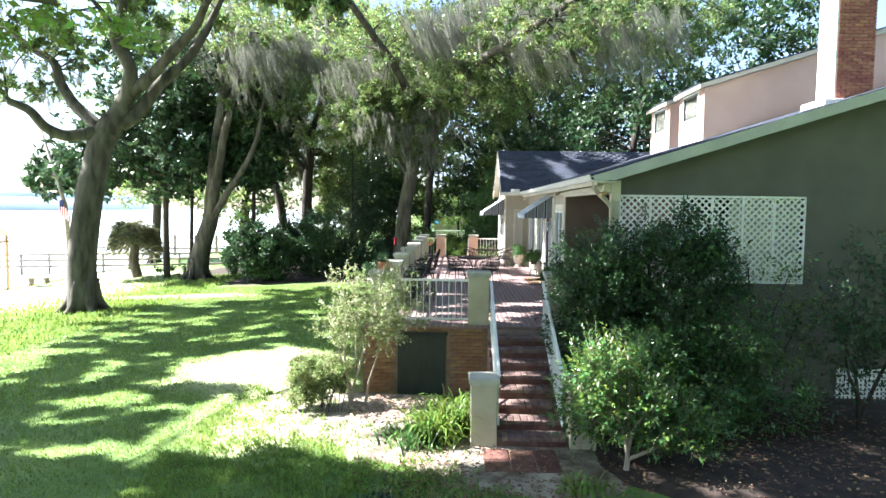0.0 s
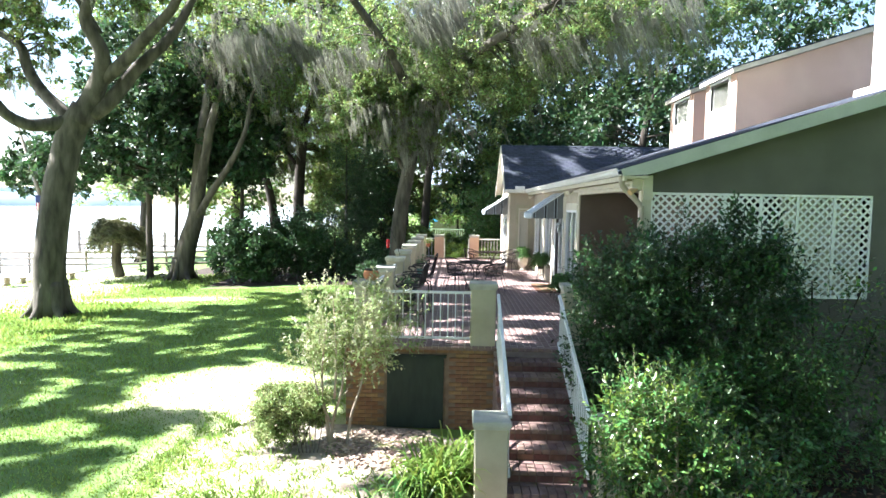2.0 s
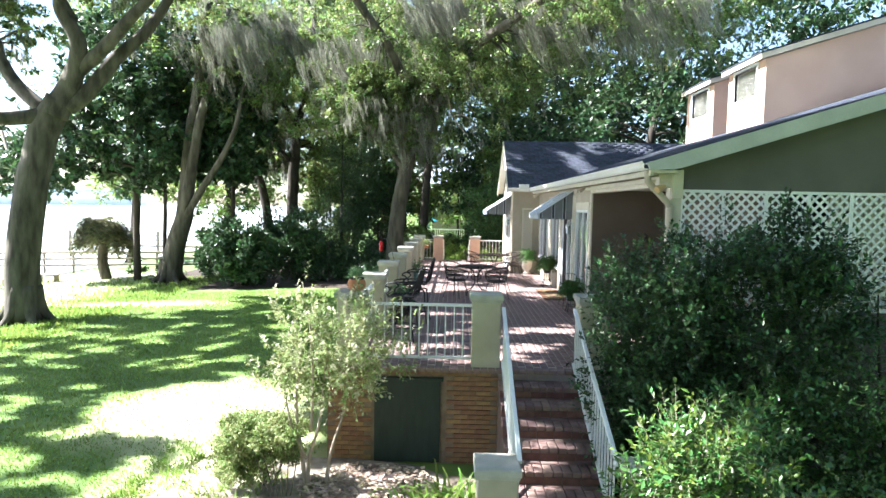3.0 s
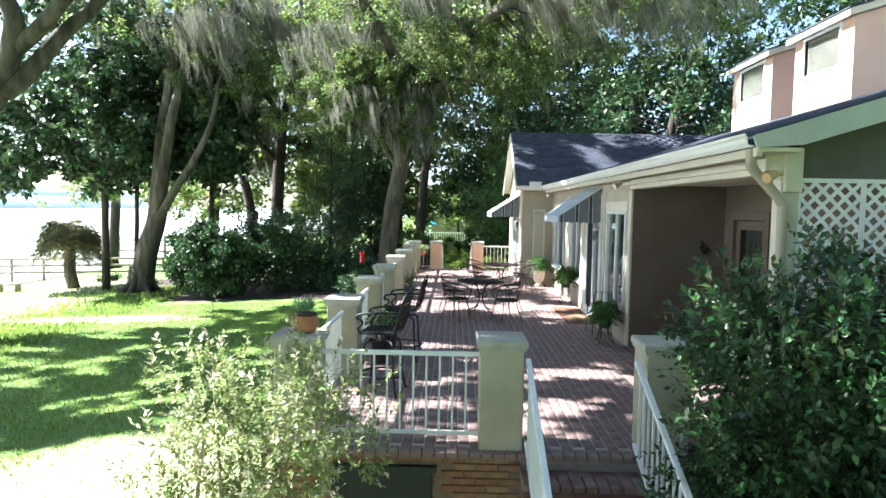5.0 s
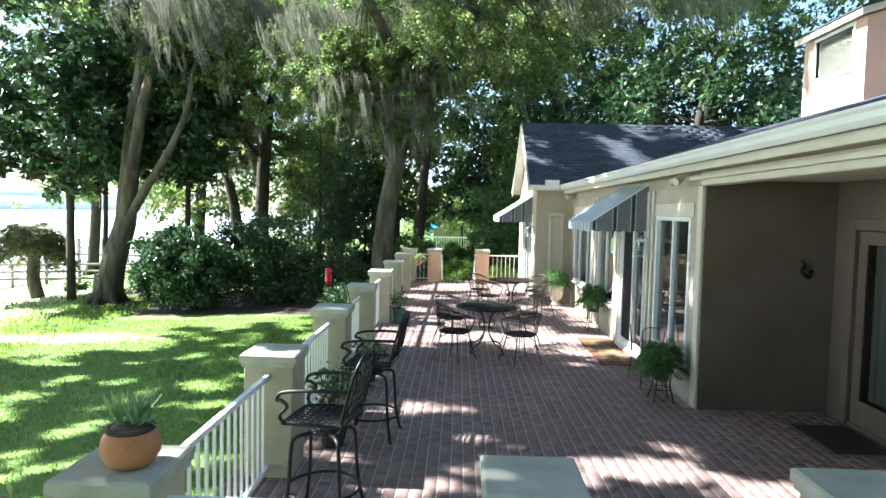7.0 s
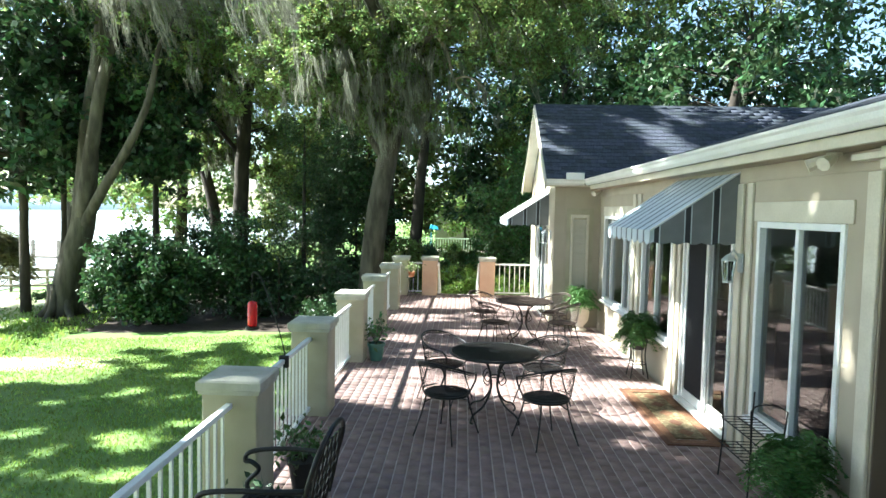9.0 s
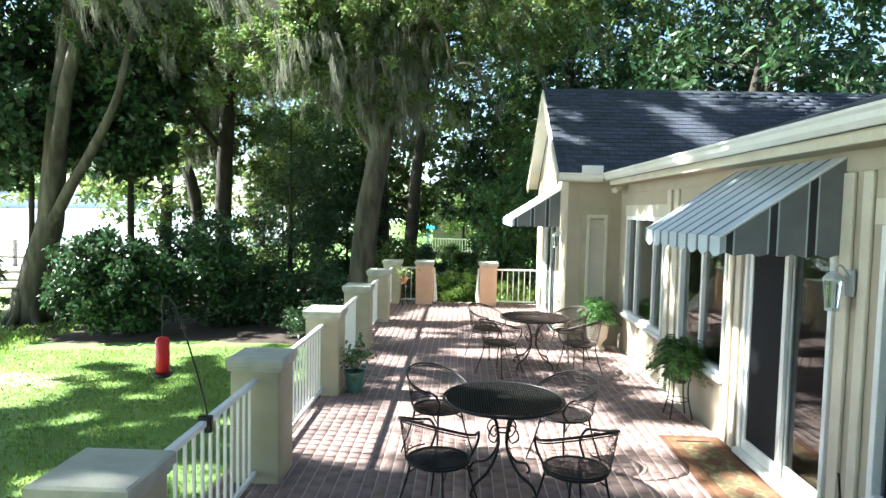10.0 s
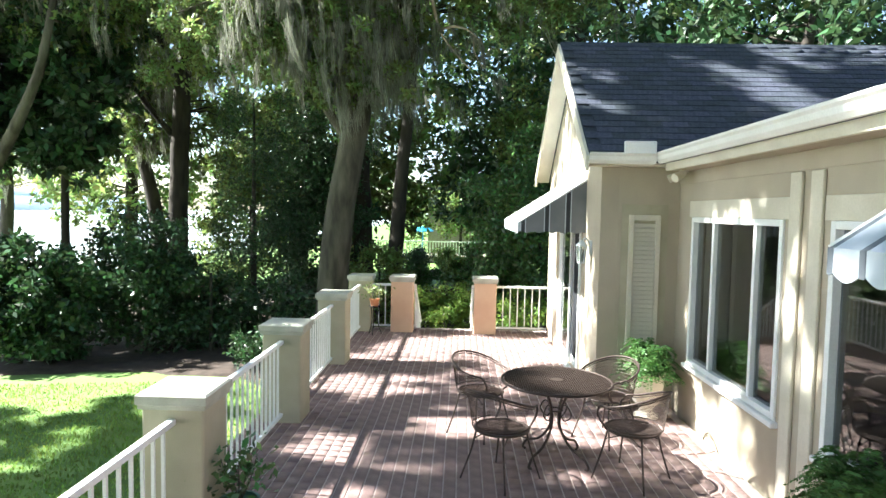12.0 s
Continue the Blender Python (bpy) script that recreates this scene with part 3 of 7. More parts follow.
pillar(0.20, 29.445, -0.045, 1.02, STUCCO_TAN, "square tan stucco pillar beside the far steps")
pillar(1.71, 29.445, -0.045, 1.02, STUCCO_TAN, "square tan stucco pillar beside the far steps")


def railing(a, b, step=0.125, label="white metal railing between two pillars", top=0.86, low=0.085):
    """A run of railing from a to b; a and b may lie at different heights."""
    a, b = Vector(a), Vector(b)
    mid = (a + b) / 2
    r = thing("railing", (mid.x, mid.y, min(a.z, b.z)), label, "railing", "railings of the terrace")
    d = b - a
    flat = Vector((d.x, d.y, 0)).normalized()
    side = Vector((-flat.y, flat.x, 0))

    def bar(h, w, t):
        bm = bmesh.new()
        vs = []
        for p in (a, b):
            vs.append([bm.verts.new(p + side * sx * w + Vector((0, 0, h + sz * t))) for sx, sz in ((-1, -1), (1, -1), (1, 1), (-1, 1))])
        for k in range(4):
            bm.faces.new((vs[0][k], vs[0][(k + 1) % 4], vs[1][(k + 1) % 4], vs[1][k]))
        bm.faces.new(vs[0][::-1])
        bm.faces.new(vs[1])
        bmesh.ops.recalc_face_normals(bm, faces=bm.faces)
        bmesh.ops.bevel(bm, geom=list(bm.edges), offset=0.004, segments=1, affect="EDGES")
        return bm
    part("top_rail", bar(top - 0.02, 0.024, 0.02), WHITE, r)
    part("bottom_rail", bar(low, 0.018, 0.018), WHITE, r)
    n = max(2, int(round(Vector((d.x, d.y, 0)).length / step)))
    first = None
    for i in range(1, n):
        p = a + d * (i / n)
        if first is None:
            bm = bmesh.new()
            slope = d.z / max(1e-6, Vector((d.x, d.y, 0)).length)
            box(bm, p.x - 0.0095, p.x + 0.0095, p.y - 0.0095, p.y + 0.0095, p.z + low + 0.017, p.z + top - 0.039)
            first = part("baluster", bm, WHITE, r)
            p0 = p
        else:
            o = new("baluster", first.data)
            o.parent = r
            o.location = p - p0
            ORG[o] = ORG[r]
    return r


for y0, y1 in zip(SIDE_Y, SIDE_Y[1:]):
    railing((PX, y0 + SH, 0), (PX, y1 - SH, 0))
railing((PX + SH, 12.395, 0), (1.32 - SH, 12.395, 0), label="white metal railing along the front of the terrace")
railing((PX + SH, 29.445, 0), (0.20 - SH, 29.445, 0), label="short white metal railing by the corner")
railing((1.71 + SH, 29.445, 0), (2.84, 29.445, 0), label="white metal railing beside the house wall")
railing((1.555, 12.2, 0.0), (1.555, 9.72, -1.16), 0.13, "sloping white metal handrail of the steps")
railing((2.535, 12.2, 0.0), (2.535, 9.72, -1.16), 0.13, "sloping white metal handrail of the steps beside the shrubs")
railing((0.42, 29.5, 0.0), (0.42, 31.3, -1.0), 0.13, "white handrail of the far steps going down")
railing((1.49, 29.5, 0.0), (1.49, 31.3, -1.0), 0.13, "white handrail of the far steps going down")
far_steps = bmesh.new()
for i in range(6):
    box(far_steps, 0.42, 1.49, 29.75 + 0.3 * i, 30.06 + 0.3 * i, -1.6, -0.17 * (i + 1))
solo("stairs", far_steps, MORTAR, (0.95, 30.5, -1.6), "concrete steps down from the terrace into the garden", "steps", kind="structure")

# ---- crawl-space door in the brick front ----
crawl = thing("door_2", (0.24, 12.2, -1.35), "low dark green painted hatch in the brick wall", "hatch", kind="structure")
part("board", boxed(-0.22, 0.70, 12.16, 12.215, -1.36, -0.20, bevel=0.006), GREEN_DOOR, crawl)
part("lintel", boxed(-0.26, 0.74, 12.13, 12.2, -0.197, -0.15, bevel=0.004), GREEN_DOOR, crawl)

# ---- house: walls ----
WX = 3.73
T = 0.20


def wall_x(name, x0, x1, spans, z0, z1, openings, material, label):
    """A wall along y between spans, with openings (ya, yb, za, zb) cut through."""
    bm = bmesh.new()
    y = spans[0]
    for ya, yb, za, zb in openings:
        if ya > y:
            box(bm, x0, x1, y, ya, z0, z1)
        if za > z0:
            box(bm, x0, x1, ya, yb, z0, za)
        box(bm, x0, x1, ya, yb, zb, z1)
        y = yb
    box(bm, x0, x1, y, spans[1], z0, z1)
    bmesh.ops.remove_doubles(bm, verts=bm.verts, dist=1e-5)
    return solo(name, bm, material, ((x0 + x1) / 2, (spans[0] + spans[1]) / 2, z0), label, "wall", kind="structure")


SLIDE = (17.18, 18.50, 0.42, 2.20)
DOOR = (18.98, 20.38, 0.06, 2.06)
WIN2 = (20.80, 22.17, 0.60, 2.20)
WIN1 = (22.80, 24.72, 0.63, 2.20)
wall_x("wall_west", WX, WX + T, (16.80, 25.17), -0.05, 2.78, [SLIDE, DOOR, WIN2, WIN1], STUCCO, "beige stucco wall with tall windows facing the terrace")
wall_x("wall_wing_west", 2.84, 2.84 + T, (25.17, 29.35), -0.05, 2.86, [(26.25, 27.95, 0.05, 2.08)], STUCCO, "beige stucco wall of the gabled wing")
solo("wall_wing_south", boxed(2.84 + T, 9.5, 25.17, 25.17 + T, -0.05, 2.78), STUCCO, (5, 25.2, -0.05), "beige stucco return wall of the wing", "wall", kind="structure")
solo("wall_wing_north", boxed(2.84 + T, 9.5, 29.15, 29.35, -1.6, 2.8), STUCCO, (5, 29.2, -1.6), "plain stucco back wall of the wing", "wall", kind="structure")
gab = prism(bmesh.new(), [(25.17, 2.86), (29.35, 2.86), (27.25, 4.43)], "x", 2.84, 3.04)
solo("wall_wing_gable", gab, STUCCO, (2.94, 27.2, 2.86), "cream stucco gable over the wing", "wall", kind="structure")
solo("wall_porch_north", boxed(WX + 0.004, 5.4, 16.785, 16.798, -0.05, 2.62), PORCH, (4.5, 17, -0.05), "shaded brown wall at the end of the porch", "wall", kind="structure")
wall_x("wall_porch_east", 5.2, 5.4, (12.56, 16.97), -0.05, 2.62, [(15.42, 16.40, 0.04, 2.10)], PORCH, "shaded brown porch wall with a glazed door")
solo("ceiling_porch", boxed(3.60, 5.4, 12.5, 16.97, 2.62, 2.66), CREAM, (4.5, 14.7, 2.62), "cream boarded porch ceiling", "ceiling", kind="structure")
solo("trim_porch_beam", boxed(WX - 0.06, WX + 0.14, 12.36, 16.795, 2.555, 2.78, bevel=0.01), CREAM, (WX, 14.6, 2.555), "cream beam along the open porch", "beam", kind="structure")
SL = 0.313


def roof_z(x):
    return 2.86 + SL * (x - 3.40)


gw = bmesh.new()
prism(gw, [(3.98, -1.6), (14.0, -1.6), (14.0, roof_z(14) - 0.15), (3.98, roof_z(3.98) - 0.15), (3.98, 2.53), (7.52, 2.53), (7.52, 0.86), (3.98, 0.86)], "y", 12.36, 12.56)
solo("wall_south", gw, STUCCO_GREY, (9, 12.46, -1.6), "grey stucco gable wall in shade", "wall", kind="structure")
solo("wall_behind_lattice", boxed(6.25, 7.6, 12.75, 12.8, 0.8, 2.6), CREAM, (6.5, 12.8, 0.8), "pale inner wall behind the white lattice", "wall", kind="structure")
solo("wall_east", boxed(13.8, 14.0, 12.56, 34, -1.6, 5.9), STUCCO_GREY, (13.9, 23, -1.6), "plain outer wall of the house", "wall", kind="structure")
# room floor, wall and ceiling are coloured dark to stand for indoor shade
solo("interior_floor", boxed(3.95, 13.8, 17.2, 29.1, -0.1, 0.0), INTERIOR, (8, 22, -0.1), "floor inside the house, dimness painted dark", "floor", kind="structure")
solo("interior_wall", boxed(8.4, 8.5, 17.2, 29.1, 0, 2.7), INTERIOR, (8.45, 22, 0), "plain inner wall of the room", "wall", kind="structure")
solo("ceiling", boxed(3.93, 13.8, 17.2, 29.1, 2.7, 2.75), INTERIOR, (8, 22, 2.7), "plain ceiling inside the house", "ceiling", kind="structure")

post = thing("porch_post", (3.93, 12.46, -0.05), "square cream post at the corner of the porch", "post")
part("shaft", boxed(3.83, 4.00, 12.37, 12.54, -0.05, 2.552, bevel=0.01), CREAM, post)
part("capital", boxed(3.84, 3.99, 12.31, 12.365, 2.40, 2.795, bevel=0.004), CREAM, post)

# ---- roofs ----
rm = bmesh.new()
prism(rm, [(3.42, roof_z(3.42) - 0.02), (14.6, roof_z(14.6) - 0.03), (14.6, roof_z(14.6) - 0.16), (3.42, roof_z(3.42) - 0.10)], "y", 12.06, 25.6)
roof_main = solo("roof_main", rm, [SHINGLE], (8, 18, 2.8), "low-pitched main roof of dark shingles", "roof", kind="structure")
fas = bmesh.new()
prism(fas, [(3.40, roof_z(3.40) + 0.005), (14.6, roof_z(14.6) + 0.005), (14.6, roof_z(14.6) - 0.20), (3.83, roof_z(3.83) - 0.20), (3.44, 2.765)], "y", 12.02, 12.058)
solo("trim_rake", fas, RAKE_SHADED, (8, 12.03, 2.8), "rake board along the gable, its shade painted grey", "rake board", kind="structure")
sf = bmesh.new()
box(sf, 3.46, 3.83, 12.062, 12.36, 2.735, 2.775, bevel=0.006)
solo("trim_return", sf, CREAM, (3.7, 12.2, 2.6), "boxed cornice return at the roof corner", "cornice", kind="structure")
solo("trim_soffit", boxed(3.50, WX + 0.05, 12.37, 24.85, 2.700, 2.730), STUCCO, (3.55, 18, 2.78), "beige soffit under the eave", "soffit", kind="structure")
solo("trim_frieze", boxed(WX - 0.012, WX - 0.002, 16.81, 25.16, 2.56, 2.698, bevel=0.003), STUCCO, (WX, 21, 2.58), "flat beige frieze band under the eave", "frieze", kind="structure")


def gutter(pts, label):
    """A trough along x or y with a rounded front, from the first point to the last."""
    a, b = Vector(pts[0]), Vector(pts[1])
    bm = bmesh.new()
    d = (b - a).normalized()
    out = Vector((-1, 0, 0)) if abs(d.y) > 0.5 else Vector((0, -1, 0))
    prof = [(0.0, 0.0), (0.07, 0.0), (0.10, 0.035), (0.105, 0.075), (0.125, 0.095), (0.125, 0.115), (0.112, 0.115), (0.09, 0.08), (0.085, 0.02), (0.012, 0.014), (0.012, 0.115), (0.0, 0.115)]
    lo = [bm.verts.new(a + out * u + Vector((0, 0, w))) for u, w in prof]
    hi = [bm.verts.new(b + out * u + Vector((0, 0, w))) for u, w in prof]
    for i in range(len(prof)):
        j = (i + 1) % len(prof)
        bm.faces.new((lo[i], lo[j], hi[j], hi[i]))
    bm.faces.new(lo)
    bm.faces.new(hi[::-1])
    bmesh.ops.recalc_face_normals(bm, faces=bm.faces)
    return solo("gutter", bm, GUTTER, a.lerp(b, 0.5), label, "gutter", kind="structure")


solo("trim_fascia", boxed(3.456, 3.50, 12.07, 24.86, 2.695, 2.79), CREAM, (3.38, 18, 2.77), "cream fascia behind the gutter", "fascia", kind="structure")
gutter(((3.455, 12.06, 2.772), (3.455, 24.86, 2.772)), "long white gutter along the main eave")
gutter(((2.62, 24.90, 2.765), (3.34, 24.90, 2.765)), "short white gutter on the wing eave")
solo("gutter_guard", boxed(2.98, 3.32, 24.74, 24.78, 2.86, 3.00, bevel=0.008), GUTTER, (3.15, 24.76, 2.86), "white splash guard at the gutter corner", "splash guard", kind="structure")
dsp = bmesh.new()
tube(dsp, curve([(3.46, 12.20, 2.78), (3.46, 12.19, 2.68), (3.50, 12.24, 2.60), (3.70, 12.30, 2.42), (3.80, 12.31, 2.30), (3.82, 12.31, 2.1), (3.82, 12.31, 0.3), (3.82, 12.31, -0.9)], 5), 0.045, 10)
solo("downspout", dsp, STUCCO, (3.8, 12.3, -0.9), "cream downspout bending from gutter to porch post", "downspout", smooth=True, kind="structure")

RID = (27.25, 4.66)
EAV = (24.88, 2.885)
wr = bmesh.new()
wing_l = math.hypot(RID[0] - EAV[0], RID[1] - EAV[1])
slope = (RID[1] - EAV[1]) / (RID[0] - EAV[0])
far_y = 2 * RID[0] - EAV[0]
prism(wr, [EAV, RID, (far_y, EAV[1]), (far_y, EAV[1] - 0.10), (RID[0], RID[1] - 0.13), (EAV[0], EAV[1] - 0.10)], "x", 2.63, 12.0)
solo("roof_wing", wr, [SHINGLE], (6, 27.2, 2.8), "steep gabled wing roof of dark blue-grey shingles", "roof", kind="structure")
wing_roof = [o for o in scene.collection.objects if o.name == "roof_wing"][0]
ORG[wing_roof] = Vector((6, 27.2, 2.8))
rk = bmesh.new()
prism(rk, [(EAV[0] - 0.02, EAV[1] - 0.03), (RID[0], RID[1] + 0.0), (far_y + 0.02, EAV[1] - 0.03), (far_y + 0.02, EAV[1] - 0.20), (RID[0], RID[1] - 0.19), (EAV[0] - 0.02, EAV[1] - 0.20)], "x", 2.595, 2.628)
solo("trim_wing_rake", rk, CREAM, (2.6, 27.2, 2.7), "cream rake boards on the wing gable", "rake board", kind="structure")
us = bmesh.new()
prism(us, [(EAV[0], EAV[1] - 0.102), (RID[0], RID[1] - 0.132), (far_y, EAV[1] - 0.102), (far_y, EAV[1] - 0.12), (RID[0], RID[1] - 0.15), (EAV[0], EAV[1] - 0.12)], "x", 2.63, 2.838)
solo("trim_wing_underside", us, CREAM, (2.7, 27.2, 2.7), "cream boarding under the gable overhang", "soffit", kind="structure")
solo("trim_wing_soffit", boxed(2.63, 3.72, 24.90, 25.165, 2.75, 2.782), CREAM, (3.2, 25, 2.75), "cream soffit of the wing", "soffit", kind="structure")
solo("trim_ridge", prism(bmesh.new(), [(RID[0] - 0.14, RID[1] - 0.085), (RID[0], RID[1] + 0.03), (RID[0] + 0.14, RID[1] - 0.085), (RID[0], RID[1] + 0.005)], "x", 2.63, 12.0), SHINGLE, (6, RID[0], RID[1]), "row of ridge shingles on the wing roof", "ridge", kind="structure")


# ---- windows and doors ----
def window(name, x, y0, y1, z0, z1, panes, label, sill=True, curtain=True):
    """A window in a wall that faces -x: frame, mullions, panes, sill."""
    w = thing(name, (x, (y0 + y1) / 2, z0), label, "window", kind="structure")
    fr = bmesh.new()
    t = 0.055
    box(fr, x - 0.02, x + 0.06, y0, y0 + t, z0, z1, bevel=0.004)
    box(fr, x - 0.02, x + 0.06, y1 - t, y1, z0, z1, bevel=0.004)
    box(fr, x - 0.02, x + 0.10, y0 + t, y1 - t, z1 - t, z1, bevel=0.004)
    box(fr, x - 0.02, x + 0.10, y0 + t, y1 - t, z0, z0 + t, bevel=0.004)
    part("window_frame", fr, WHITE, w)
    edges = [y0 + t]
    for p in panes[:-1]:
        edges.append(y0 + t + (y1 - y0 - 2 * t) * p)
    edges.append(y1 - t)
    for e in edges[1:-1]:
        part("mullion", boxed(x - 0.005, x + 0.055, e - 0.024, e + 0.024, z0 + t, z1 - t, bevel=0.004), WHITE, w)
    for a, b in zip(edges, edges[1:]):
        part("pane", boxed(x + 0.035, x + 0.041, a + 0.01, b - 0.01, z0 + t - 0.01, z1 - t + 0.01), GLASS, w)
    if sill:
        part("window_sill", boxed(x - 0.06, x + 0.02, y0 - 0.04, y1 + 0.04, z0 - 0.05, z0 - 0.003, bevel=0.008), WHITE, w)
    part("casing", boxed(x - 0.016, x - 0.002, y0 - 0.08, y1 + 0.08, z1 + 0.003, z1 + 0.17, bevel=0.003), CREAM, w, "cream board over the window")
    return w


window("window_1", WX, *WIN1, (0.24, 0.73, 1.0), "white three-pane window beside the wing")
window("window_2", WX, *WIN2, (0.5, 1.0), "white two-pane window beside a fern stand")
window("window_3", WX, *SLIDE, (0.5, 1.0), "tall white sliding window at the corner of the porch")
for y0, y1 in ((22.27, 22.42), (22.55, 22.70)):
    solo("trim_pilaster", boxed(WX - 0.03, WX - 0.002, y0, y1, 0.0, 2.55, bevel=0.006), CREAM, (WX, y0, 0), "flat cream pilaster strip between windows", "pilaster", kind="structure")
for y0, y1 in ((20.46, 20.56), (20.64, 20.74), (18.60, 18.70), (18.80, 18.92), (16.81, 16.95)):
    solo("trim_pilaster", boxed(WX - 0.03, WX - 0.002, y0, y1, 0.0, 2.55, bevel=0.006), CREAM, (WX, y0, 0), "narrow cream trim board beside the patio door", "trim board", kind="structure")


def patio_door(name, x, y0, y1, z0, z1, label, screen_first):
    d = thing(name, (x, (y0 + y1) / 2, z0), label, "sliding door", kind="structure")
    fr = bmesh.new()
    t = 0.05
    box(fr, x - 0.025, x + 0.12, y0, y0 + t, z0, z1, bevel=0.004)
    box(fr, x - 0.025, x + 0.12, y1 - t, y1, z0, z1, bevel=0.004)
    box(fr, x - 0.025, x + 0.12, y0 + t, y1 - t, z1 - t, z1, bevel=0.004)
    box(fr, x - 0.07, x + 0.12, y0, y1, z0 - 0.05, z0 - 0.002, bevel=0.006)
    part("door_frame", fr, WHITE, d)
    ym = (y0 + y1) / 2
    for k, (a, b) in enumerate(((y0 + t, ym + 0.03), (ym - 0.03, y1 - t))):
        dx = 0.0 if k else 0.045
        leaf = bmesh.new()
        s = 0.06
        box(leaf, x + dx, x + dx + 0.035, a, a + s, z0, z1 - t, bevel=0.003)
        box(leaf, x + dx, x + dx + 0.035, b - s, b, z0, z1 - t, bevel=0.003)
        box(leaf, x + dx, x + dx + 0.035, a + s, b - s, z1 - t - s, z1 - t, bevel=0.003)
        box(leaf, x + dx, x + dx + 0.035, a + s, b - s, z0, z0 + 0.11, bevel=0.003)
        lf = part("door_leaf", leaf, WHITE, d)
        part("pane", boxed(x + dx + 0.014, x + dx + 0.02, a + s, b - s, z0 + 0.11, z1 - t - s), SCREEN if k == screen_first else GLASS, lf)
        if k == 0:
            part("handle", boxed(x + dx - 0.03, x + dx - 0.002, b - 0.045, b - 0.02, 0.95, 1.15, bevel=0.005), WHITE, lf)
    return d


patio_door("door_1", WX, *DOOR, "white sliding patio door with a dark screen", 1)
patio_door("door_3", 2.84, 26.25, 27.95, 0.05, 2.08, "white sliding door of the wing under an awning", 0)
pd = thing("door_4", (5.2, 15.9, 0.04), "brown porch door with a tall glass pane", "door", kind="structure")
lf = bmesh.new()
box(lf, 5.215, 5.26, 15.43, 15.56, 0.04, 2.09, bevel=0.004)
box(lf, 5.215, 5.26, 16.26, 16.39, 0.04, 2.09, bevel=0.004)
box(lf, 5.215, 5.26, 15.56, 16.26, 1.95, 2.09, bevel=0.004)
box(lf, 5.215, 5.26, 15.56, 16.26, 0.04, 0.30, bevel=0.004)
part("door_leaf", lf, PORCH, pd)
part("pane", boxed(5.232, 5.238, 15.56, 16.26, 0.30, 1.95), GLASS, pd)
cb = bmesh.new()
for i in range(12):
    y = 15.57 + 0.057 * i
    tube(cb, [(5.30 + 0.015 * (i % 2), y, 0.32), (5.30 + 0.015 * (i % 2), y, 1.94)], 0.03, 6)
part("curtain", cb, CURTAIN, pd, "pale pleated curtain behind the glass")
tr = bmesh.new()
box(tr, 5.17, 5.198, 15.30, 15.42, 0.0, 2.22, bevel=0.004)
box(tr, 5.17, 5.198, 16.40, 16.52, 0.0, 2.22, bevel=0.004)
box(tr, 5.17, 5.198, 15.42, 16.40, 2.10, 2.22, bevel=0.004)
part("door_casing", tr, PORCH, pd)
part("door_handle", tube(bmesh.new(), curve([(5.21, 15.50, 1.0), (5.16, 15.50, 1.0), (5.15, 15.55, 1.0), (5.15, 15.60, 1.0)], 4), 0.011, 8), IRON, pd)

sh = thing("shutter", (3.35, 25.15, 0.72), "cream louvred panel set in the stucco wall", "shutter", kind="structure")
fr = bmesh.new()
box(fr, 3.16, 3.21, 25.12, 25.166, 0.72, 2.21, bevel=0.003)
box(fr, 3.46, 3.51, 25.12, 25.166, 0.72, 2.21, bevel=0.003)
box(fr, 3.21, 3.46, 25.12, 25.166, 2.15, 2.21, bevel=0.003)
box(fr, 3.21, 3.46, 25.12, 25.166, 0.72, 0.79, bevel=0.003)
part("frame", fr, CREAM, sh)
part("casing", boxed(3.08, 3.60, 25.155, 25.169, 0.62, 2.33), STUCCO_POST, sh)
first = None
for i in range(26):
    z = 0.815 + i * 0.051
    if first is None:
        bm = prism(bmesh.new(), [(25.125, z - 0.022), (25.13, z - 0.026), (25.158, z + 0.020), (25.153, z + 0.024)], "x", 3.212, 3.458)
        first = part("slat", bm, CREAM, sh)
    else:
        o = new("slat", first.data)
        o.parent = sh
        o.location = (0, 0, i * 0.051)

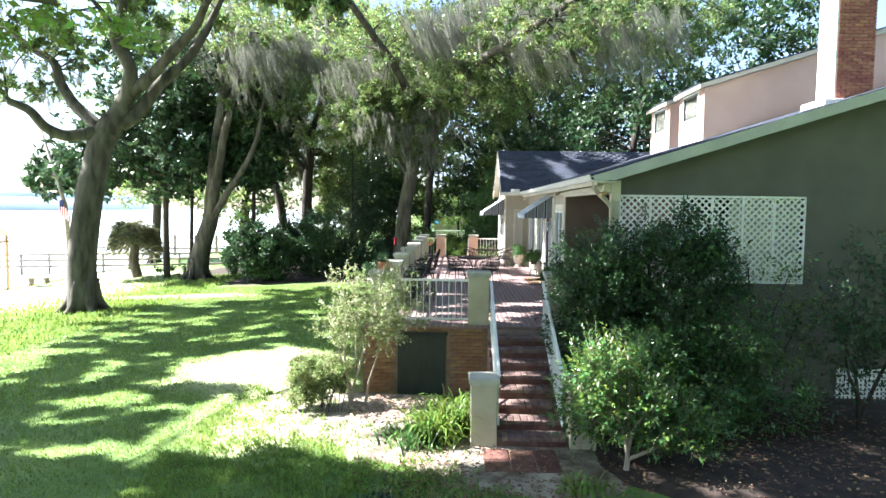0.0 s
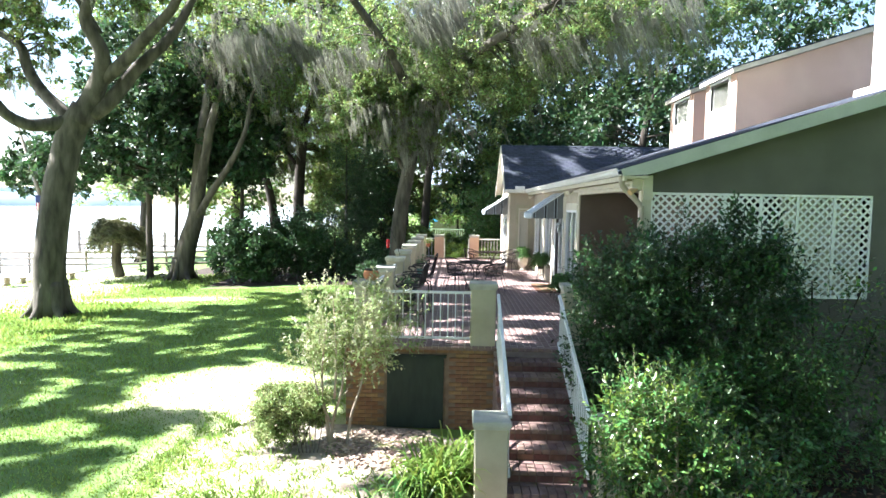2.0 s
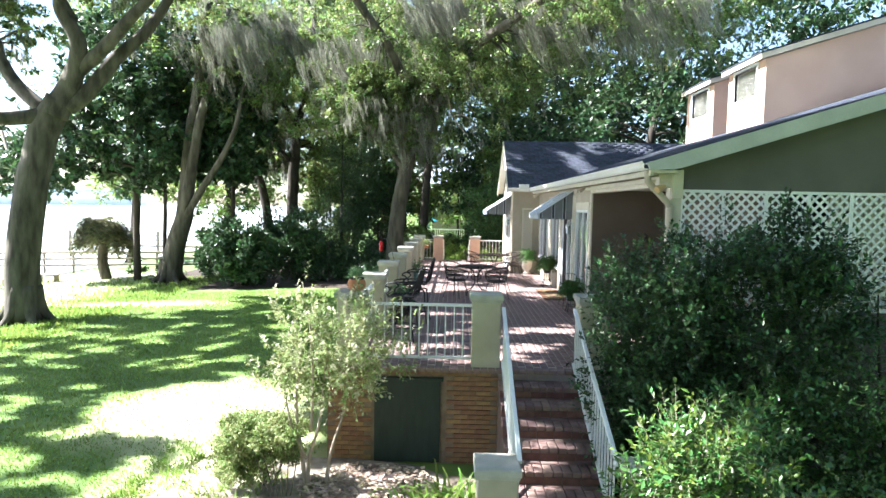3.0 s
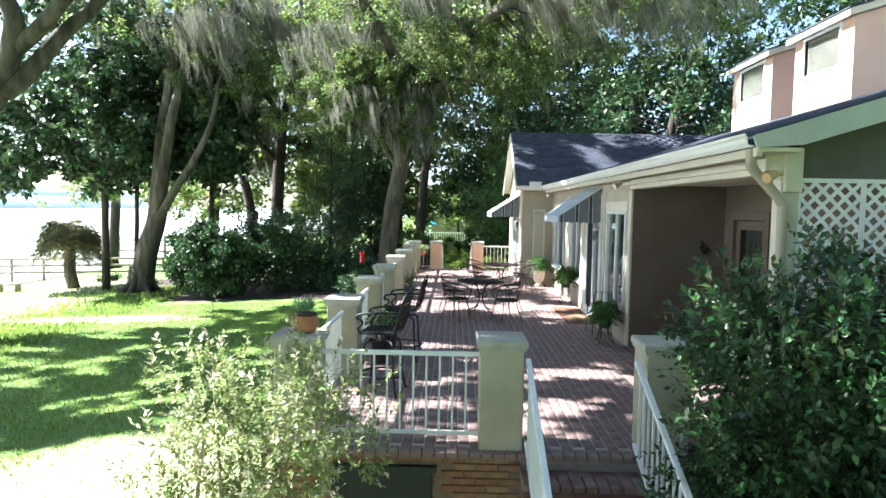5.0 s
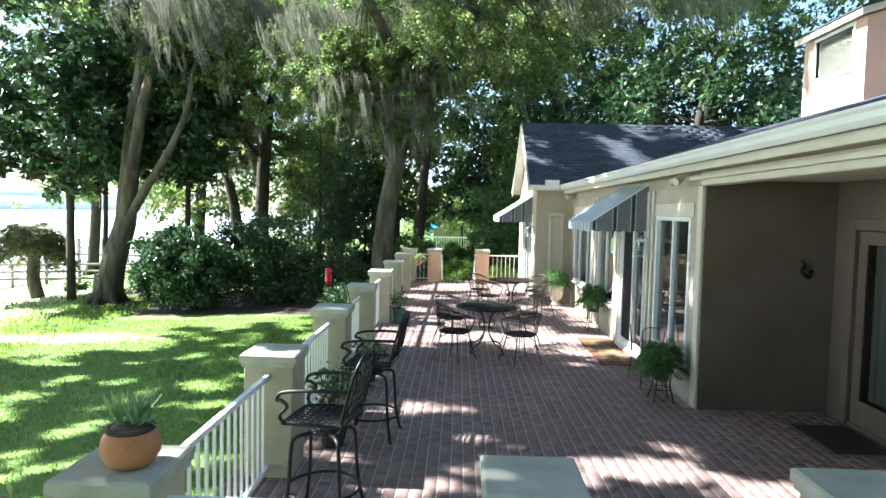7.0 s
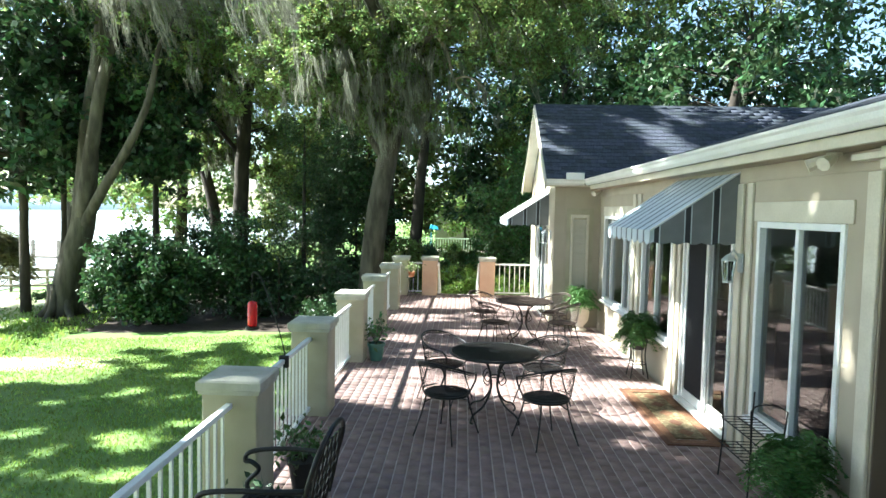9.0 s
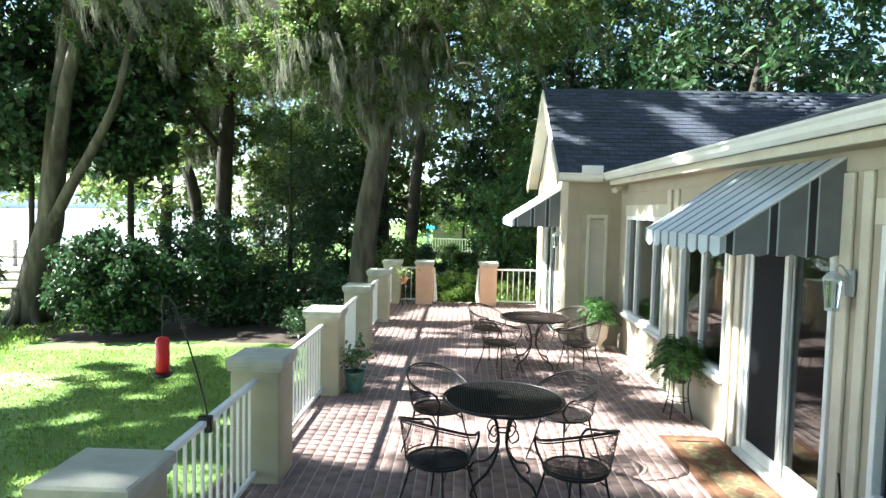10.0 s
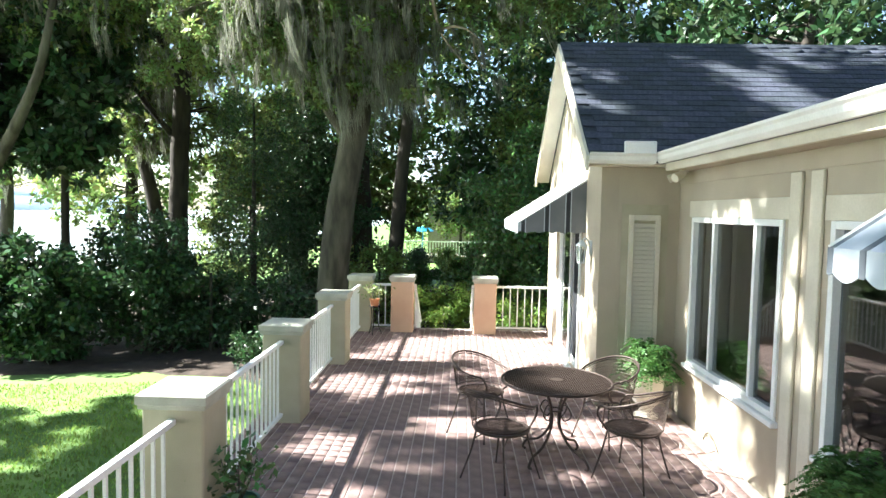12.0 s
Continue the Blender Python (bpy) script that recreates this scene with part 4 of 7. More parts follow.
# ---- dormers and chimney ----
def dormer(y0, y1, x0, z_eave, win, label, x1=13.0):
    d = thing("dormer", (x0, (y0 + y1) / 2, roof_z(x0) - 0.3), label, "dormer", "dormers on the roof", "structure")
    lo = roof_z(x0) - 0.3
    side = [(x0, lo), (x1, roof_z(x1) - 0.3), (x1, z_eave + SL * (x1 - x0)), (x0, z_eave)]
    for name, a, b in (("side_wall", y0, y0 + 0.12), ("side_wall", y1 - 0.12, y1)):
        part(name, prism(bmesh.new(), side, "y", a, b), STUCCO_PINK, d)
    ya, yb, za, zb = win
    fw = bmesh.new()
    box(fw, x0 - 0.004, x0 + 0.12, y0 + 0.12, ya, lo, z_eave)
    box(fw, x0 - 0.004, x0 + 0.12, yb, y1 - 0.12, lo, z_eave)
    box(fw, x0 - 0.004, x0 + 0.12, ya, yb, lo, za)
    box(fw, x0 - 0.004, x0 + 0.12, ya, yb, zb, z_eave)
    part("front_wall", fw, STUCCO_PINK, d, "pale pink sunlit stucco front")
    part("roof", prism(bmesh.new(), [(x0 - 0.16, z_eave - 0.03), (x1, z_eave + SL * (x1 - x0)), (x1, z_eave + SL * (x1 - x0) + 0.13), (x0 - 0.16, z_eave + 0.08)], "y", y0 - 0.12, y1 + 0.06), CREAM, d, "cream roof edge")
    part("roof_top", prism(bmesh.new(), [(x0 - 0.18, z_eave + 0.083), (x1, z_eave + SL * (x1 - x0) + 0.134), (x1, z_eave + SL * (x1 - x0) + 0.16), (x0 - 0.18, z_eave + 0.11)], "y", y0 - 0.14, y1 + 0.08), SHINGLE, d)
    w = bmesh.new()
    for q in ((ya - 0.06, ya, za - 0.06, zb + 0.06), (yb, yb + 0.06, za - 0.06, zb + 0.06), (ya, yb, zb, zb + 0.06), (ya, yb, za - 0.09, za)):
        box(w, x0 - 0.03, x0 + 0.05, *q, bevel=0.004)
    wf = part("window_frame", w, WHITE, d)
    part("pane", boxed(x0 + 0.02, x0 + 0.026, ya, yb, za, zb), GLASS_CLEAR, wf)
    part("blind", boxed(x0 + 0.04, x0 + 0.05, ya, yb, za, zb), CURTAIN, wf)


dormer(17.34, 19.17, 7.42, 5.50, (17.72, 18.80, 4.79, 5.44), "pink stucco dormer with a white window and sloping roof")
dormer(20.10, 21.95, 7.44, 5.50, (20.42, 21.52, 4.76, 5.42), "smaller pink stucco dormer with a square white window")
ch = thing("chimney", (9.53, 14.75, 4.3), "red brick chimney, its sunlit side painted white", "chimney", kind="structure")
part("core", boxed(9.13, 9.93, 14.40, 15.05, 4.3, 9.5), MORTAR, ch)
# white slab that paints the sun's glare onto this side
part("stucco_side", boxed(9.085, 9.128, 14.38, 15.06, 4.3, 9.5, bevel=0.005), WHITE, ch, "side in full sun, its glare painted white")
part("flashing", boxed(8.80, 9.98, 14.2, 15.15, 4.55, 4.70, bevel=0.01), GUTTER, ch, "grey metal flashing")
row = 0
z = 4.72
while z < 7.6:
    x = 9.14 - (0.105 if row % 2 else 0)
    while x < 9.9:
        part("brick", boxed(max(9.13, x), min(9.935, x + 0.20), 14.372, 14.40, z, z + 0.062, bevel=0.004), BRICK_CHIM, ch)
        x += 0.212
    z += 0.074
    row += 1

# ---- awnings ----
def awning(y0, y1, xw, xo, zt, zb, label, n):
    """A fixed striped awning on a wall that faces -x: sloped strips, side panels, scalloped valance."""
    a = thing("awning", (xw, (y0 + y1) / 2, zb), label, "awning", "striped awnings")
    step = (y1 - y0) / n
    for i in range(n):
        p, q = y0 + i * step, y0 + (i + 1) * step
        bm = bmesh.new()
        for u, v, lift in ((p, q - 0.042, 0.004),):
            prism(bm, [(xw, zt), (xo, zb), (xo + 0.004, zb - 0.012), (xw, zt - 0.014)], "y", u, v)
        part("strip", bm, AWN_LIGHT, a)
        part("seam", prism(bmesh.new(), [(xw, zt + 0.002), (xo, zb + 0.002), (xo + 0.004, zb - 0.014), (xw, zt - 0.016)], "y", q - 0.042, q), AWN_SEAM, a)
        val = bmesh.new()
        pts = [(p, zb)] + [(p + (step - 0.042) * k / 8, zb - 0.11 - 0.035 * math.sin(math.pi * k / 8)) for k in range(9)] + [(q - 0.042, zb)]
        prism(val, pts, "x", xo - 0.006, xo + 0.004)
        part("valance", val, AWN_LIGHT, a)
        part("valance_seam", boxed(xo - 0.008, xo + 0.006, q - 0.042, q, zb - 0.118, zb), AWN_SEAM, a)
    # side panels: broad grey cloth between dark bands with pale edges, all hanging to a wavy hem
    bands = ((0.0, 0.215, AWN_GREY), (0.215, 0.23, AWN_LIGHT), (0.23, 0.295, AWN_DARK), (0.295, 0.31, AWN_LIGHT), (0.31, 0.53, AWN_GREY), (0.53, 0.545, AWN_LIGHT), (0.545, 0.605, AWN_DARK),
             (0.605, 0.62, AWN_LIGHT), (0.62, 0.885, AWN_GREY), (0.885, 0.90, AWN_LIGHT), (0.90, 0.955, AWN_DARK), (0.955, 1.0, AWN_LIGHT))
    for y, side in ((y0, 1), (y1, -1)):
        for f0, f1, cloth in bands:
            xa, xb = xw + (xo - xw) * f0, xw + (xo - xw) * f1
            za, z2 = zt + (zb - zt) * f0 - 0.016, zt + (zb - zt) * f1 - 0.016
            hem = [(xa + (xb - xa) * k / 4, zb - 0.125 + 0.012 * math.sin(11 * math.pi * (f0 + (f1 - f0) * k / 4))) for k in range(5)]
            part("side_strip", prism(bmesh.new(), [(xa, za)] + hem + [(xb, z2)], "y", y, y + 0.008 * side), cloth, a)
        part("side_piping", tube(bmesh.new(), [(xw, y, zt + 0.002), (xo, y, zb + 0.002)], 0.009, 6), WHITE, a, "white piping along the edge")
    fr = bmesh.new()
    for y in (y0 + 0.03, y1 - 0.03):
        tube(fr, [(xw, y, zb - 0.08), (xo + 0.03, y, zb - 0.08)], 0.011, 6)
    tube(fr, [(xo + 0.03, y0 + 0.03, zb - 0.08), (xo + 0.03, y1 - 0.03, zb - 0.08)], 0.011, 6)
    part("frame", fr, WHITE, a)
    return a


awning(18.92, 20.72, WX, 2.88, 2.67, 2.09, "grey and white striped awning over the patio door", 8)
awning(26.02, 28.50, 2.84, 1.98, 2.64, 2.09, "grey and white striped awning on the wing", 11)

# ---- lattice ----
lat = thing("lattice_screen", (5.76, 12.40, 0.86), "white wooden lattice in the porch opening", "lattice")
LX0, LX1, LZ0, LZ1 = 3.99, 7.51, 0.87, 2.52


def lath(c, sgn, y0):
    """One diagonal lath, cut off at the frame; c is where its middle line meets z = LZ0."""
    pts = []
    for z in (LZ0, LZ1):
        pts.append((c + sgn * (z - LZ0), z))
    (xa, za), (xb, zb) = pts
    if sgn < 0:
        (xa, za), (xb, zb) = (xb, zb), (xa, za)
    if xb <= LX0 + 0.03 or xa >= LX1 - 0.03:
        return None
    if xa < LX0:
        za += (zb - za) * (LX0 - xa) / (xb - xa)
        xa = LX0
    if xb > LX1:
        zb = za + (zb - za) * (LX1 - xa) / (xb - xa)
        xb = LX1
    h = 0.024
    return prism(bmesh.new(), [(xa, za - h), (xb, zb - h), (xb, zb + h), (xa, za + h)], "y", y0, y0 + 0.007)


c = LX0 - 2
while c < LX1 + 2:
    for s, y0 in ((1, 12.385), (-1, 12.393)):
        bm = lath(c, s, y0)
        if bm:
            part("lath", bm, WHITE, lat)
    c += 0.135
for i in range(7):
    x = LX0 + (LX1 - LX0) * i / 6
    part("batten", boxed(x - 0.025, x + 0.025, 12.372, 12.384, LZ0, LZ1, bevel=0.002), WHITE, lat)
part("rail", boxed(LX0, LX1, 12.366, 12.371, LZ1 - 0.03, LZ1 + 0.02), WHITE, lat)
part("rail", boxed(LX0, LX1, 12.366, 12.371, LZ0 - 0.03, LZ0 + 0.03), WHITE, lat)
low = thing("lattice_screen", (8.9, 12.32, -1.4), "low white lattice vent at the foot of the wall", "lattice")
for i in range(18):
    part("lath", prism(bmesh.new(), [(8.25 + 0.08 * i, -1.4), (8.29 + 0.08 * i, -1.4), (8.29 + 0.08 * i, -0.75), (8.25 + 0.08 * i, -0.75)], "y", 12.34, 12.35), WHITE, low)
for i in range(8):
    part("lath", boxed(8.22, 9.70, 12.33, 12.339, -1.38 + 0.085 * i, -1.35 + 0.085 * i), WHITE, low)

# ---- lamps on the walls ----
def wall_lantern(x, y, z, label):
    l = thing("wall_lantern", (x, y, z), label, "lantern", "wall lanterns")
    part("back_plate", boxed(x - 0.02, x, y - 0.05, y + 0.05, z - 0.09, z + 0.09, bevel=0.006), LANTERN, l)
    part("arm", tube(bmesh.new(), curve([(x - 0.02, y, z + 0.05), (x - 0.08, y, z + 0.12), (x - 0.12, y, z + 0.07)], 4), 0.008, 6), LANTERN, l)
    part("roof", lathe(bmesh.new(), [(0.075, z + 0.02), (0.07, z + 0.035), (0.02, z + 0.08), (0.001, z + 0.085)], x - 0.12, y, 6), LANTERN, l)
    cage = bmesh.new()
    for k in range(6):
        a = 2 * math.pi * k / 6
        tube(cage, [(x - 0.12 + 0.065 * math.cos(a), y + 0.065 * math.sin(a), z + 0.02), (x - 0.12 + 0.045 * math.cos(a), y + 0.045 * math.sin(a), z - 0.17)], 0.005, 5)
    lathe(cage, [(0.05, z - 0.19), (0.05, z - 0.17), (0.001, z - 0.165)], x - 0.12, y, 6)
    part("cage", cage, LANTERN, l)
    part("glass", lathe(bmesh.new(), [(0.042, z - 0.168), (0.058, z + 0.018), (0.001, z + 0.019)], x - 0.12, y, 6), GLASS, l)


wall_lantern(WX - 0.03, 18.76, 1.80, "white metal lantern beside the patio door")
wall_lantern(2.84, 25.62, 1.80, "white metal lantern on the wing wall")


def flood_lamp(x, y, z, label):
    l = thing("flood_lamp", (x, y, z), label, "flood lamp", "flood lamps")
    part("base", lathe(bmesh.new(), [(0.05, z - 0.02), (0.05, z), (0.001, z + 0.002)], x, y, 12), CREAM, l)
    for s in (-1, 1):
        part("lamp_head", tube(bmesh.new(), [(x, y, z - 0.03), (x - 0.05, y + 0.06 * s, z - 0.05), (x - 0.13, y + 0.10 * s, z - 0.09)], 0.026, 8, 0.05), WOOD_TAN if y < 14 else CREAM, l)


flood_lamp(3.62, 17.20, 2.695, "twin flood lamp under the eave")
flood_lamp(3.62, 24.75, 2.695, "twin flood lamp in the corner of the eaves")
flood_lamp(3.70, 12.22, 2.60, "twin flood lamp under the roof corner")
scn = bmesh.new()
tube(scn, curve([(4.82, 16.775, 1.74), (4.85, 16.75, 1.68), (4.81, 16.73, 1.62), (4.89, 16.73, 1.55), (4.93, 16.75, 1.63)], 5), 0.022, 6)
solo("wall_ornament", scn, IRON, (4.86, 16.78, 1.55), "dark curled metal ornament on the porch wall", "ornament", smooth=True)

# ---- terrace furniture ----
def round_table(cx, cy, metal, label):
    t = thing("round_table", (cx, cy, 0), label, "table", "tables on the terrace")
    R, H = 0.485, 0.73
    top = lathe(bmesh.new(), [(0.001, H - 0.010), (0.055, H - 0.008), (0.055, H + 0.004), (0.03, H + 0.006), (0.001, H + 0.006)], cx, cy, 24)
    rim = tube(bmesh.new(), ring_line(cx, cy, H - 0.008, R, 48), 0.013, 8, caps=False)
    grid = bmesh.new()
    k = -R + 0.05
    while k < R:
        s = math.sqrt(max(0, (R - 0.02) ** 2 - k * k))
        for a, b in (((cx + k, cy - s), (cx + k, cy + s)), ((cx - s, cy + k), (cx + s, cy + k))):
            tube(grid, [(*a, H), (*b, H)], 0.0042, 4, caps=False)
        k += 0.019
    tt = tagged(part("tabletop", grid, metal, t, "open wire mesh top"), "open wire mesh top", kind="stuff")
    part("rim", rim, metal, tt, smooth=True)
    part("hub", top, metal, tt)
    for k in range(4):
        a = math.pi / 4 + k * math.pi / 2
        def at(r, z):
            return (cx + r * math.cos(a), cy + r * math.sin(a), z)
        lg = part("leg", tube(bmesh.new(), curve([at(0.30, H - 0.015), at(0.13, 0.62), at(0.055, 0.45), at(0.06, 0.30), at(0.17, 0.16), at(0.31, 0.10), at(0.36, 0.03), at(0.33, 0.008)], 6), 0.012, 8), metal, t, smooth=True)
        part("scroll", tube(bmesh.new(), curve([at(0.05, 0.50), at(0.12, 0.52), at(0.17, 0.44), at(0.10, 0.38), at(0.06, 0.42)], 5), 0.007, 6), metal, lg, smooth=True)
    part("ring", tube(bmesh.new(), ring_line(cx, cy, 0.46, 0.062, 16), 0.008, 6, caps=False), metal, t, smooth=True)
    return t


def patio_chair(metal, label):
    """A barrel-backed iron chair at the origin, facing +y."""
    c = thing("patio_chair", (0, 0, 0), label, "chair", "chairs round the tables")
    R, H = 0.225, 0.43
    net = bmesh.new()
    k = -R + 0.012
    while k < R:
        w = math.sqrt(max(0, (R - 0.006) ** 2 - k * k))
        for ends in (((k, -w), (k, w)), ((-w, k), (w, k))):
            tube(net, [(*ends[0], H), (0.5 * (ends[0][0] + ends[1][0]), 0.5 * (ends[0][1] + ends[1][1]), H - 0.012), (*ends[1], H)], 0.0026, 3, caps=False)
        k += 0.0125
    se = part("seat", net, metal, c, "open wire mesh seat")
    part("seat_rim", tube(bmesh.new(), ring_line(0, 0, H, R, 32), 0.010, 8, caps=False), metal, se, smooth=True)
    hoop = []
    for i in range(25):
        u = -1 + 2 * i / 24
        a = -math.pi / 2 + u * 2.05
        z = 0.64 + 0.14 * math.cos(u * math.pi / 2) ** 1.5 if abs(u) < 1 else 0.64
        r = 0.275 + 0.02 * math.cos(u * math.pi / 2)
        hoop.append((r * math.cos(a), r * math.sin(a), z))
    bk = part("back_rail", tube(bmesh.new(), hoop, 0.010, 8), metal, c, smooth=True)
    inner = bmesh.new()
    low_rail = [(x * 0.84, y * 0.84, H + 0.03) for x, y, z in hoop]
    tube(inner, low_rail, 0.006, 6)
    tube(inner, [(x * 0.985, y * 0.985, z - 0.022) for x, y, z in hoop], 0.005, 6)
    part("lower_rail", inner, metal, bk)
    weave = bmesh.new()
    for i in range(3 * 4, 21 * 4 + 1):
        k, u = divmod(i / 4, 1)
        k = int(k)
        p = Vector(hoop[k]).lerp(Vector(hoop[min(24, k + 1)]), u)
        q = Vector(low_rail[k]).lerp(Vector(low_rail[min(24, k + 1)]), u)
        tube(weave, [p, q], 0.0011, 3, caps=False)
    for f in (0.1, 0.2, 0.3, 0.4, 0.5, 0.6, 0.7, 0.8, 0.9):
        tube(weave, [Vector(p).lerp(Vector(q), f) for p, q in list(zip(hoop, low_rail))[3:22]], 0.0011, 3, caps=False)
    part("back_mesh", weave, metal, bk)
    for s in (-1, 1):
        part("arm", tube(bmesh.new(), curve([hoop[0 if s < 0 else 24], (0.22 * s, 0.19, 0.62), (0.19 * s, 0.22, 0.53), (0.175 * s, 0.14, H)], 5), 0.010, 8), metal, c, smooth=True)
    for sx, sy in ((-1, 1), (1, 1), (-1, -1), (1, -1)):
        part("leg", tube(bmesh.new(), curve([(0.14 * sx, 0.15 * sy, H), (0.17 * sx, 0.18 * sy, 0.25), (0.235 * sx, 0.235 * sy, 0.0)], 5), 0.009, 8, 0.008), metal, c, smooth=True)
    for s in (-1, 1):
        part("stretcher", tube(bmesh.new(), curve([(0.155 * s, 0.165, 0.34), (0.10 * s, 0.0, 0.39), (0.155 * s, -0.165, 0.34)], 6), 0.006, 6), metal, c, smooth=True)
    return c


def seat_round(table, spots, metal, label):
    proto = patio_chair(metal, label)
    for i, (x, y) in enumerate(spots):
        turn = math.degrees(math.atan2(table[1] - y, table[0] - x)) - 90 + (8, -11, 5, -6)[i % 4]
        if i == 0:
            proto.matrix_basis = pose(x, y, 0, 0, 0, turn)
        else:
            copy_thing(proto, pose(x, y, 0, 0, 0, turn))


round_table(1.43, 19.48, IRON, "round black iron mesh table in dappled sun")
round_table(2.13, 23.48, BRONZE, "round brown iron mesh table near the wing")
seat_round((1.43, 19.48), ((0.93, 18.92), (1.90, 18.82), (0.88, 20.12), (2.02, 20.02)), IRON, "black wrought-iron chair with a rounded mesh back")
seat_round((2.13, 23.48), ((1.62, 23.05), (2.72, 23.12), (1.48, 24.12), (2.72, 24.05)), BRONZE, "brown wrought-iron chair with a rounded mesh back")


def bar_stool(x, y, turn, label):
    """A tall swivel chair of cast metal, facing +y before it is turned."""
    c = thing("bar_stool", (0, 0, 0), label, "bar stool", "bar stools at the railing")
    H = 0.74
    seat = bmesh.new()
    for k in range(-4, 5):
        tube(seat, [(-0.21, k * 0.05, H), (0, k * 0.05, H - 0.02), (0.21, k * 0.05, H)], 0.0065, 5)
        tube(seat, [(k * 0.05, -0.21, H), (k * 0.05, 0, H - 0.018), (k * 0.05, 0.21, H)], 0.0065, 5)
    part("seat", seat, IRON, c, "open cast lattice seat")
    part("seat_frame", tube(bmesh.new(), [(-0.21, -0.21, H), (0.21, -0.21, H), (0.23, 0, H), (0.21, 0.22, H - 0.01), (0, 0.235, H - 0.015), (-0.21, 0.22, H - 0.01), (-0.23, 0, H), (-0.21, -0.21, H)], 0.014, 8), IRON, c)
    bf = curve([(-0.20, -0.20, H), (-0.215, -0.25, H + 0.20), (-0.20, -0.30, H + 0.38), (-0.10, -0.325, H + 0.47), (0, -0.33, H + 0.49), (0.10, -0.325, H + 0.47), (0.20, -0.30, H + 0.38), (0.215, -0.25, H + 0.20), (0.20, -0.20, H)], 5)
    bfr = part("back_frame", tube(bmesh.new(), bf, 0.013, 8), IRON, c, smooth=True)
    lt = bmesh.new()
    for k in range(-3, 4):
        for s in (-1, 1):
            x0 = k * 0.06
            tube(lt, [(max(-0.2, min(0.2, x0 - 0.09 * s)), -0.235, H + 0.06), (x0, -0.28, H + 0.25), (max(-0.17, min(0.17, x0 + 0.07 * s)), -0.31, H + 0.42)], 0.006, 5)
    tube(lt, [(-0.21, -0.23, H + 0.07), (0.21, -0.23, H + 0.07)], 0.008, 6)
    part("back_lattice", lt, IRON, bfr)
    for s in (-1, 1):
        part("arm", tube(bmesh.new(), curve([(0.21 * s, -0.265, H + 0.24), (0.25 * s, -0.1, H + 0.245), (0.255 * s, 0.1, H + 0.235), (0.25 * s, 0.22, H + 0.21), (0.25 * s, 0.245, H + 0.165), (0.25 * s, 0.21, H + 0.16), (0.25 * s, 0.17, H + 0.12), (0.24 * s, 0.23, H + 0.05), (0.22 * s, 0.20, H - 0.01)], 5), 0.013, 8), IRON, c, smooth=True)
    part("swivel", lathe(bmesh.new(), [(0.10, H - 0.12), (0.11, H - 0.10), (0.06, H - 0.04), (0.05, H - 0.02), (0.001, H - 0.02)], 0, 0, 16), IRON, c)
    for sx, sy in ((-1, 1), (1, 1), (-1, -1), (1, -1)):
        part("leg", tube(bmesh.new(), curve([(0.07 * sx, 0.07 * sy, H - 0.11), (0.155 * sx, 0.155 * sy, H - 0.13), (0.175 * sx, 0.175 * sy, H - 0.22), (0.19 * sx, 0.19 * sy, 0.25), (0.225 * sx, 0.225 * sy, 0.03), (0.24 * sx, 0.24 * sy, 0.008)], 5), 0.014, 8), IRON, c, smooth=True)
    part("foot_ring", tube(bmesh.new(), ring_line(0, 0, 0.22, 0.262, 28), 0.011, 8, caps=False), IRON, c, smooth=True)
    c.matrix_basis = pose(x, y, 0, 0, 0, turn)
    return c


bar_stool(0.03, 13.98, 80, "tall black cast-metal swivel stool facing the railing")
bar_stool(0.15, 15.66, 84, "tall black cast-metal swivel stool beside potted plants")

rug = thing("doormat", (3.39, 19.78, 0.0), "worn orange and brown patterned mat before the door", "doormat")
part("woven_field", boxed(3.235, 3.545, 18.99, 20.57, 0.0, 0.014, bevel=0.003), MAT_GOLD, rug, "olive and gold woven field")
for name, inset, w, material in (("border", 0.0, 0.055, MAT_EDGE), ("band", 0.058, 0.084, MAT_RUG)):
    x0, x1, y0, y1 = 3.09 + inset, 3.69 - inset, 18.80 + inset, 20.76 - inset
    bd = bmesh.new()
    for q in ((x0, x0 + w, y0, y1), (x1 - w, x1, y0, y1), (x0 + w, x1 - w, y0, y0 + w), (x0 + w, x1 - w, y1 - w, y1)):
        box(bd, *q, 0.0, 0.012, bevel=0.003)
    part(name, bd, material, rug)
for k in range(5):
    y = 19.15 + 0.315 * k
    dm = prism(bmesh.new(), [(3.39, y - 0.11), (3.47, y), (3.39, y + 0.11), (3.31, y)], "z", 0.0142, 0.0165)
    part("motif", dm, MAT_EDGE if k % 2 else MAT_RUG, rug)
solo("doormat", boxed(4.55, 5.10, 15.5, 16.3, 0.0, 0.015, bevel=0.004), POT_DARK, (4.8, 15.9, 0), "dark rubber mat at the porch door", "doormat")

# ---- bird feeder on its pole ----
fd = thing("bird_feeder", (-0.88, 18.46, 1.12), "red tube feeder on a bent black rod clamped to the railing", "bird feeder")
part("rod", tube(bmesh.new(), curve([(-0.535, 18.36, 0.80), (-0.57, 18.37, 1.0), (-0.70, 18.41, 1.38), (-0.80, 18.44, 1.60), (-0.865, 18.46, 1.64), (-0.885, 18.46, 1.60)], 5), 0.006, 6), IRON, fd, smooth=True)
part("clamp", boxed(-0.60, -0.51, 18.34, 18.38, 0.78, 0.89, bevel=0.006), IRON, fd)
ft = part("tube", lathe(bmesh.new(), [(0.042, 1.14), (0.044, 1.16), (0.044, 1.35), (0.03, 1.37), (0.001, 1.372)], -0.88, 18.46, 20), RED, fd, smooth=True)
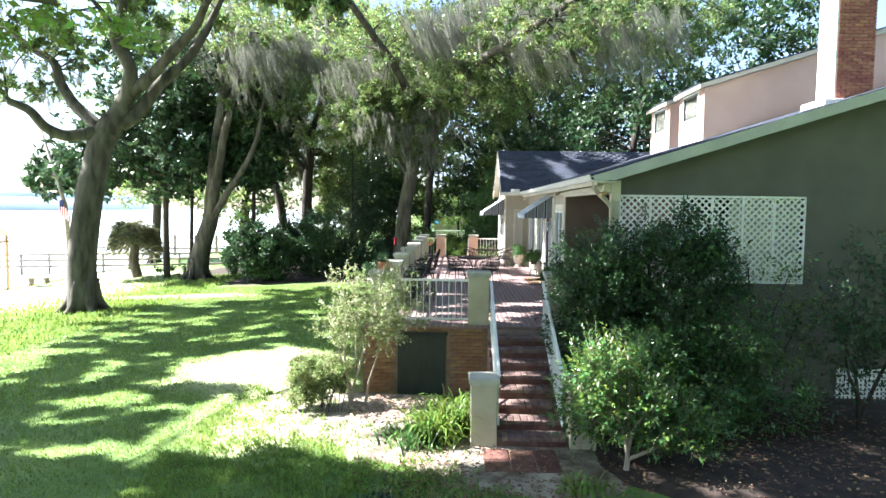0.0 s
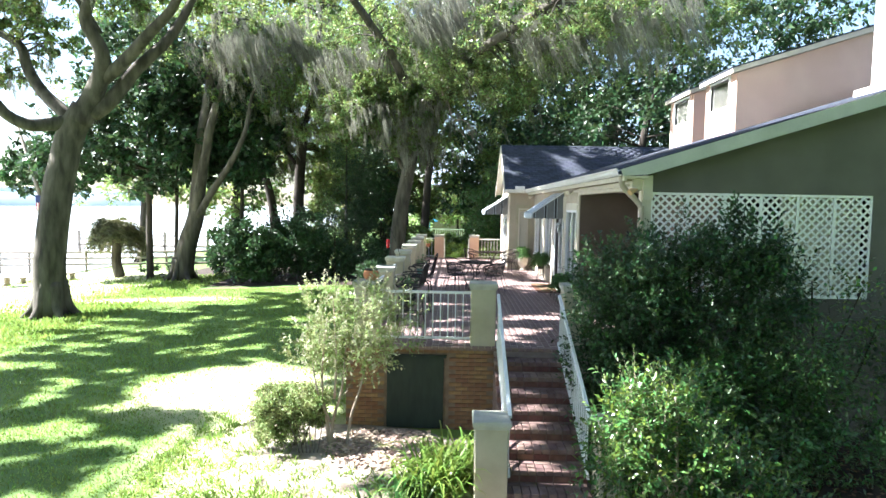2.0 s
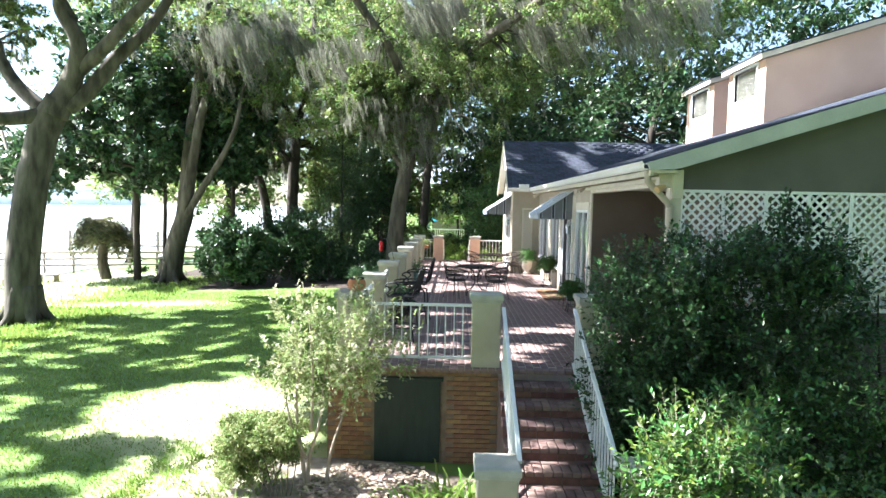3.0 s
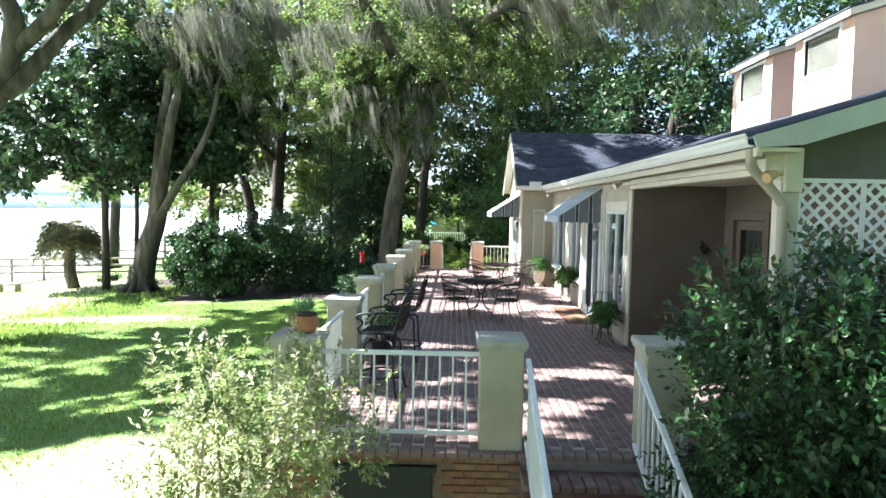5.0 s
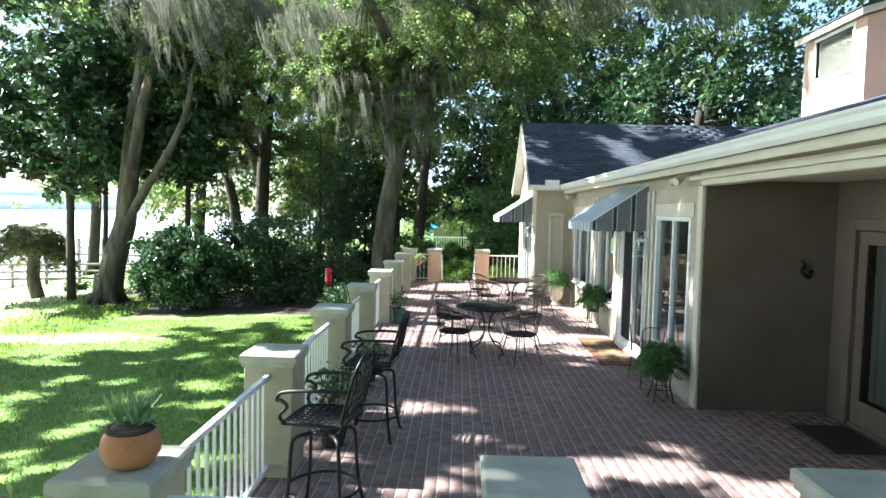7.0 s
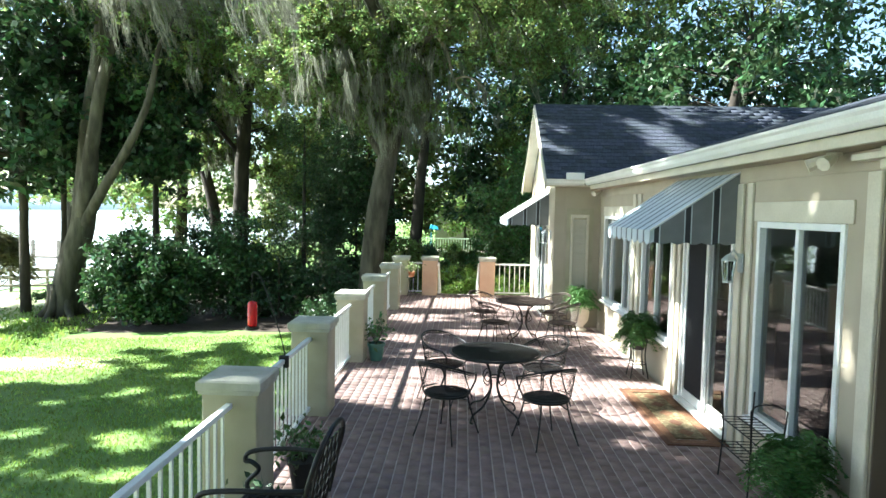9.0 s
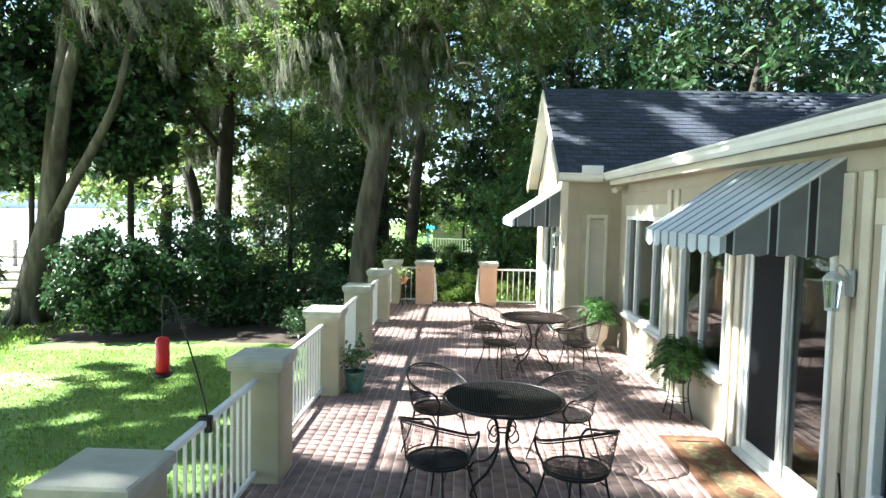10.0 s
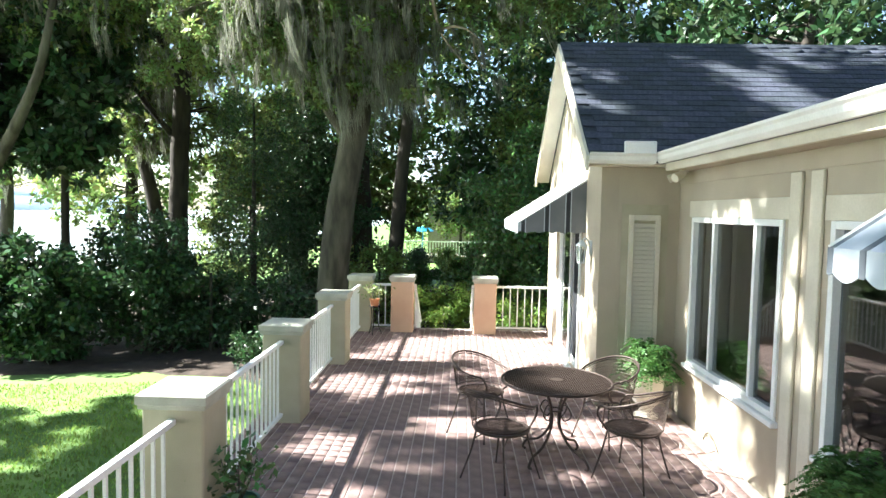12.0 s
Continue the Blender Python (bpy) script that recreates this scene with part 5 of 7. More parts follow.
part("tray", lathe(bmesh.new(), [(0.05, 1.105), (0.062, 1.115), (0.062, 1.13), (0.03, 1.142), (0.001, 1.142)], -0.88, 18.46, 20), IRON, ft)
part("hook", tube(bmesh.new(), [(-0.88, 18.46, 1.37), (-0.883, 18.46, 1.60)], 0.003, 5), IRON, ft)


# ---- pots and ferns ----
def frond_arrays(cx, cy, z, n, length, lift=0.9, sag=0.65):
    """Arching fern fronds, each a row of small paired leaflets."""
    pos, up = [], []
    for i in range(n):
        a = rng.uniform(0, 2 * np.pi)
        L = length * rng.uniform(0.7, 1.1)
        rise = lift * rng.uniform(-0.1, 1.6)
        for s in np.linspace(0.10, 1, 32):
            r = L * s
            h = L * (rise * s - (0.55 * rise + sag) * s * s)
            r = r * (1.0 - 0.22 * rise)
            for side in (-1, 1):
                pos.append((cx + r * math.cos(a), cy + r * math.sin(a), z + h))
                up.append((-math.sin(a) * side + 0.3 * math.cos(a), math.cos(a) * side + 0.3 * math.sin(a), -0.15))
    pos, up = np.array(pos), np.array(up)
    return pos, up


def fern(x, y, base_z, pot_top, reach, label, kind):
    f = thing("potted_fern", (x, y, base_z), label, "fern", "ferns along the wall")
    if kind == "stand":
        st = bmesh.new()
        for k in range(4):
            a = math.pi / 4 + k * math.pi / 2
            tube(st, curve([(x + 0.13 * math.cos(a), y + 0.13 * math.sin(a), pot_top - 0.02), (x + 0.11 * math.cos(a), y + 0.11 * math.sin(a), pot_top * 0.5), (x + 0.17 * math.cos(a), y + 0.17 * math.sin(a), 0.0)], 5), 0.008, 6)
        tube(st, ring_line(x, y, pot_top - 0.06, 0.13, 20), 0.008, 6, caps=False)
        tube(st, ring_line(x, y, pot_top * 0.35, 0.115, 20), 0.006, 6, caps=False)
        part("stand", st, IRON, f, "thin black iron plant stand")
        part("pot", lathe(bmesh.new(), [(0.08, pot_top - 0.17), (0.115, pot_top), (0.125, pot_top + 0.005), (0.12, pot_top + 0.02), (0.10, pot_top), (0.001, pot_top - 0.02)], x, y, 20), POT_DARK, f)
    else:
        part("urn", lathe(bmesh.new(), [(0.13, 0), (0.13, 0.03), (0.08, 0.06), (0.07, 0.10), (0.16, 0.20), (0.19, pot_top - 0.02), (0.20, pot_top), (0.17, pot_top), (0.001, pot_top - 0.03)], x, y, 24), URN, f, "pale footed urn", smooth=True)
    p, up = frond_arrays(x, y, pot_top + 0.05, 190, reach * 1.0, 1.25, 0.42)
    v, fc = leaf_arrays(p, 0.040, narrow=0.30, up=up * 4.5, droop=0)
    raw("fronds", v, fc, FROND, f)
    return f


fern(3.42, 17.10, 0, 0.42, 0.38, "green fern on a black iron stand by the porch corner", "stand")
fern(3.50, 21.40, 0, 0.56, 0.42, "green fern on a tall black iron stand", "stand")
fern(3.32, 24.78, 0, 0.52, 0.42, "lush green fern in a pale urn in the corner", "urn")
st = thing("plant_stand", (3.45, 17.85, 0), "black wire plant stand under the window", "plant stand")
for k, (sx, sy) in enumerate(((-1, -1), (1, -1), (-1, 1), (1, 1))):
    part("leg", tube(bmesh.new(), curve([(3.45 + 0.14 * sx, 17.85 + 0.28 * sy, 0), (3.45 + 0.12 * sx, 17.85 + 0.26 * sy, 0.4), (3.45 + 0.14 * sx, 17.85 + 0.28 * sy, 0.74)], 4), 0.007, 6), IRON, st)
for z in (0.30, 0.52):
    sg = bmesh.new()
    for k in range(9):
        tube(sg, [(3.31, 17.57 + 0.07 * k, z), (3.59, 17.57 + 0.07 * k, z)], 0.004, 4)
    for x in (3.31, 3.45, 3.59):
        tube(sg, [(x, 17.57, z), (x, 18.13, z)], 0.006, 5)
    part("shelf", sg, IRON, st)
part("hoop", tube(bmesh.new(), curve([(3.31, 17.57, 0.74), (3.38, 17.6, 0.78), (3.52, 17.6, 0.78), (3.59, 17.57, 0.74)], 4), 0.006, 6), IRON, st)

BX, BY = PX + 0.05, 12.36
bowl = thing("terracotta_bowl", (BX, BY, 1.02), "round terracotta bowl with spiky plants on a pillar", "planter")
part("bowl", lathe(bmesh.new(), [(0.062, 1.02), (0.098, 1.038), (0.126, 1.082), (0.130, 1.12), (0.118, 1.165), (0.098, 1.19), (0.090, 1.20), (0.084, 1.20), (0.078, 1.185), (0.001, 1.18)], BX, BY, 28), TERRACOTTA, bowl, smooth=True)
part("rim", tube(bmesh.new(), ring_line(BX, BY, 1.196, 0.096, 28), 0.013, 8, caps=False), BARK_DARK, bowl, "dark stained rim", smooth=True)
part("potting_soil", lathe(bmesh.new(), [(0.090, 1.185), (0.085, 1.205), (0.04, 1.218), (0.001, 1.221)], BX, BY, 20), BARK_DARK, bowl, "dark crusted soil", smooth=True)
p = np.concatenate([np.array([(BX + dx, BY + dy, 1.215)] * 34) + rng.normal(size=(34, 3)) * [0.016, 0.016, 0.004] for dx, dy in ((-0.045, 0.01), (0.035, -0.01), (0.01, 0.04))])
v, fc = leaf_arrays(p, 0.13, droop=0, narrow=0.10, up=np.tile([0, 0, 1.3], (len(p), 1)))
raw("leaves", v, fc, LEAF_SUCCULENT, bowl)


def potted_plant(x, y, z, r, h, material, leaf, n, height, spread, label, size=0.07):
    q = thing("potted_plant", (x, y, z), label, "potted plant")
    part("pot", lathe(bmesh.new(), [(r * 0.7, z), (r * 0.95, z + h * 0.85), (r * 1.05, z + h * 0.86), (r * 1.05, z + h), (r * 0.9, z + h), (r * 0.88, z + h * 0.9), (0.001, z + h * 0.88)], x, y, 22), material, q, smooth=False)
    stems = bmesh.new()
    for k in range(5):
        a = k * 1.26
        tube(stems, curve([(x, y, z + h * 0.85), (x + spread * 0.4 * math.cos(a), y + spread * 0.4 * math.sin(a), z + h + height * 0.5), (x + spread * 0.6 * math.cos(a), y + spread * 0.6 * math.sin(a), z + h + height)], 3), 0.006, 5, 0.003)
    part("stem", stems, BARK, q)
    pos = np.array([x, y, z + h + height * 0.6]) + rng.normal(size=(n, 3)) * [spread * 0.5, spread * 0.5, height * 0.33]
    v, fc = leaf_arrays(pos, size, narrow=0.5)
    raw("leaves", v, fc, leaf, q)
    return q


potted_plant(-0.20, 21.98, 0.0, 0.13, 0.26, POT_GREEN, LEAF_SHRUB, 220, 0.30, 0.20, "leafy plant in a dark green glazed pot")
potted_plant(-0.18, 17.62, 0.0, 0.13, 0.24, POT_DARK, LEAF_SHRUB, 260, 0.22, 0.26, "low leafy plant in a dark pot by the railing")
potted_plant(-0.18, 15.35, 0.0, 0.14, 0.34, POT_DARK, LEAF_SHRUB, 200, 0.34, 0.20, "leafy plant in a tall dark pot behind a stool")
potted_plant(-0.12, 16.25, 0.0, 0.12, 0.24, POT_DARK, LEAF_DARK, 160, 0.30, 0.18, "dark leafy plant in a pot by the railing")
cs = bmesh.new()
for k in range(3):
    a = k * 2.1 + 0.4
    tube(cs, curve([(-0.26 + 0.09 * math.cos(a), 29.0 + 0.09 * math.sin(a), 0.52), (-0.26 + 0.06 * math.cos(a), 29.0 + 0.06 * math.sin(a), 0.25), (-0.26 + 0.13 * math.cos(a), 29.0 + 0.13 * math.sin(a), 0)], 4), 0.008, 6)
tube(cs, ring_line(-0.26, 29.0, 0.50, 0.10, 18), 0.008, 6, caps=False)
lathe(cs, [(0.08, 0.495), (0.105, 0.505), (0.001, 0.506)], -0.26, 29.0, 18)
solo("plant_stand", cs, IRON, (-0.26, 29.0, 0), "slender black iron plant stand in the corner", "plant stand", smooth=True)
potted_plant(-0.26, 29.0, 0.507, 0.09, 0.13, TERRACOTTA, LEAF_PALE, 160, 0.22, 0.22, "flowering pale plant in a pot on a stand", 0.055)

# ---- trees ----
def limb(points, steps=6, wobble=0.05):
    c = curve(points, steps)
    return [p + Vector((noise.noise(p * 0.9), noise.noise(p * 0.9 + Vector((9, 0, 0))), 0)) * wobble for p in c]


# chosen spots of sun, as they fall on the terrace, for which leaves are cut from the crowns: centre x, y and half
# widths
SUN_SPOTS = ((0.2, 20.6, 1.1, 1.0), (1.75, 20.6, 1.05, 0.7), (3.1, 20.8, 0.6, 0.45), (2.8, 19.4, 0.4, 0.25), (-0.1, 25.7, 0.5, 0.7), (1.8, 27.9, 1.6, 1.05), (-0.1, 27.7, 0.4, 0.8), (0.6, 25.5, 0.4, 0.2),
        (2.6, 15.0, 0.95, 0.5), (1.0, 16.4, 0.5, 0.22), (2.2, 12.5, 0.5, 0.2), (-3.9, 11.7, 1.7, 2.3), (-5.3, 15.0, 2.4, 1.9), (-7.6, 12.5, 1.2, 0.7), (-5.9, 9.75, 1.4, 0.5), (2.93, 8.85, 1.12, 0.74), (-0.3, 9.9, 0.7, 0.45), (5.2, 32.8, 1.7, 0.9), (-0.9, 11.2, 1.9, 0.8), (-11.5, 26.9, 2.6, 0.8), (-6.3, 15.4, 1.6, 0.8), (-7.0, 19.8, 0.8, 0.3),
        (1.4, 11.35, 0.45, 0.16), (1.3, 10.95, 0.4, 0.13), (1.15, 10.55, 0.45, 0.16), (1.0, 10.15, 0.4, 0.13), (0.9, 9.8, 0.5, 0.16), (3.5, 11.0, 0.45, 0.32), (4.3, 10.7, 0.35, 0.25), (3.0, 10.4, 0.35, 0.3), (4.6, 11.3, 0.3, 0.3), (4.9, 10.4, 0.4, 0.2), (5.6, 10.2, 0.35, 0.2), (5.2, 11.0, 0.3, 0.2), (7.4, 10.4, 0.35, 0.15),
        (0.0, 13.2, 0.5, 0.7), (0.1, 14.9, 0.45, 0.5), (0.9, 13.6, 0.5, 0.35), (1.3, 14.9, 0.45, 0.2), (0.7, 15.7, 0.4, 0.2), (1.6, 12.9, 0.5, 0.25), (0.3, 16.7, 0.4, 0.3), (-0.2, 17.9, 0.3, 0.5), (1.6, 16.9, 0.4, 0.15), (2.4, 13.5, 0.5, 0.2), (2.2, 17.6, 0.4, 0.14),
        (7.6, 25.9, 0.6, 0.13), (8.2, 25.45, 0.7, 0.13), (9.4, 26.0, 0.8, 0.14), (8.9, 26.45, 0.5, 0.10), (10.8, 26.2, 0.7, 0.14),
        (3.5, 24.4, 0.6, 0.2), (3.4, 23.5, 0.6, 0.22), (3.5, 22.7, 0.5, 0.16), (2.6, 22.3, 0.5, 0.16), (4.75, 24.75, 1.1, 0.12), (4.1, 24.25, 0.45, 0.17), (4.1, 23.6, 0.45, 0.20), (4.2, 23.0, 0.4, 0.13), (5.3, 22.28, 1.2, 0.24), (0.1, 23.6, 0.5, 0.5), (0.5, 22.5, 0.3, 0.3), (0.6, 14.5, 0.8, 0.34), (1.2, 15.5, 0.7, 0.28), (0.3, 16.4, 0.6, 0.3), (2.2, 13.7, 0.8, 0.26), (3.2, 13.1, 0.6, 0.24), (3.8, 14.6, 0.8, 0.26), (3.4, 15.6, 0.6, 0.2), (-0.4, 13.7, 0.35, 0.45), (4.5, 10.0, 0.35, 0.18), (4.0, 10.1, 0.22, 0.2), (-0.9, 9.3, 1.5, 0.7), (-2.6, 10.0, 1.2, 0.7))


def sun_cut(p):
    """Leaves left after the sun's path to each chosen spot is cleared, with uneven edges."""
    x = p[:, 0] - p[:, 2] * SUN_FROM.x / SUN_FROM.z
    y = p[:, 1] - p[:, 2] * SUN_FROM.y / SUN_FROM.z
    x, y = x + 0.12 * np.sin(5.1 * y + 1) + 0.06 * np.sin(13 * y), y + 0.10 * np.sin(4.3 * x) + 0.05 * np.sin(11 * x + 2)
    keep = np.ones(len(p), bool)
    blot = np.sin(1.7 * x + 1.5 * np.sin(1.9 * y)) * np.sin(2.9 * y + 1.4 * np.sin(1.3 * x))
    for cx, cy, rx, ry in SUN_SPOTS:
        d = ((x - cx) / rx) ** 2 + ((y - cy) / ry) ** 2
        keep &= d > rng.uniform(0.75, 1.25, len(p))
    # fleck and blot cut further gaps, to dapple the lawn with sun
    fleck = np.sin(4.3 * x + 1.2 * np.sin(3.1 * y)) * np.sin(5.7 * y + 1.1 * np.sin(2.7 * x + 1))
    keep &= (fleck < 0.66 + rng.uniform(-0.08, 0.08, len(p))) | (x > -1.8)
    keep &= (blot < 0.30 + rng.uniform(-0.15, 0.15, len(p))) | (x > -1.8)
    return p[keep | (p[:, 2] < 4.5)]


def tree(name, at, limbs, bark, leaf, label, clumps, per, size, upper=(), moss=0, moss_len=(0.5, 1.6), twigs=True, narrow=0.45, category="tree", drapes=()):
    """limbs: (points, radius, end radius); clumps: rows of (x, y, z, spread x, y, z, count, radius)."""
    t = thing(name, at, label, category, kind="")
    trunk = bmesh.new()
    tips = []
    for pts, r, r2 in limbs:
        line = limb(pts)
        tube(trunk, line, r, 12 if r > 0.2 else 7, r2)
        tips += line[len(line) // 3:]
    if limbs and limbs[0][1] > 0.2:
        p0, r0 = Vector(limbs[0][0][0]), limbs[0][1]
        for k in range(6):
            a = k * 1.05 + 0.3
            d = Vector((math.cos(a), math.sin(a), 0))
            tube(trunk, curve([p0 + Vector((0, 0, r0 * 2.2)) + d * r0 * 0.55, p0 + Vector((0, 0, r0 * 0.7)) + d * r0 * 0.95, p0 + d * r0 * 1.8 + Vector((0, 0, -0.1))], 4), r0 * 0.42, 8, r0 * 0.16)
    centres, radii = [], []
    for x, y, z, sx, sy, sz, n, r in clumps:
        d = rng.normal(size=(n, 3))
        d /= np.linalg.norm(d, axis=1)[:, None]
        q = rng.uniform(0.25, 1, (n, 1)) ** 0.6
        centres.append(np.array([x, y, z]) + d * q * [sx, sy, sz])
        radii.append(r * rng.uniform(0.55, 1.25, n))
    centres, radii = np.concatenate(centres), np.concatenate(radii)
    if twigs and tips:
        tp = np.array([tuple(p) for p in tips])
        for c in centres[:: 2]:
            i = int(np.argmin(((tp - c) ** 2).sum(1)))
            a, b = Vector(tp[i]), Vector(c)
            if (b - a).length < 6:
                m = a.lerp(b, 0.5) + Vector((0, 0, 0.12 * (b - a).length))
                tube(trunk, [a, m, b], 0.045, 4, 0.012, caps=False)
    part("trunk", trunk, bark, t, smooth=True)
    # every clump breaks up into small sprays with gaps between them
    sprays = np.repeat(centres, 4, 0) + rng.normal(size=(4 * len(centres), 3)) * np.repeat(radii, 4)[:, None] * [0.62, 0.62, 0.42]
    pos = sun_cut(clump_places(sprays, np.repeat(radii, 4) * rng.uniform(0.28, 0.58, 4 * len(radii)), max(1, per // 4)))
    v, f = leaf_arrays(pos, size, narrow=narrow)
    raw("crown", v, f, leaf, t)
    # leaf slabs mostly out of view, added up-sun to throw shade
    if upper:
        high = []
        for x0, x1, y0, y1, z0, rise, n, r, gap in upper:
            c = np.stack([rng.uniform(x0, x1, n), rng.uniform(y0, y1, n), np.zeros(n)], 1)
            c[:, 2] = z0 + rise * (c[:, 1] - y0) + rng.uniform(0, 2.0, n)
            for g in gap:
                c = c[~((c[:, 0] > g[0]) & (c[:, 0] < g[1]) & (c[:, 1] > g[2]) & (c[:, 1] < g[3]))]
            high.append(clump_places(c, r * rng.uniform(0.6, 1.35, len(c)), 150, 0.6))
        v, f = leaf_arrays(sun_cut(np.concatenate(high)), 0.32, narrow=0.52)
        raw("upper_crown", v, f, leaf, t)
    hang = []
    for x, y, z, sx, sy, sz, n, l0, l1 in drapes:
        tops = np.array([x, y, z]) + rng.normal(size=(n, 3)) * [sx * 0.6, sy * 0.6, sz * 0.6]
        hang.append(moss_arrays(tops, rng.uniform(l0, l1, n), 85, 0.24, (0.42, -0.10) if z > 8.5 else (0.10, -0.05)))
    if moss:
        pick = rng.integers(0, len(centres), moss)
        tops = centres[pick] + rng.normal(size=(moss, 3)) * radii[pick][:, None] * [0.5, 0.5, 0.25]
        hang.append(moss_arrays(tops, rng.uniform(*moss_len, moss), 40))
        v, f = join_arrays(hang)
        tagged(raw("hanging_moss", v, f, MOSS, t), "grey hanging moss", kind="stuff")
    return t


OAK = (-13.5, 24.3, gz(-13.5, 24.3))
tree("oak_tree", OAK, [
    ([OAK, (-13.55, 24.3, 0), (-13.25, 24.4, 2.5), (-12.85, 24.5, 4.4), (-12.3, 24.55, 5.5)], 0.56, 0.44),
    ([(-12.5, 24.5, 5.0), (-12.1, 24.53, 5.75), (-11.7, 24.45, 6.6)], 0.45, 0.27),
    ([(-12.7, 24.5, 5.0), (-13.2, 24.1, 4.85), (-13.65, 23.6, 4.75), (-14.1, 23.2, 5.0), (-14.4, 22.8, 5.55), (-14.9, 22.4, 5.8)], 0.26, 0.13),
    ([(-12.8, 24.6, 5.1), (-14.0, 25.0, 6.0), (-14.75, 25.2, 6.9), (-15.1, 25.3, 7.8), (-16.1, 25.5, 8.4), (-17.4, 25.6, 9.4)], 0.25, 0.10),
    ([(-12.3, 24.6, 5.3), (-11.65, 24.4, 6.55), (-11.5, 24.2, 7.4), (-11.9, 24.0, 8.4), (-11.5, 23.8, 9.4), (-11.4, 23.6, 11.0)], 0.33, 0.13),
    ([(-11.7, 24.45, 6.4), (-10.9, 24.4, 7.0), (-10.0, 24.2, 7.8), (-9.0, 24.0, 8.7), (-8.3, 23.8, 9.8), (-7.1, 23.5, 11.3)], 0.25, 0.10),
    ([(-12.1, 24.6, 5.3), (-11.6, 24.7, 5.7), (-10.7, 25.0, 6.9), (-9.7, 25.3, 8.05), (-9.0, 25.7, 9.5), (-8.45, 26.0, 11)], 0.30, 0.10),
    ([(-11.6, 24.2, 8.0), (-12.3, 24.2, 9.2), (-13.4, 24.3, 10.4)], 0.16, 0.06)],
    BARK, LEAF_OAK, "large live oak with forked limbs and hanging moss",
    [(-13, 24, 10.8, 7.5, 6.5, 3.4, 48, 0.8), (-16.5, 23, 8.5, 3.5, 4, 2.8, 26, 0.7), (-15.4, 25.5, 8.2, 2.2, 1.5, 2.0, 26, 0.5), (-10.5, 25.5, 10, 3.0, 2, 1.4, 14, 0.5)], 330, 0.16, upper=[(-26, -15, 18, 29, 10.4, 0.1, 170, 0.42, ()), (-24, -12, 4, 31, 9.6, 0.12, 430, 0.38, ((-17.0, -10, 8.6, 12.2),)), (-22, -15, 25, 33, 12.0, 0.12, 55, 0.5, ())], moss=90)
T2 = (-13.6, 35.4, gz(-13.6, 35.4))
tree("oak_tree", T2, [
    ([T2, (-13.3, 35.4, 0), (-12.85, 35.4, 1.4), (-12.68, 35.4, 3.4), (-12.5, 35.4, 5.4), (-12.15, 35.4, 7.6), (-11.95, 35.4, 9.6), (-11.6, 35.4, 12)], 0.54, 0.15),
    ([(-12.8, 35.3, 1.7), (-12.3, 35.0, 3.8), (-11.75, 34.8, 6.3), (-10.95, 34.6, 8.9), (-10.2, 34.5, 11.5)], 0.30, 0.12),
    ([(-12.9, 35.3, 1.2), (-11.7, 34.9, 2.9), (-10.6, 34.6, 4.4), (-9.9, 34.5, 5.9), (-9.6, 34.6, 7.6), (-9.0, 34.8, 9.0)], 0.21, 0.05)],
    BARK, LEAF_OAK, "old leaning oak with two stems and hanging moss",
    [(-11.8, 36.3, 11, 5.0, 3.0, 3.6, 50, 0.95), (-10.0, 36.0, 8.5, 2.6, 2, 2.4, 26, 0.8)], 230, 0.18, moss=130, drapes=[(-10.2, 34.2, 10.4, 1.8, 0.8, 1.2, 34, 1.0, 2.8)])
MG = (-15.9, 36.6, gz(-15.9, 36.6))
tree("magnolia_tree", MG, [([MG, (-15.9, 36.6, 2), (-15.8, 36.5, 6), (-15.9, 36.4, 11)], 0.20, 0.09), ([(-14.6, 36.9, -2), (-14.5, 36.9, 3), (-14.3, 36.8, 8)], 0.12, 0.07)],
    BARK_DARK, LEAF_DARK, "dark glossy magnolia with a slim trunk",
    [(-15.8, 36.3, 5.2, 3.4, 3, 2.6, 90, 0.8), (-16.3, 36, 9.5, 3.6, 3, 3.2, 80, 0.9), (-18.3, 34.5, 4.8, 2.2, 2.2, 2.2, 36, 0.7), (-21.9, 36.2, 4.0, 1.9, 1.2, 1.5, 30, 0.5), (-13.6, 36.9, 6.6, 2.4, 1.2, 2.6, 50, 0.7)], 120, 0.33, narrow=0.5)
MG2 = (-10.9, 37.0, gz(-10.9, 37))
tree("magnolia_tree", MG2, [([MG2, (-10.9, 37.0, 2), (-10.8, 36.9, 5), (-10.9, 36.9, 9)], 0.15, 0.06)],
    BARK_DARK, LEAF_DARK, "dense dark magnolia in the shade of the oaks",
    [(-11.3, 36.8, 4.6, 1.9, 1.0, 1.8, 50, 0.5), (-11.4, 36.8, 7.4, 2.2, 1.2, 1.8, 55, 0.6), (-10.2, 36.6, 6.8, 1.5, 0.9, 2.0, 60, 0.55), (-10.4, 36.4, 5.0, 1.5, 0.8, 1.4, 44, 0.45), (-12.2, 36.9, 9.3, 2.4, 1.2, 1.6, 50, 0.7)], 120, 0.30, narrow=0.5)
T5 = (-8.2, 38.9, gz(-8.2, 38.9))
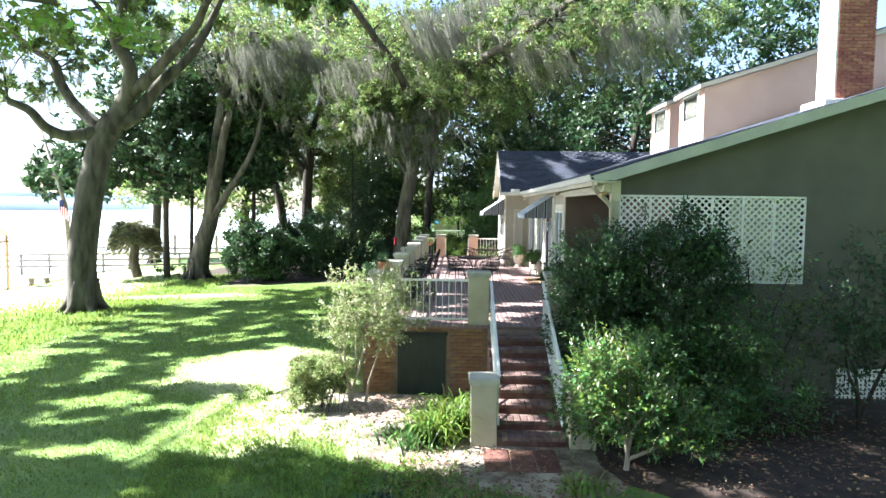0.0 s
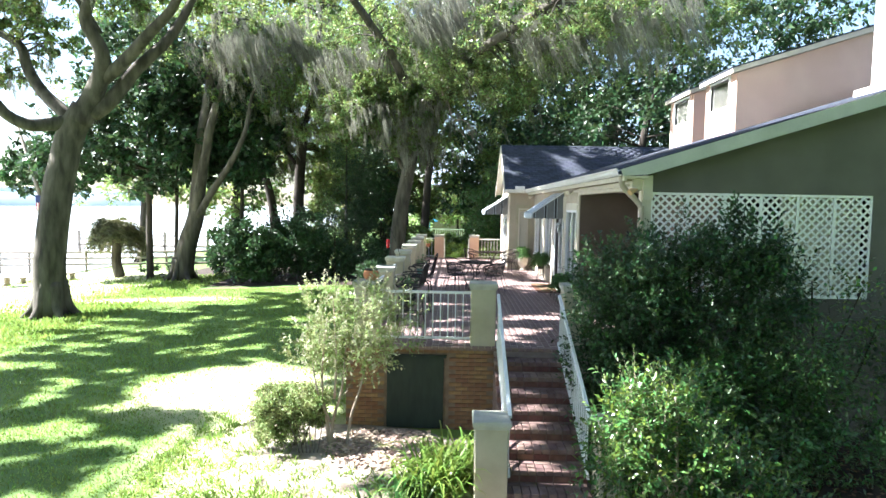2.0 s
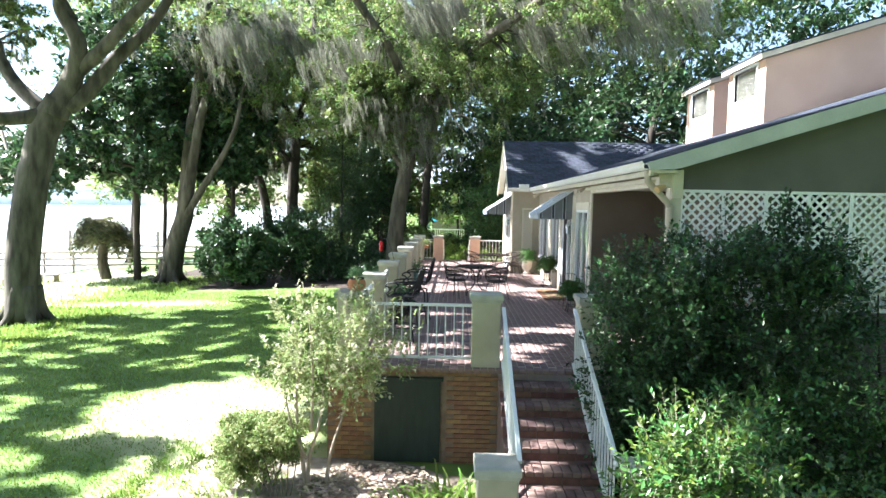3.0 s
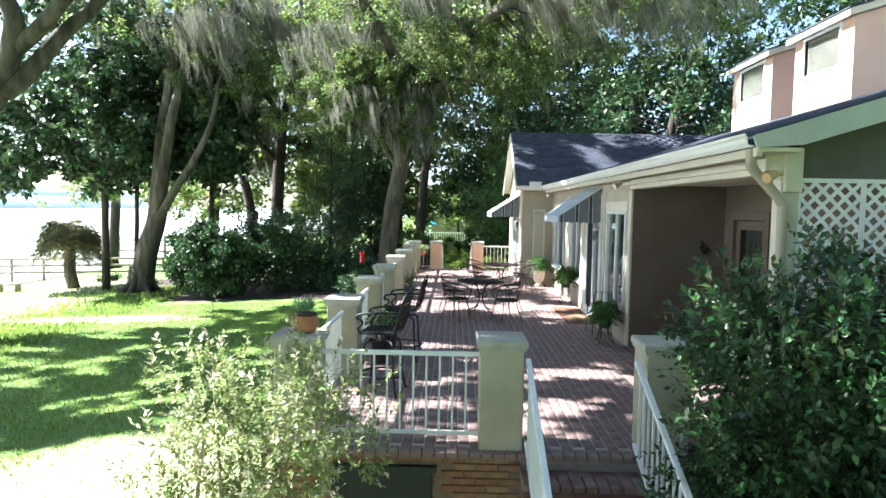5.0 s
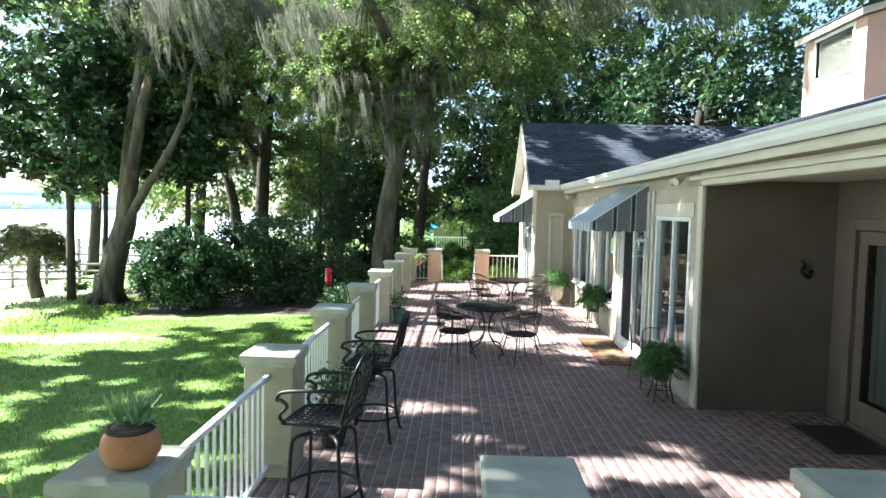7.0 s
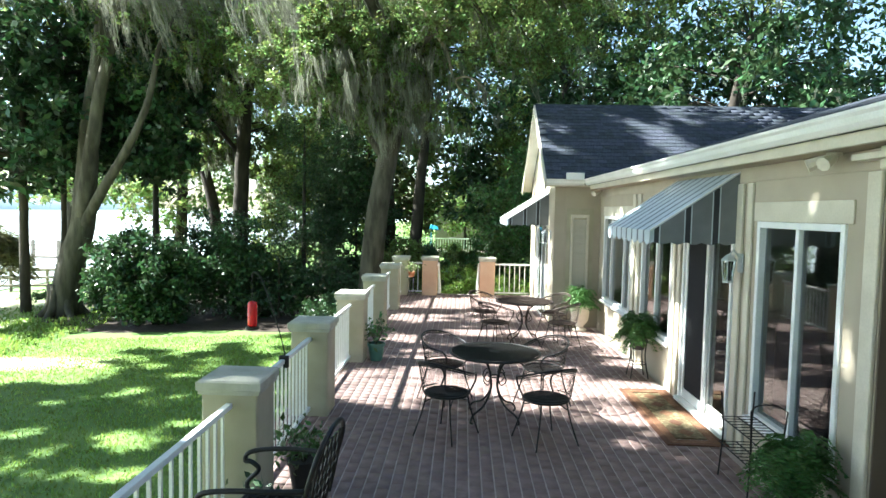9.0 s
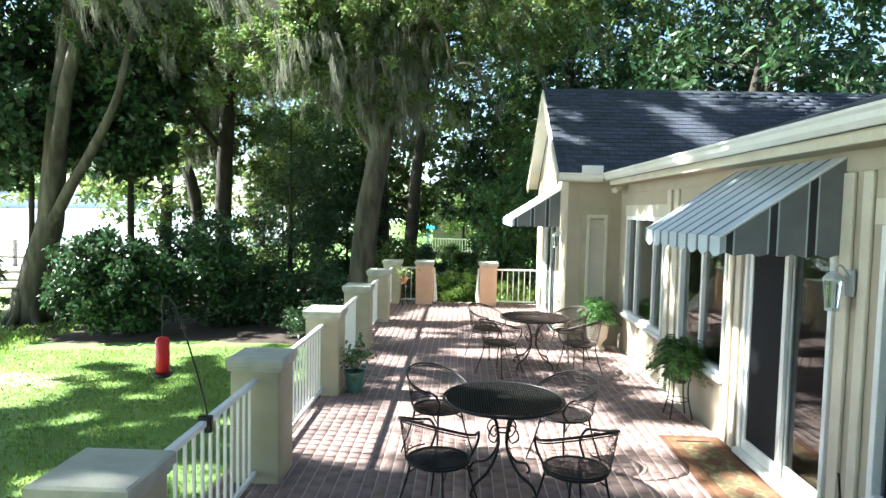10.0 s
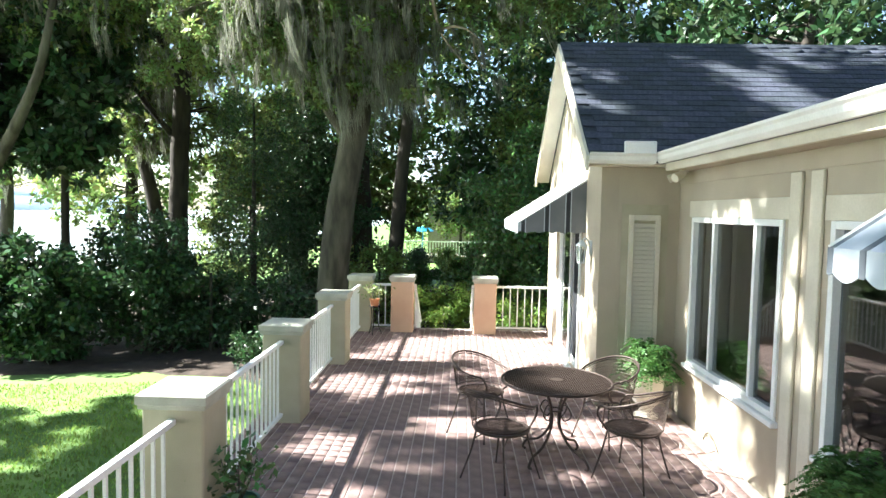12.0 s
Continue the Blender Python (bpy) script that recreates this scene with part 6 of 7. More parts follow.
tree("oak_tree", T5, [
    ([T5, (-8.25, 38.9, 1.5), (-8.1, 38.7, 4.5), (-7.9, 38.5, 6.6)], 0.34, 0.26),
    ([(-7.9, 38.5, 6.4), (-7.3, 38.3, 8.5), (-6.9, 38.0, 11.5), (-6.6, 37.8, 14)], 0.20, 0.09),
    ([(-7.95, 38.5, 6.4), (-8.7, 38.3, 7.8), (-9.8, 38.0, 9.6)], 0.16, 0.07),
    ([(-8.1, 38.7, 4.2), (-9.3, 38.4, 5.8), (-10.2, 38, 7.4)], 0.12, 0.05)],
    BARK_DARK, LEAF_OAK, "dark-trunked oak with moss in its crown",
    [(-7.5, 37.5, 11.5, 5, 4, 3.6, 52, 0.9), (-8.5, 36.5, 7.5, 3.6, 2.5, 2.0, 32, 0.75), (-8.8, 40.0, 5.2, 2.2, 0.9, 1.7, 56, 0.6)], 250, 0.17, moss=130, moss_len=(0.6, 1.8), drapes=[(-8.6, 36.6, 11.2, 2.2, 1.0, 1.4, 50, 1.4, 3.8), (-6.0, 37.0, 9.2, 1.6, 1.0, 1.2, 22, 0.8, 1.9), (-8.6, 39.6, 7.2, 1.6, 0.4, 0.8, 22, 1.2, 2.8)])
T6 = (-2.1, 34.0, gz(-2.1, 34))
# clump at (-5.4, 20.4, 11.8) is added above view to shade the house wall
great_oak = tree("oak_tree", T6, [
    ([T6, (-2.0, 33.95, 0.4), (-1.8, 33.9, 2.4), (-1.45, 33.8, 4.4), (-1.0, 33.6, 6.6)], 0.42, 0.30),
    ([(-1.3, 33.7, 5.4), (-0.2, 32.4, 7.6), (1.4, 30.4, 8.8), (3.2, 27.6, 9.4), (5.2, 23.6, 9.9), (6.6, 20, 10.2)], 0.26, 0.09),
    ([(-1.1, 33.65, 6.2), (0.6, 33.4, 8.4), (2.6, 33.0, 10.2), (5.4, 32.4, 11.6), (9, 31, 12.6)], 0.25, 0.09),
    ([(-1.1, 33.65, 6.4), (-2.0, 32.2, 8.8), (-3.4, 29.6, 10.6), (-4.4, 25.8, 11.6), (-5.2, 21.5, 12.0)], 0.24, 0.09),
    ([(-1.6, 33.85, 3.8), (-2.8, 33.6, 5.6), (-4.2, 33.2, 7.0)], 0.13, 0.05)],
    BARK, LEAF_LIVE_OAK, "great leaning live oak over the terrace, draped with moss",
    [(-0.8, 32.6, 9.2, 5, 3.6, 3.2, 72, 0.8), (-4.0, 33.8, 7.2, 2.6, 1.4, 1.8, 34, 0.65), (2.8, 31.2, 8.4, 3.6, 2.6, 2.2, 60, 0.8), (4.6, 25.5, 10.2, 3.8, 5.0, 1.5, 60, 0.75), (6.8, 31.5, 10.5, 4, 3, 3, 60, 0.95), (11.5, 33.0, 11.5, 3.5, 2, 2.6, 50, 0.95), (-5.4, 20.4, 11.8, 2.8, 4.4, 1.0, 26, 0.6), (-1.6, 32.7, 6.2, 1.9, 0.8, 1.3, 44, 0.42), (-2.9, 32.4, 7.0, 1.4, 0.7, 1.7, 44, 0.40), (-1.4, 33.0, 5.3, 1.3, 0.5, 0.7, 40, 0.34), (-1.1, 32.9, 7.4, 1.2, 0.5, 1.2, 36, 0.36)],
    300, 0.135, upper=[(-12, -1.0, 12, 29.5, 7.4, 0.33, 130, 0.46, ((-12.5, -9.2, 10, 13.6), (-12, -8.0, 26.8, 29.6))), (-11, -0.5, 11, 18, 7.4, 0.33, 90, 0.44, ((-12.5, -9.2, 10, 13.6),)), (-8.8, -0.5, 12.2, 17.5, 8.0, 0.33, 85, 0.50, ((-8.9, -6.2, 15.3, 15.9),)), (-8.5, -3.0, 24, 30.5, 11.0, 0.3, 22, 0.5, ()), (-6.2, -2.8, 17, 26, 9.2, 0.22, 40, 0.45, ()), (-7.0, -3.2, 22.0, 26.2, 9.4, 0.1, 34, 0.42, ()), (-11.0, -6.0, 15.8, 20.2, 9.2, 0.3, 78, 0.46, ()), (-5.0, -1.5, 13, 18, 9.0, 0.2, 34, 0.45, ())], moss=190, moss_len=(0.5, 1.9), drapes=[(2.6, 30.4, 11.0, 2.6, 1.2, 1.2, 66, 1.4, 4.0), (5.8, 28.6, 10.6, 2.4, 1.2, 1.0, 55, 1.2, 3.4), (-1.8, 32.4, 6.6, 1.9, 0.6, 1.0, 46, 0.6, 1.9), (-1.3, 32.9, 5.7, 1.1, 0.4, 0.7, 40, 0.5, 1.6), (-4.2, 33.0, 9.4, 1.6, 0.8, 1.2, 24, 1.0, 2.6), (-0.2, 31.0, 10.8, 2.0, 1.0, 1.2, 40, 1.4, 3.6), (8.8, 30.2, 11.0, 2.2, 1.2, 1.0, 34, 1.2, 3.2)])
snag = bmesh.new()
for pts, r in (([(-0.7, 32.6, 9.0), (0.0, 32.3, 7.8), (0.39, 32.3, 7.17), (0.53, 32.3, 6.72), (0.68, 32.3, 6.23), (0.97, 32.3, 5.83), (1.40, 32.3, 5.37)], 0.07), ([(0.68, 32.3, 6.25), (1.05, 32.25, 6.32), (1.42, 32.2, 6.14), (1.46, 32.2, 5.77), (1.65, 32.2, 5.42)], 0.032), ([(1.42, 32.2, 6.14), (1.61, 32.2, 5.95), (1.78, 32.2, 5.59)], 0.028)):
    tube(snag, limb(pts, 5, 0.06), r, 7, 0.012)
part("broken_branch", snag, BARK_PALE, great_oak, "bare pale broken branch hanging down", smooth=True)
v, f = moss_arrays([(1.0, 32.3, 5.85), (1.44, 32.2, 6.1), (1.65, 32.2, 5.8), (0.62, 32.3, 6.4), (2.0, 32.2, 5.2)], [0.5, 0.9, 0.8, 0.4, 0.8], 60, 0.06)
tagged(raw("branch_moss", v, f, MOSS, great_oak), "grey moss on the broken branch", kind="stuff")
for at, lean, r, label in (((-1.0, 38.6), 0.5, 0.30, "dark tree trunk leaning behind the terrace"), ((-2.2, 40.5), -0.3, 0.40, "thick dark tree trunk behind the terrace"), ((-10.4, 42.5), -1.4, 0.34, "mossy trunk leaning in the dark grove"), ((-5.4, 43.0), 0.4, 0.26, "slim dark trunk in the grove")):
    x, y = at
    b = (x, y, gz(x, y))
    tree("oak_tree", b, [([b, (x + lean * 0.3, y, 2), (x + lean, y, 6), (x + lean * 1.6, y - 0.5, 11)], r, r * 0.4)], BARK_DARK, LEAF_OAK, label,
        [(x + lean, y, 10, 4.2, 3.5, 4.0, 75, 1.15)], 120, 0.26, moss=60)
# the clumps at h + 7.5 are added above view, to shade the crowns below
for x, y, h, n in ((-24, 52, 9, 60), (-16, 50, 10, 100), (-8, 54, 10, 110), (4, 54, 10, 110), (8, 48, 9.5, 110), (15, 44, 7.5, 100), (21, 38, 6.0, 70), (-4, 46, 6, 90), (5, 42, 6, 80), (11, 37, 7, 70)):
    b = (x, y, gz(x, y))
    tree("oak_tree", b, [([b, (x + 0.3, y, 3), (x, y, h * 0.8), (x + 0.6, y, h + 2)], 0.40, 0.12)], BARK_DARK, LEAF_OAK if x in (-24, -16, -8, -4) else LEAF_DARK, "tall leafy tree at the back of the garden",
        [(x, y, h, 5.4, 4, 6.0, n, 1.5), (x - 1.5, y, h + 7.5, 4.6, 4, 2.6, n // 2, 1.5), (x, y - 1, 3.6, 5, 3, 2.6, n // 3, 1.2)], 112, 0.35, moss=30)
T0 = (-14.5, 3.5, gz(-14.5, 3.5))
# last two clump rows hang unseen, added to shade mulch bed and porch
t0 = tree("oak_tree", T0, [
    ([T0, (-14.4, 3.6, 1.5), (-14.0, 3.8, 4.2), (-13.4, 4.2, 6.2)], 0.55, 0.42),
    ([(-14.1, 3.7, 3.2), (-9.0, 4.4, 4.3), (-4.6, 4.7, 4.0), (-2.6, 4.6, 3.72), (-1.9, 4.6, 3.62)], 0.10, 0.03),
    ([(-13.8, 4.0, 5.2), (-10.8, 5.2, 7.2), (-8.0, 7.0, 8.8), (-5.0, 9.0, 9.8), (-3.4, 12.0, 10.4), (-4.4, 15.0, 10.8)], 0.15, 0.04),
    ([(-13.5, 4.2, 6.0), (-12.4, 3.6, 8.2), (-9.6, 4.2, 9.6)], 0.26, 0.08),
    ([(-13.5, 4.2, 6.0), (-15, 8, 8.6), (-15.5, 13, 10.2)], 0.12, 0.03)],
    BARK, LEAF_OAK, "spreading oak shading the lawn",
    [(-11.0, 5.6, 9.6, 3.8, 2.6, 1.6, 36, 0.8), (-14.8, 14.5, 10.4, 3.8, 3.0, 1.8, 22, 0.75), (-3.6, 9.2, 9.8, 2.2, 2.4, 0.9, 30, 0.65), (-4.6, 14.6, 10.8, 2.4, 2.6, 0.9, 30, 0.62)], 330, 0.14, upper=[(-22, -10, 4.5, 10.5, 9.0, 0.1, 230, 0.42, ()), (-14.5, -7.5, 7.4, 9.4, 8.6, 0.1, 60, 0.45, ()), (-22, -11, 10.5, 19, 9.3, 0.1, 260, 0.38, ()), (-9.4, 2.5, 5.0, 13.0, 7.6, 0.25, 150, 0.60, ((-6.9, -5.6, 8.9, 10.0),)), (-7.0, 2.5, 4.0, 9.5, 8.4, 0.2, 75, 0.62, ()), (-10.2, -6.8, 7.4, 9.8, 8.4, 0.2, 26, 0.5, ()), (-18.5, -12, 6.6, 9.2, 8.8, 0.1, 30, 0.45, ()), (-23, -13, 12.5, 21, 10.0, 0.1, 75, 0.40, ()), (-16, -8.5, 3.0, 8.0, 8.5, 0.1, 26, 0.65, ()), (-6.4, -2.0, 8.8, 11.0, 9.0, 0.1, 26, 0.5, ())], moss=30)
c = np.stack([rng.uniform(-3.2, -1.25, 26), rng.uniform(4.2, 5.0, 26), np.zeros(26)], 1)
c[:, 2] = 3.52 + rng.uniform(-0.14, 0.12, 26)
v, f = leaf_arrays(clump_places(c, rng.uniform(0.07, 0.15, 26), 26), 0.075, narrow=0.45)
# brighter than the crown's leaf: the backlight is in this colour
raw("low_branch_leaves", v, f, LEAF_BRIGHT, t0)
# an oak never in view, added to keep sky light off the right side
TB = (6.5, -6.0, gz(6.5, -6))
tree("oak_tree", TB, [([TB, (6.4, -5.9, 2), (6.0, -5.6, 5), (5.2, -5, 8)], 0.5, 0.3), ([(6.0, -5.6, 5), (7.5, -2.5, 8), (9, 2, 9.6)], 0.26, 0.08), ([(5.4, -5.2, 7.4), (3.4, -2, 9.6), (2.2, 2, 10.4)], 0.24, 0.08)],
    BARK, LEAF_OAK, "unseen oak behind the lawn, added to block sky light",
    [(4, -4, 11, 5.5, 5, 2.2, 90, 1.0), (9.5, 2.5, 10.5, 4.5, 4.5, 2.0, 90, 1.0), (5.5, 5.5, 11.5, 4, 4, 1.2, 50, 0.9)], 170, 0.2, moss=20)


# invented oaks out of view; they dim the sky light on the gable wall
for x, y, h in ((-13, -15, 10), (-4, -19, 11), (5, -17, 11), (14, -13, 10), (21, -5, 10), (24, 6, 9)):
    b = (x, y, gz(x, y))
    tree("oak_tree", b, [([b, (x + 0.3, y, 3), (x, y, h * 0.8), (x + 0.6, y, h + 2)], 0.45, 0.12)], BARK_DARK, LEAF_OAK, "unseen oak round the lawn, added to cut sky light",
        [(x, y, h, 5.5, 4.5, 5.5, 80, 1.6), (x, y, 4.2, 5, 4, 3.0, 44, 1.4)], 64, 0.55, moss=0)


# ---- shrubs ----
def folded_leaves(pos, way, size, narrow):
    """Leaves folded along the midrib, pointing the given way."""
    n = len(pos)
    d = way / (np.linalg.norm(way, axis=1)[:, None] + 1e-9)
    up = np.tile([0.0, 0.0, 1.0], (n, 1)) + rng.normal(size=(n, 3)) * 0.45
    side = np.cross(d, up)
    side /= np.linalg.norm(side, axis=1)[:, None] + 1e-9
    nrm = np.cross(side, d)
    L = (size * rng.uniform(0.6, 1.25, n))[:, None]
    tip = pos + d * L - nrm * L * 0.14
    mid = pos + d * L * 0.5 - nrm * L * 0.03
    v = np.stack([pos, mid + side * L * narrow * 0.5 + nrm * L * 0.08, tip, mid, mid - side * L * narrow * 0.5 + nrm * L * 0.08], 1).reshape(-1, 3)
    i = np.arange(n)[:, None] * 5
    return v, np.concatenate([i + [0, 3, 2, 1], i + [0, 4, 2, 3]], 0)


def shrub(name, at, stems, leaf, bark, label, clumps, per, size, category="shrub", narrow=0.5, flat=0.85, shoots=0, fresh=None, reach=0.22):
    """Stems and clumps of foliage; with shoots, each clump sends out leafy twigs, whose tips may carry fresh leaves."""
    s = thing(name, at, label, category)
    st = bmesh.new()
    for pts, r, r2 in stems:
        tube(st, limb(pts, 5, 0.02), r, 7, r2)
    part("branching_stem", st, bark, s, smooth=True)
    centres, radii, hearts = [], [], []
    for x, y, z, sx, sy, sz, n, r in clumps:
        d = rng.normal(size=(n, 3))
        d /= np.linalg.norm(d, axis=1)[:, None]
        q = rng.uniform(0.1, 1, (n, 1)) ** 0.5
        centres.append(np.array([x, y, z]) + d * q * [sx, sy, sz])
        radii.append(r * rng.uniform(0.6, 1.2, n))
        hearts.append(np.tile([x, y, z - 0.35 * sz], (n, 1)))
    centres, radii, hearts = np.concatenate(centres), np.concatenate(radii), np.concatenate(hearts)
    if not shoots:
        pos = clump_places(centres, radii, per, flat)
        pos = pos[pos[:, 2] > ground_z(pos[:, 0], pos[:, 1]) + 0.02]
        v, f = leaf_arrays(pos, size, narrow=narrow, droop=0.1)
        raw("foliage", v, f, leaf, s)
        return s
    c = np.repeat(centres, shoots, 0) + rng.normal(size=(len(centres) * shoots, 3)) * np.repeat(radii, shoots)[:, None] * 0.5
    out = c - np.repeat(hearts, shoots, 0)
    out /= np.linalg.norm(out, axis=1)[:, None] + 1e-9
    out = out + rng.normal(size=c.shape) * 0.5 + [0, 0, 0.35]
    out /= np.linalg.norm(out, axis=1)[:, None]
    length = reach * rng.uniform(0.5, 1.5, len(c))
    m = max(4, per // shoots)
    u = np.tile(np.linspace(0.05, 1.0, m), len(c))
    o, l = np.repeat(out, m, 0), np.repeat(length, m)
    pos = np.repeat(c, m, 0) + o * (u * l)[:, None]
    around = np.cross(o, rng.normal(size=o.shape))
    around /= np.linalg.norm(around, axis=1)[:, None] + 1e-9
    way = o * (0.25 + 0.65 * u[:, None]) + around * (1.0 - 0.35 * u[:, None])
    keep = pos[:, 2] > ground_z(pos[:, 0], pos[:, 1]) + 0.03
    new_leaf = (u > 0.7) & (np.repeat(rng.uniform(0, 1, len(c)), m) < 0.5) if fresh else np.zeros(len(pos), bool)
    for nm, pick, material in (("foliage", keep & ~new_leaf, leaf), ("new_leaves", keep & new_leaf, fresh)):
        if pick.any():
            v, f = folded_leaves(pos[pick], way[pick], size, narrow)
            raw(nm, v, f, material, s)
    twig = np.stack([c, c + out * length[:, None]], 1)
    w = np.cross(out, [0.3, 0.4, 1.0])
    w *= 0.0022 / (np.linalg.norm(w, axis=1)[:, None] + 1e-9)
    v = np.stack([twig[:, 0] - w, twig[:, 0] + w, twig[:, 1] + w * 0.4, twig[:, 1] - w * 0.4], 1).reshape(-1, 3)
    tagged(raw("twig", v, np.arange(len(v)).reshape(-1, 4), bark, s), kind="stuff")
    return s


G0 = -1.40
shrub("camellia_bush", (4.2, 11.1, G0), [([(4.2, 11.1, G0), (4.0, 11.0, -0.4), (3.5, 10.9, 0.9)], 0.06, 0.02), ([(4.2, 11.1, G0), (4.6, 11.1, -0.3), (4.9, 11.0, 0.9)], 0.06, 0.02), ([(4.2, 11.1, G0), (4.3, 11.2, 0.2), (4.2, 11.2, 1.5)], 0.06, 0.02), ([(4.2, 11.1, G0), (5.0, 10.9, -0.8), (5.6, 10.8, -0.3)], 0.04, 0.02)],
    LEAF_DARK, BARK_DARK, "large dark glossy camellia bush beside the steps",
    [(3.5, 11.0, 0.85, 0.9, 0.75, 1.1, 115, 0.19), (4.6, 11.05, 0.95, 1.0, 0.75, 1.2, 125, 0.19), (4.3, 11.0, -0.4, 1.6, 0.85, 0.9, 140, 0.20), (3.1, 11.0, 0.35, 0.6, 0.65, 1.05, 80, 0.18), (3.0, 10.9, -0.55, 0.45, 0.6, 0.7, 50, 0.2), (3.3, 11.1, 1.25, 0.7, 0.6, 0.55, 46, 0.2), (4.9, 11.0, 1.7, 0.5, 0.4, 0.5, 26, 0.14), (5.2, 11.0, 1.15, 0.6, 0.5, 0.6, 50, 0.17), (3.8, 11.0, 1.7, 0.4, 0.4, 0.45, 18, 0.13)], 72, 0.074, shoots=8, fresh=LEAF_SHRUB, reach=0.20, narrow=0.50)
shrub("evergreen_bush", (5.6, 10.6, G0), [([(5.6, 10.6, G0), (5.4, 10.6, -0.8), (5.1, 10.5, 0.0)], 0.04, 0.012), ([(5.6, 10.6, G0), (5.9, 10.5, -0.9), (6.2, 10.4, -0.4)], 0.035, 0.01), ([(5.5, 10.6, -1.1), (5.5, 10.7, -0.4), (5.6, 10.7, 0.3)], 0.03, 0.01)],
    LEAF_SHRUB, BARK_DARK, "loose mid-green evergreen bush under the camellia",
    [(5.4, 10.8, -0.45, 0.9, 0.6, 0.8, 50, 0.20), (5.4, 10.5, -0.1, 0.9, 0.5, 0.7, 46, 0.2), (6.0, 10.3, -0.8, 0.8, 0.45, 0.4, 34, 0.18), (4.5, 10.0, -0.75, 0.8, 0.45, 0.55, 50, 0.18), (4.4, 10.2, -0.05, 0.6, 0.35, 0.5, 36, 0.17)], 56, 0.080, shoots=7, reach=0.26, narrow=0.42)
shrub("gardenia_bush", (3.25, 8.8, G0), [([(3.25, 8.75, G0), (3.25, 8.75, -1.05), (3.1, 8.75, -0.6), (2.8, 8.75, -0.1)], 0.045, 0.012), ([(3.25, 8.75, -1.1), (3.4, 8.8, -0.7), (3.9, 8.8, -0.2)], 0.035, 0.012), ([(3.25, 8.75, -1.1), (3.3, 8.9, -0.4), (3.3, 9.0, 0.2)], 0.035, 0.012), ([(3.25, 8.75, -1.2), (3.7, 8.7, -0.95), (4.2, 8.8, -0.6)], 0.03, 0.012)],
    LEAF_SHRUB, BARK_PALE, "light green gardenia bush on a short pale trunk",
    [(2.95, 8.95, -0.12, 0.46, 0.45, 0.46, 42, 0.15), (3.25, 8.9, -0.35, 0.62, 0.45, 0.55, 50, 0.15), (3.7, 8.85, -0.68, 0.50, 0.4, 0.38, 34, 0.15), (2.95, 9.2, -0.65, 0.35, 0.4, 0.4, 30, 0.15), (2.72, 9.15, -0.5, 0.30, 0.25, 0.55, 36, 0.14), (3.25, 9.05, 0.08, 0.34, 0.3, 0.34, 20, 0.14), (3.95, 8.75, -0.95, 0.45, 0.3, 0.2, 18, 0.13), (4.2, 8.9, -0.75, 0.35, 0.3, 0.25, 10, 0.12)], 54, 0.080, narrow=0.42, shoots=6, fresh=LEAF_BRIGHT, reach=0.24)
shrub("slender_shrub", (6.2, 11.2, G0), [([(6.2, 11.2, G0), (6.1, 11.1, -0.4), (5.9, 11.0, 0.6), (5.8, 10.9, 1.3)], 0.03, 0.01), ([(6.2, 11.2, -0.9), (6.6, 11.1, -0.1), (6.8, 11.0, 0.7)], 0.025, 0.01), ([(6.1, 11.1, -0.3), (6.3, 11.0, 0.5), (6.5, 10.9, 1.2)], 0.02, 0.008)],
    LEAF_SHRUB, BARK_DARK, "thin open shrub before the lattice",
    [(6.2, 11.0, 0.75, 0.75, 0.5, 0.65, 34, 0.16), (6.8, 11.0, 0.1, 0.6, 0.4, 0.4, 16, 0.15)], 26, 0.075, shoots=4, reach=0.28, fresh=LEAF_BRIGHT)
shrub("dark_shrub", (7.7, 10.6, G0), [([(7.6, 10.6, G0), (7.5, 10.6, -0.5), (7.1, 10.5, 0.4)], 0.04, 0.012), ([(7.6, 10.6, -1.2), (7.9, 10.6, -0.4), (8.3, 10.5, 0.5)], 0.04, 0.012), ([(7.6, 10.6, -0.9), (7.3, 10.6, -0.1), (7.4, 10.5, 1.3)], 0.03, 0.01), ([(7.6, 10.6, -1.2), (6.9, 10.5, -0.9), (6.5, 10.4, -0.5)], 0.025, 0.01)],
    LEAF_DARK, BARK_DARK, "tall dark open shrub against the grey wall",
    [(7.8, 10.5, 0.9, 0.85, 0.6, 1.0, 75, 0.20), (7.2, 10.5, 0.0, 0.7, 0.5, 0.6, 40, 0.18), (8.6, 10.4, 0.1, 0.8, 0.5, 1.0, 50, 0.22)], 40, 0.085, shoots=5, reach=0.28)
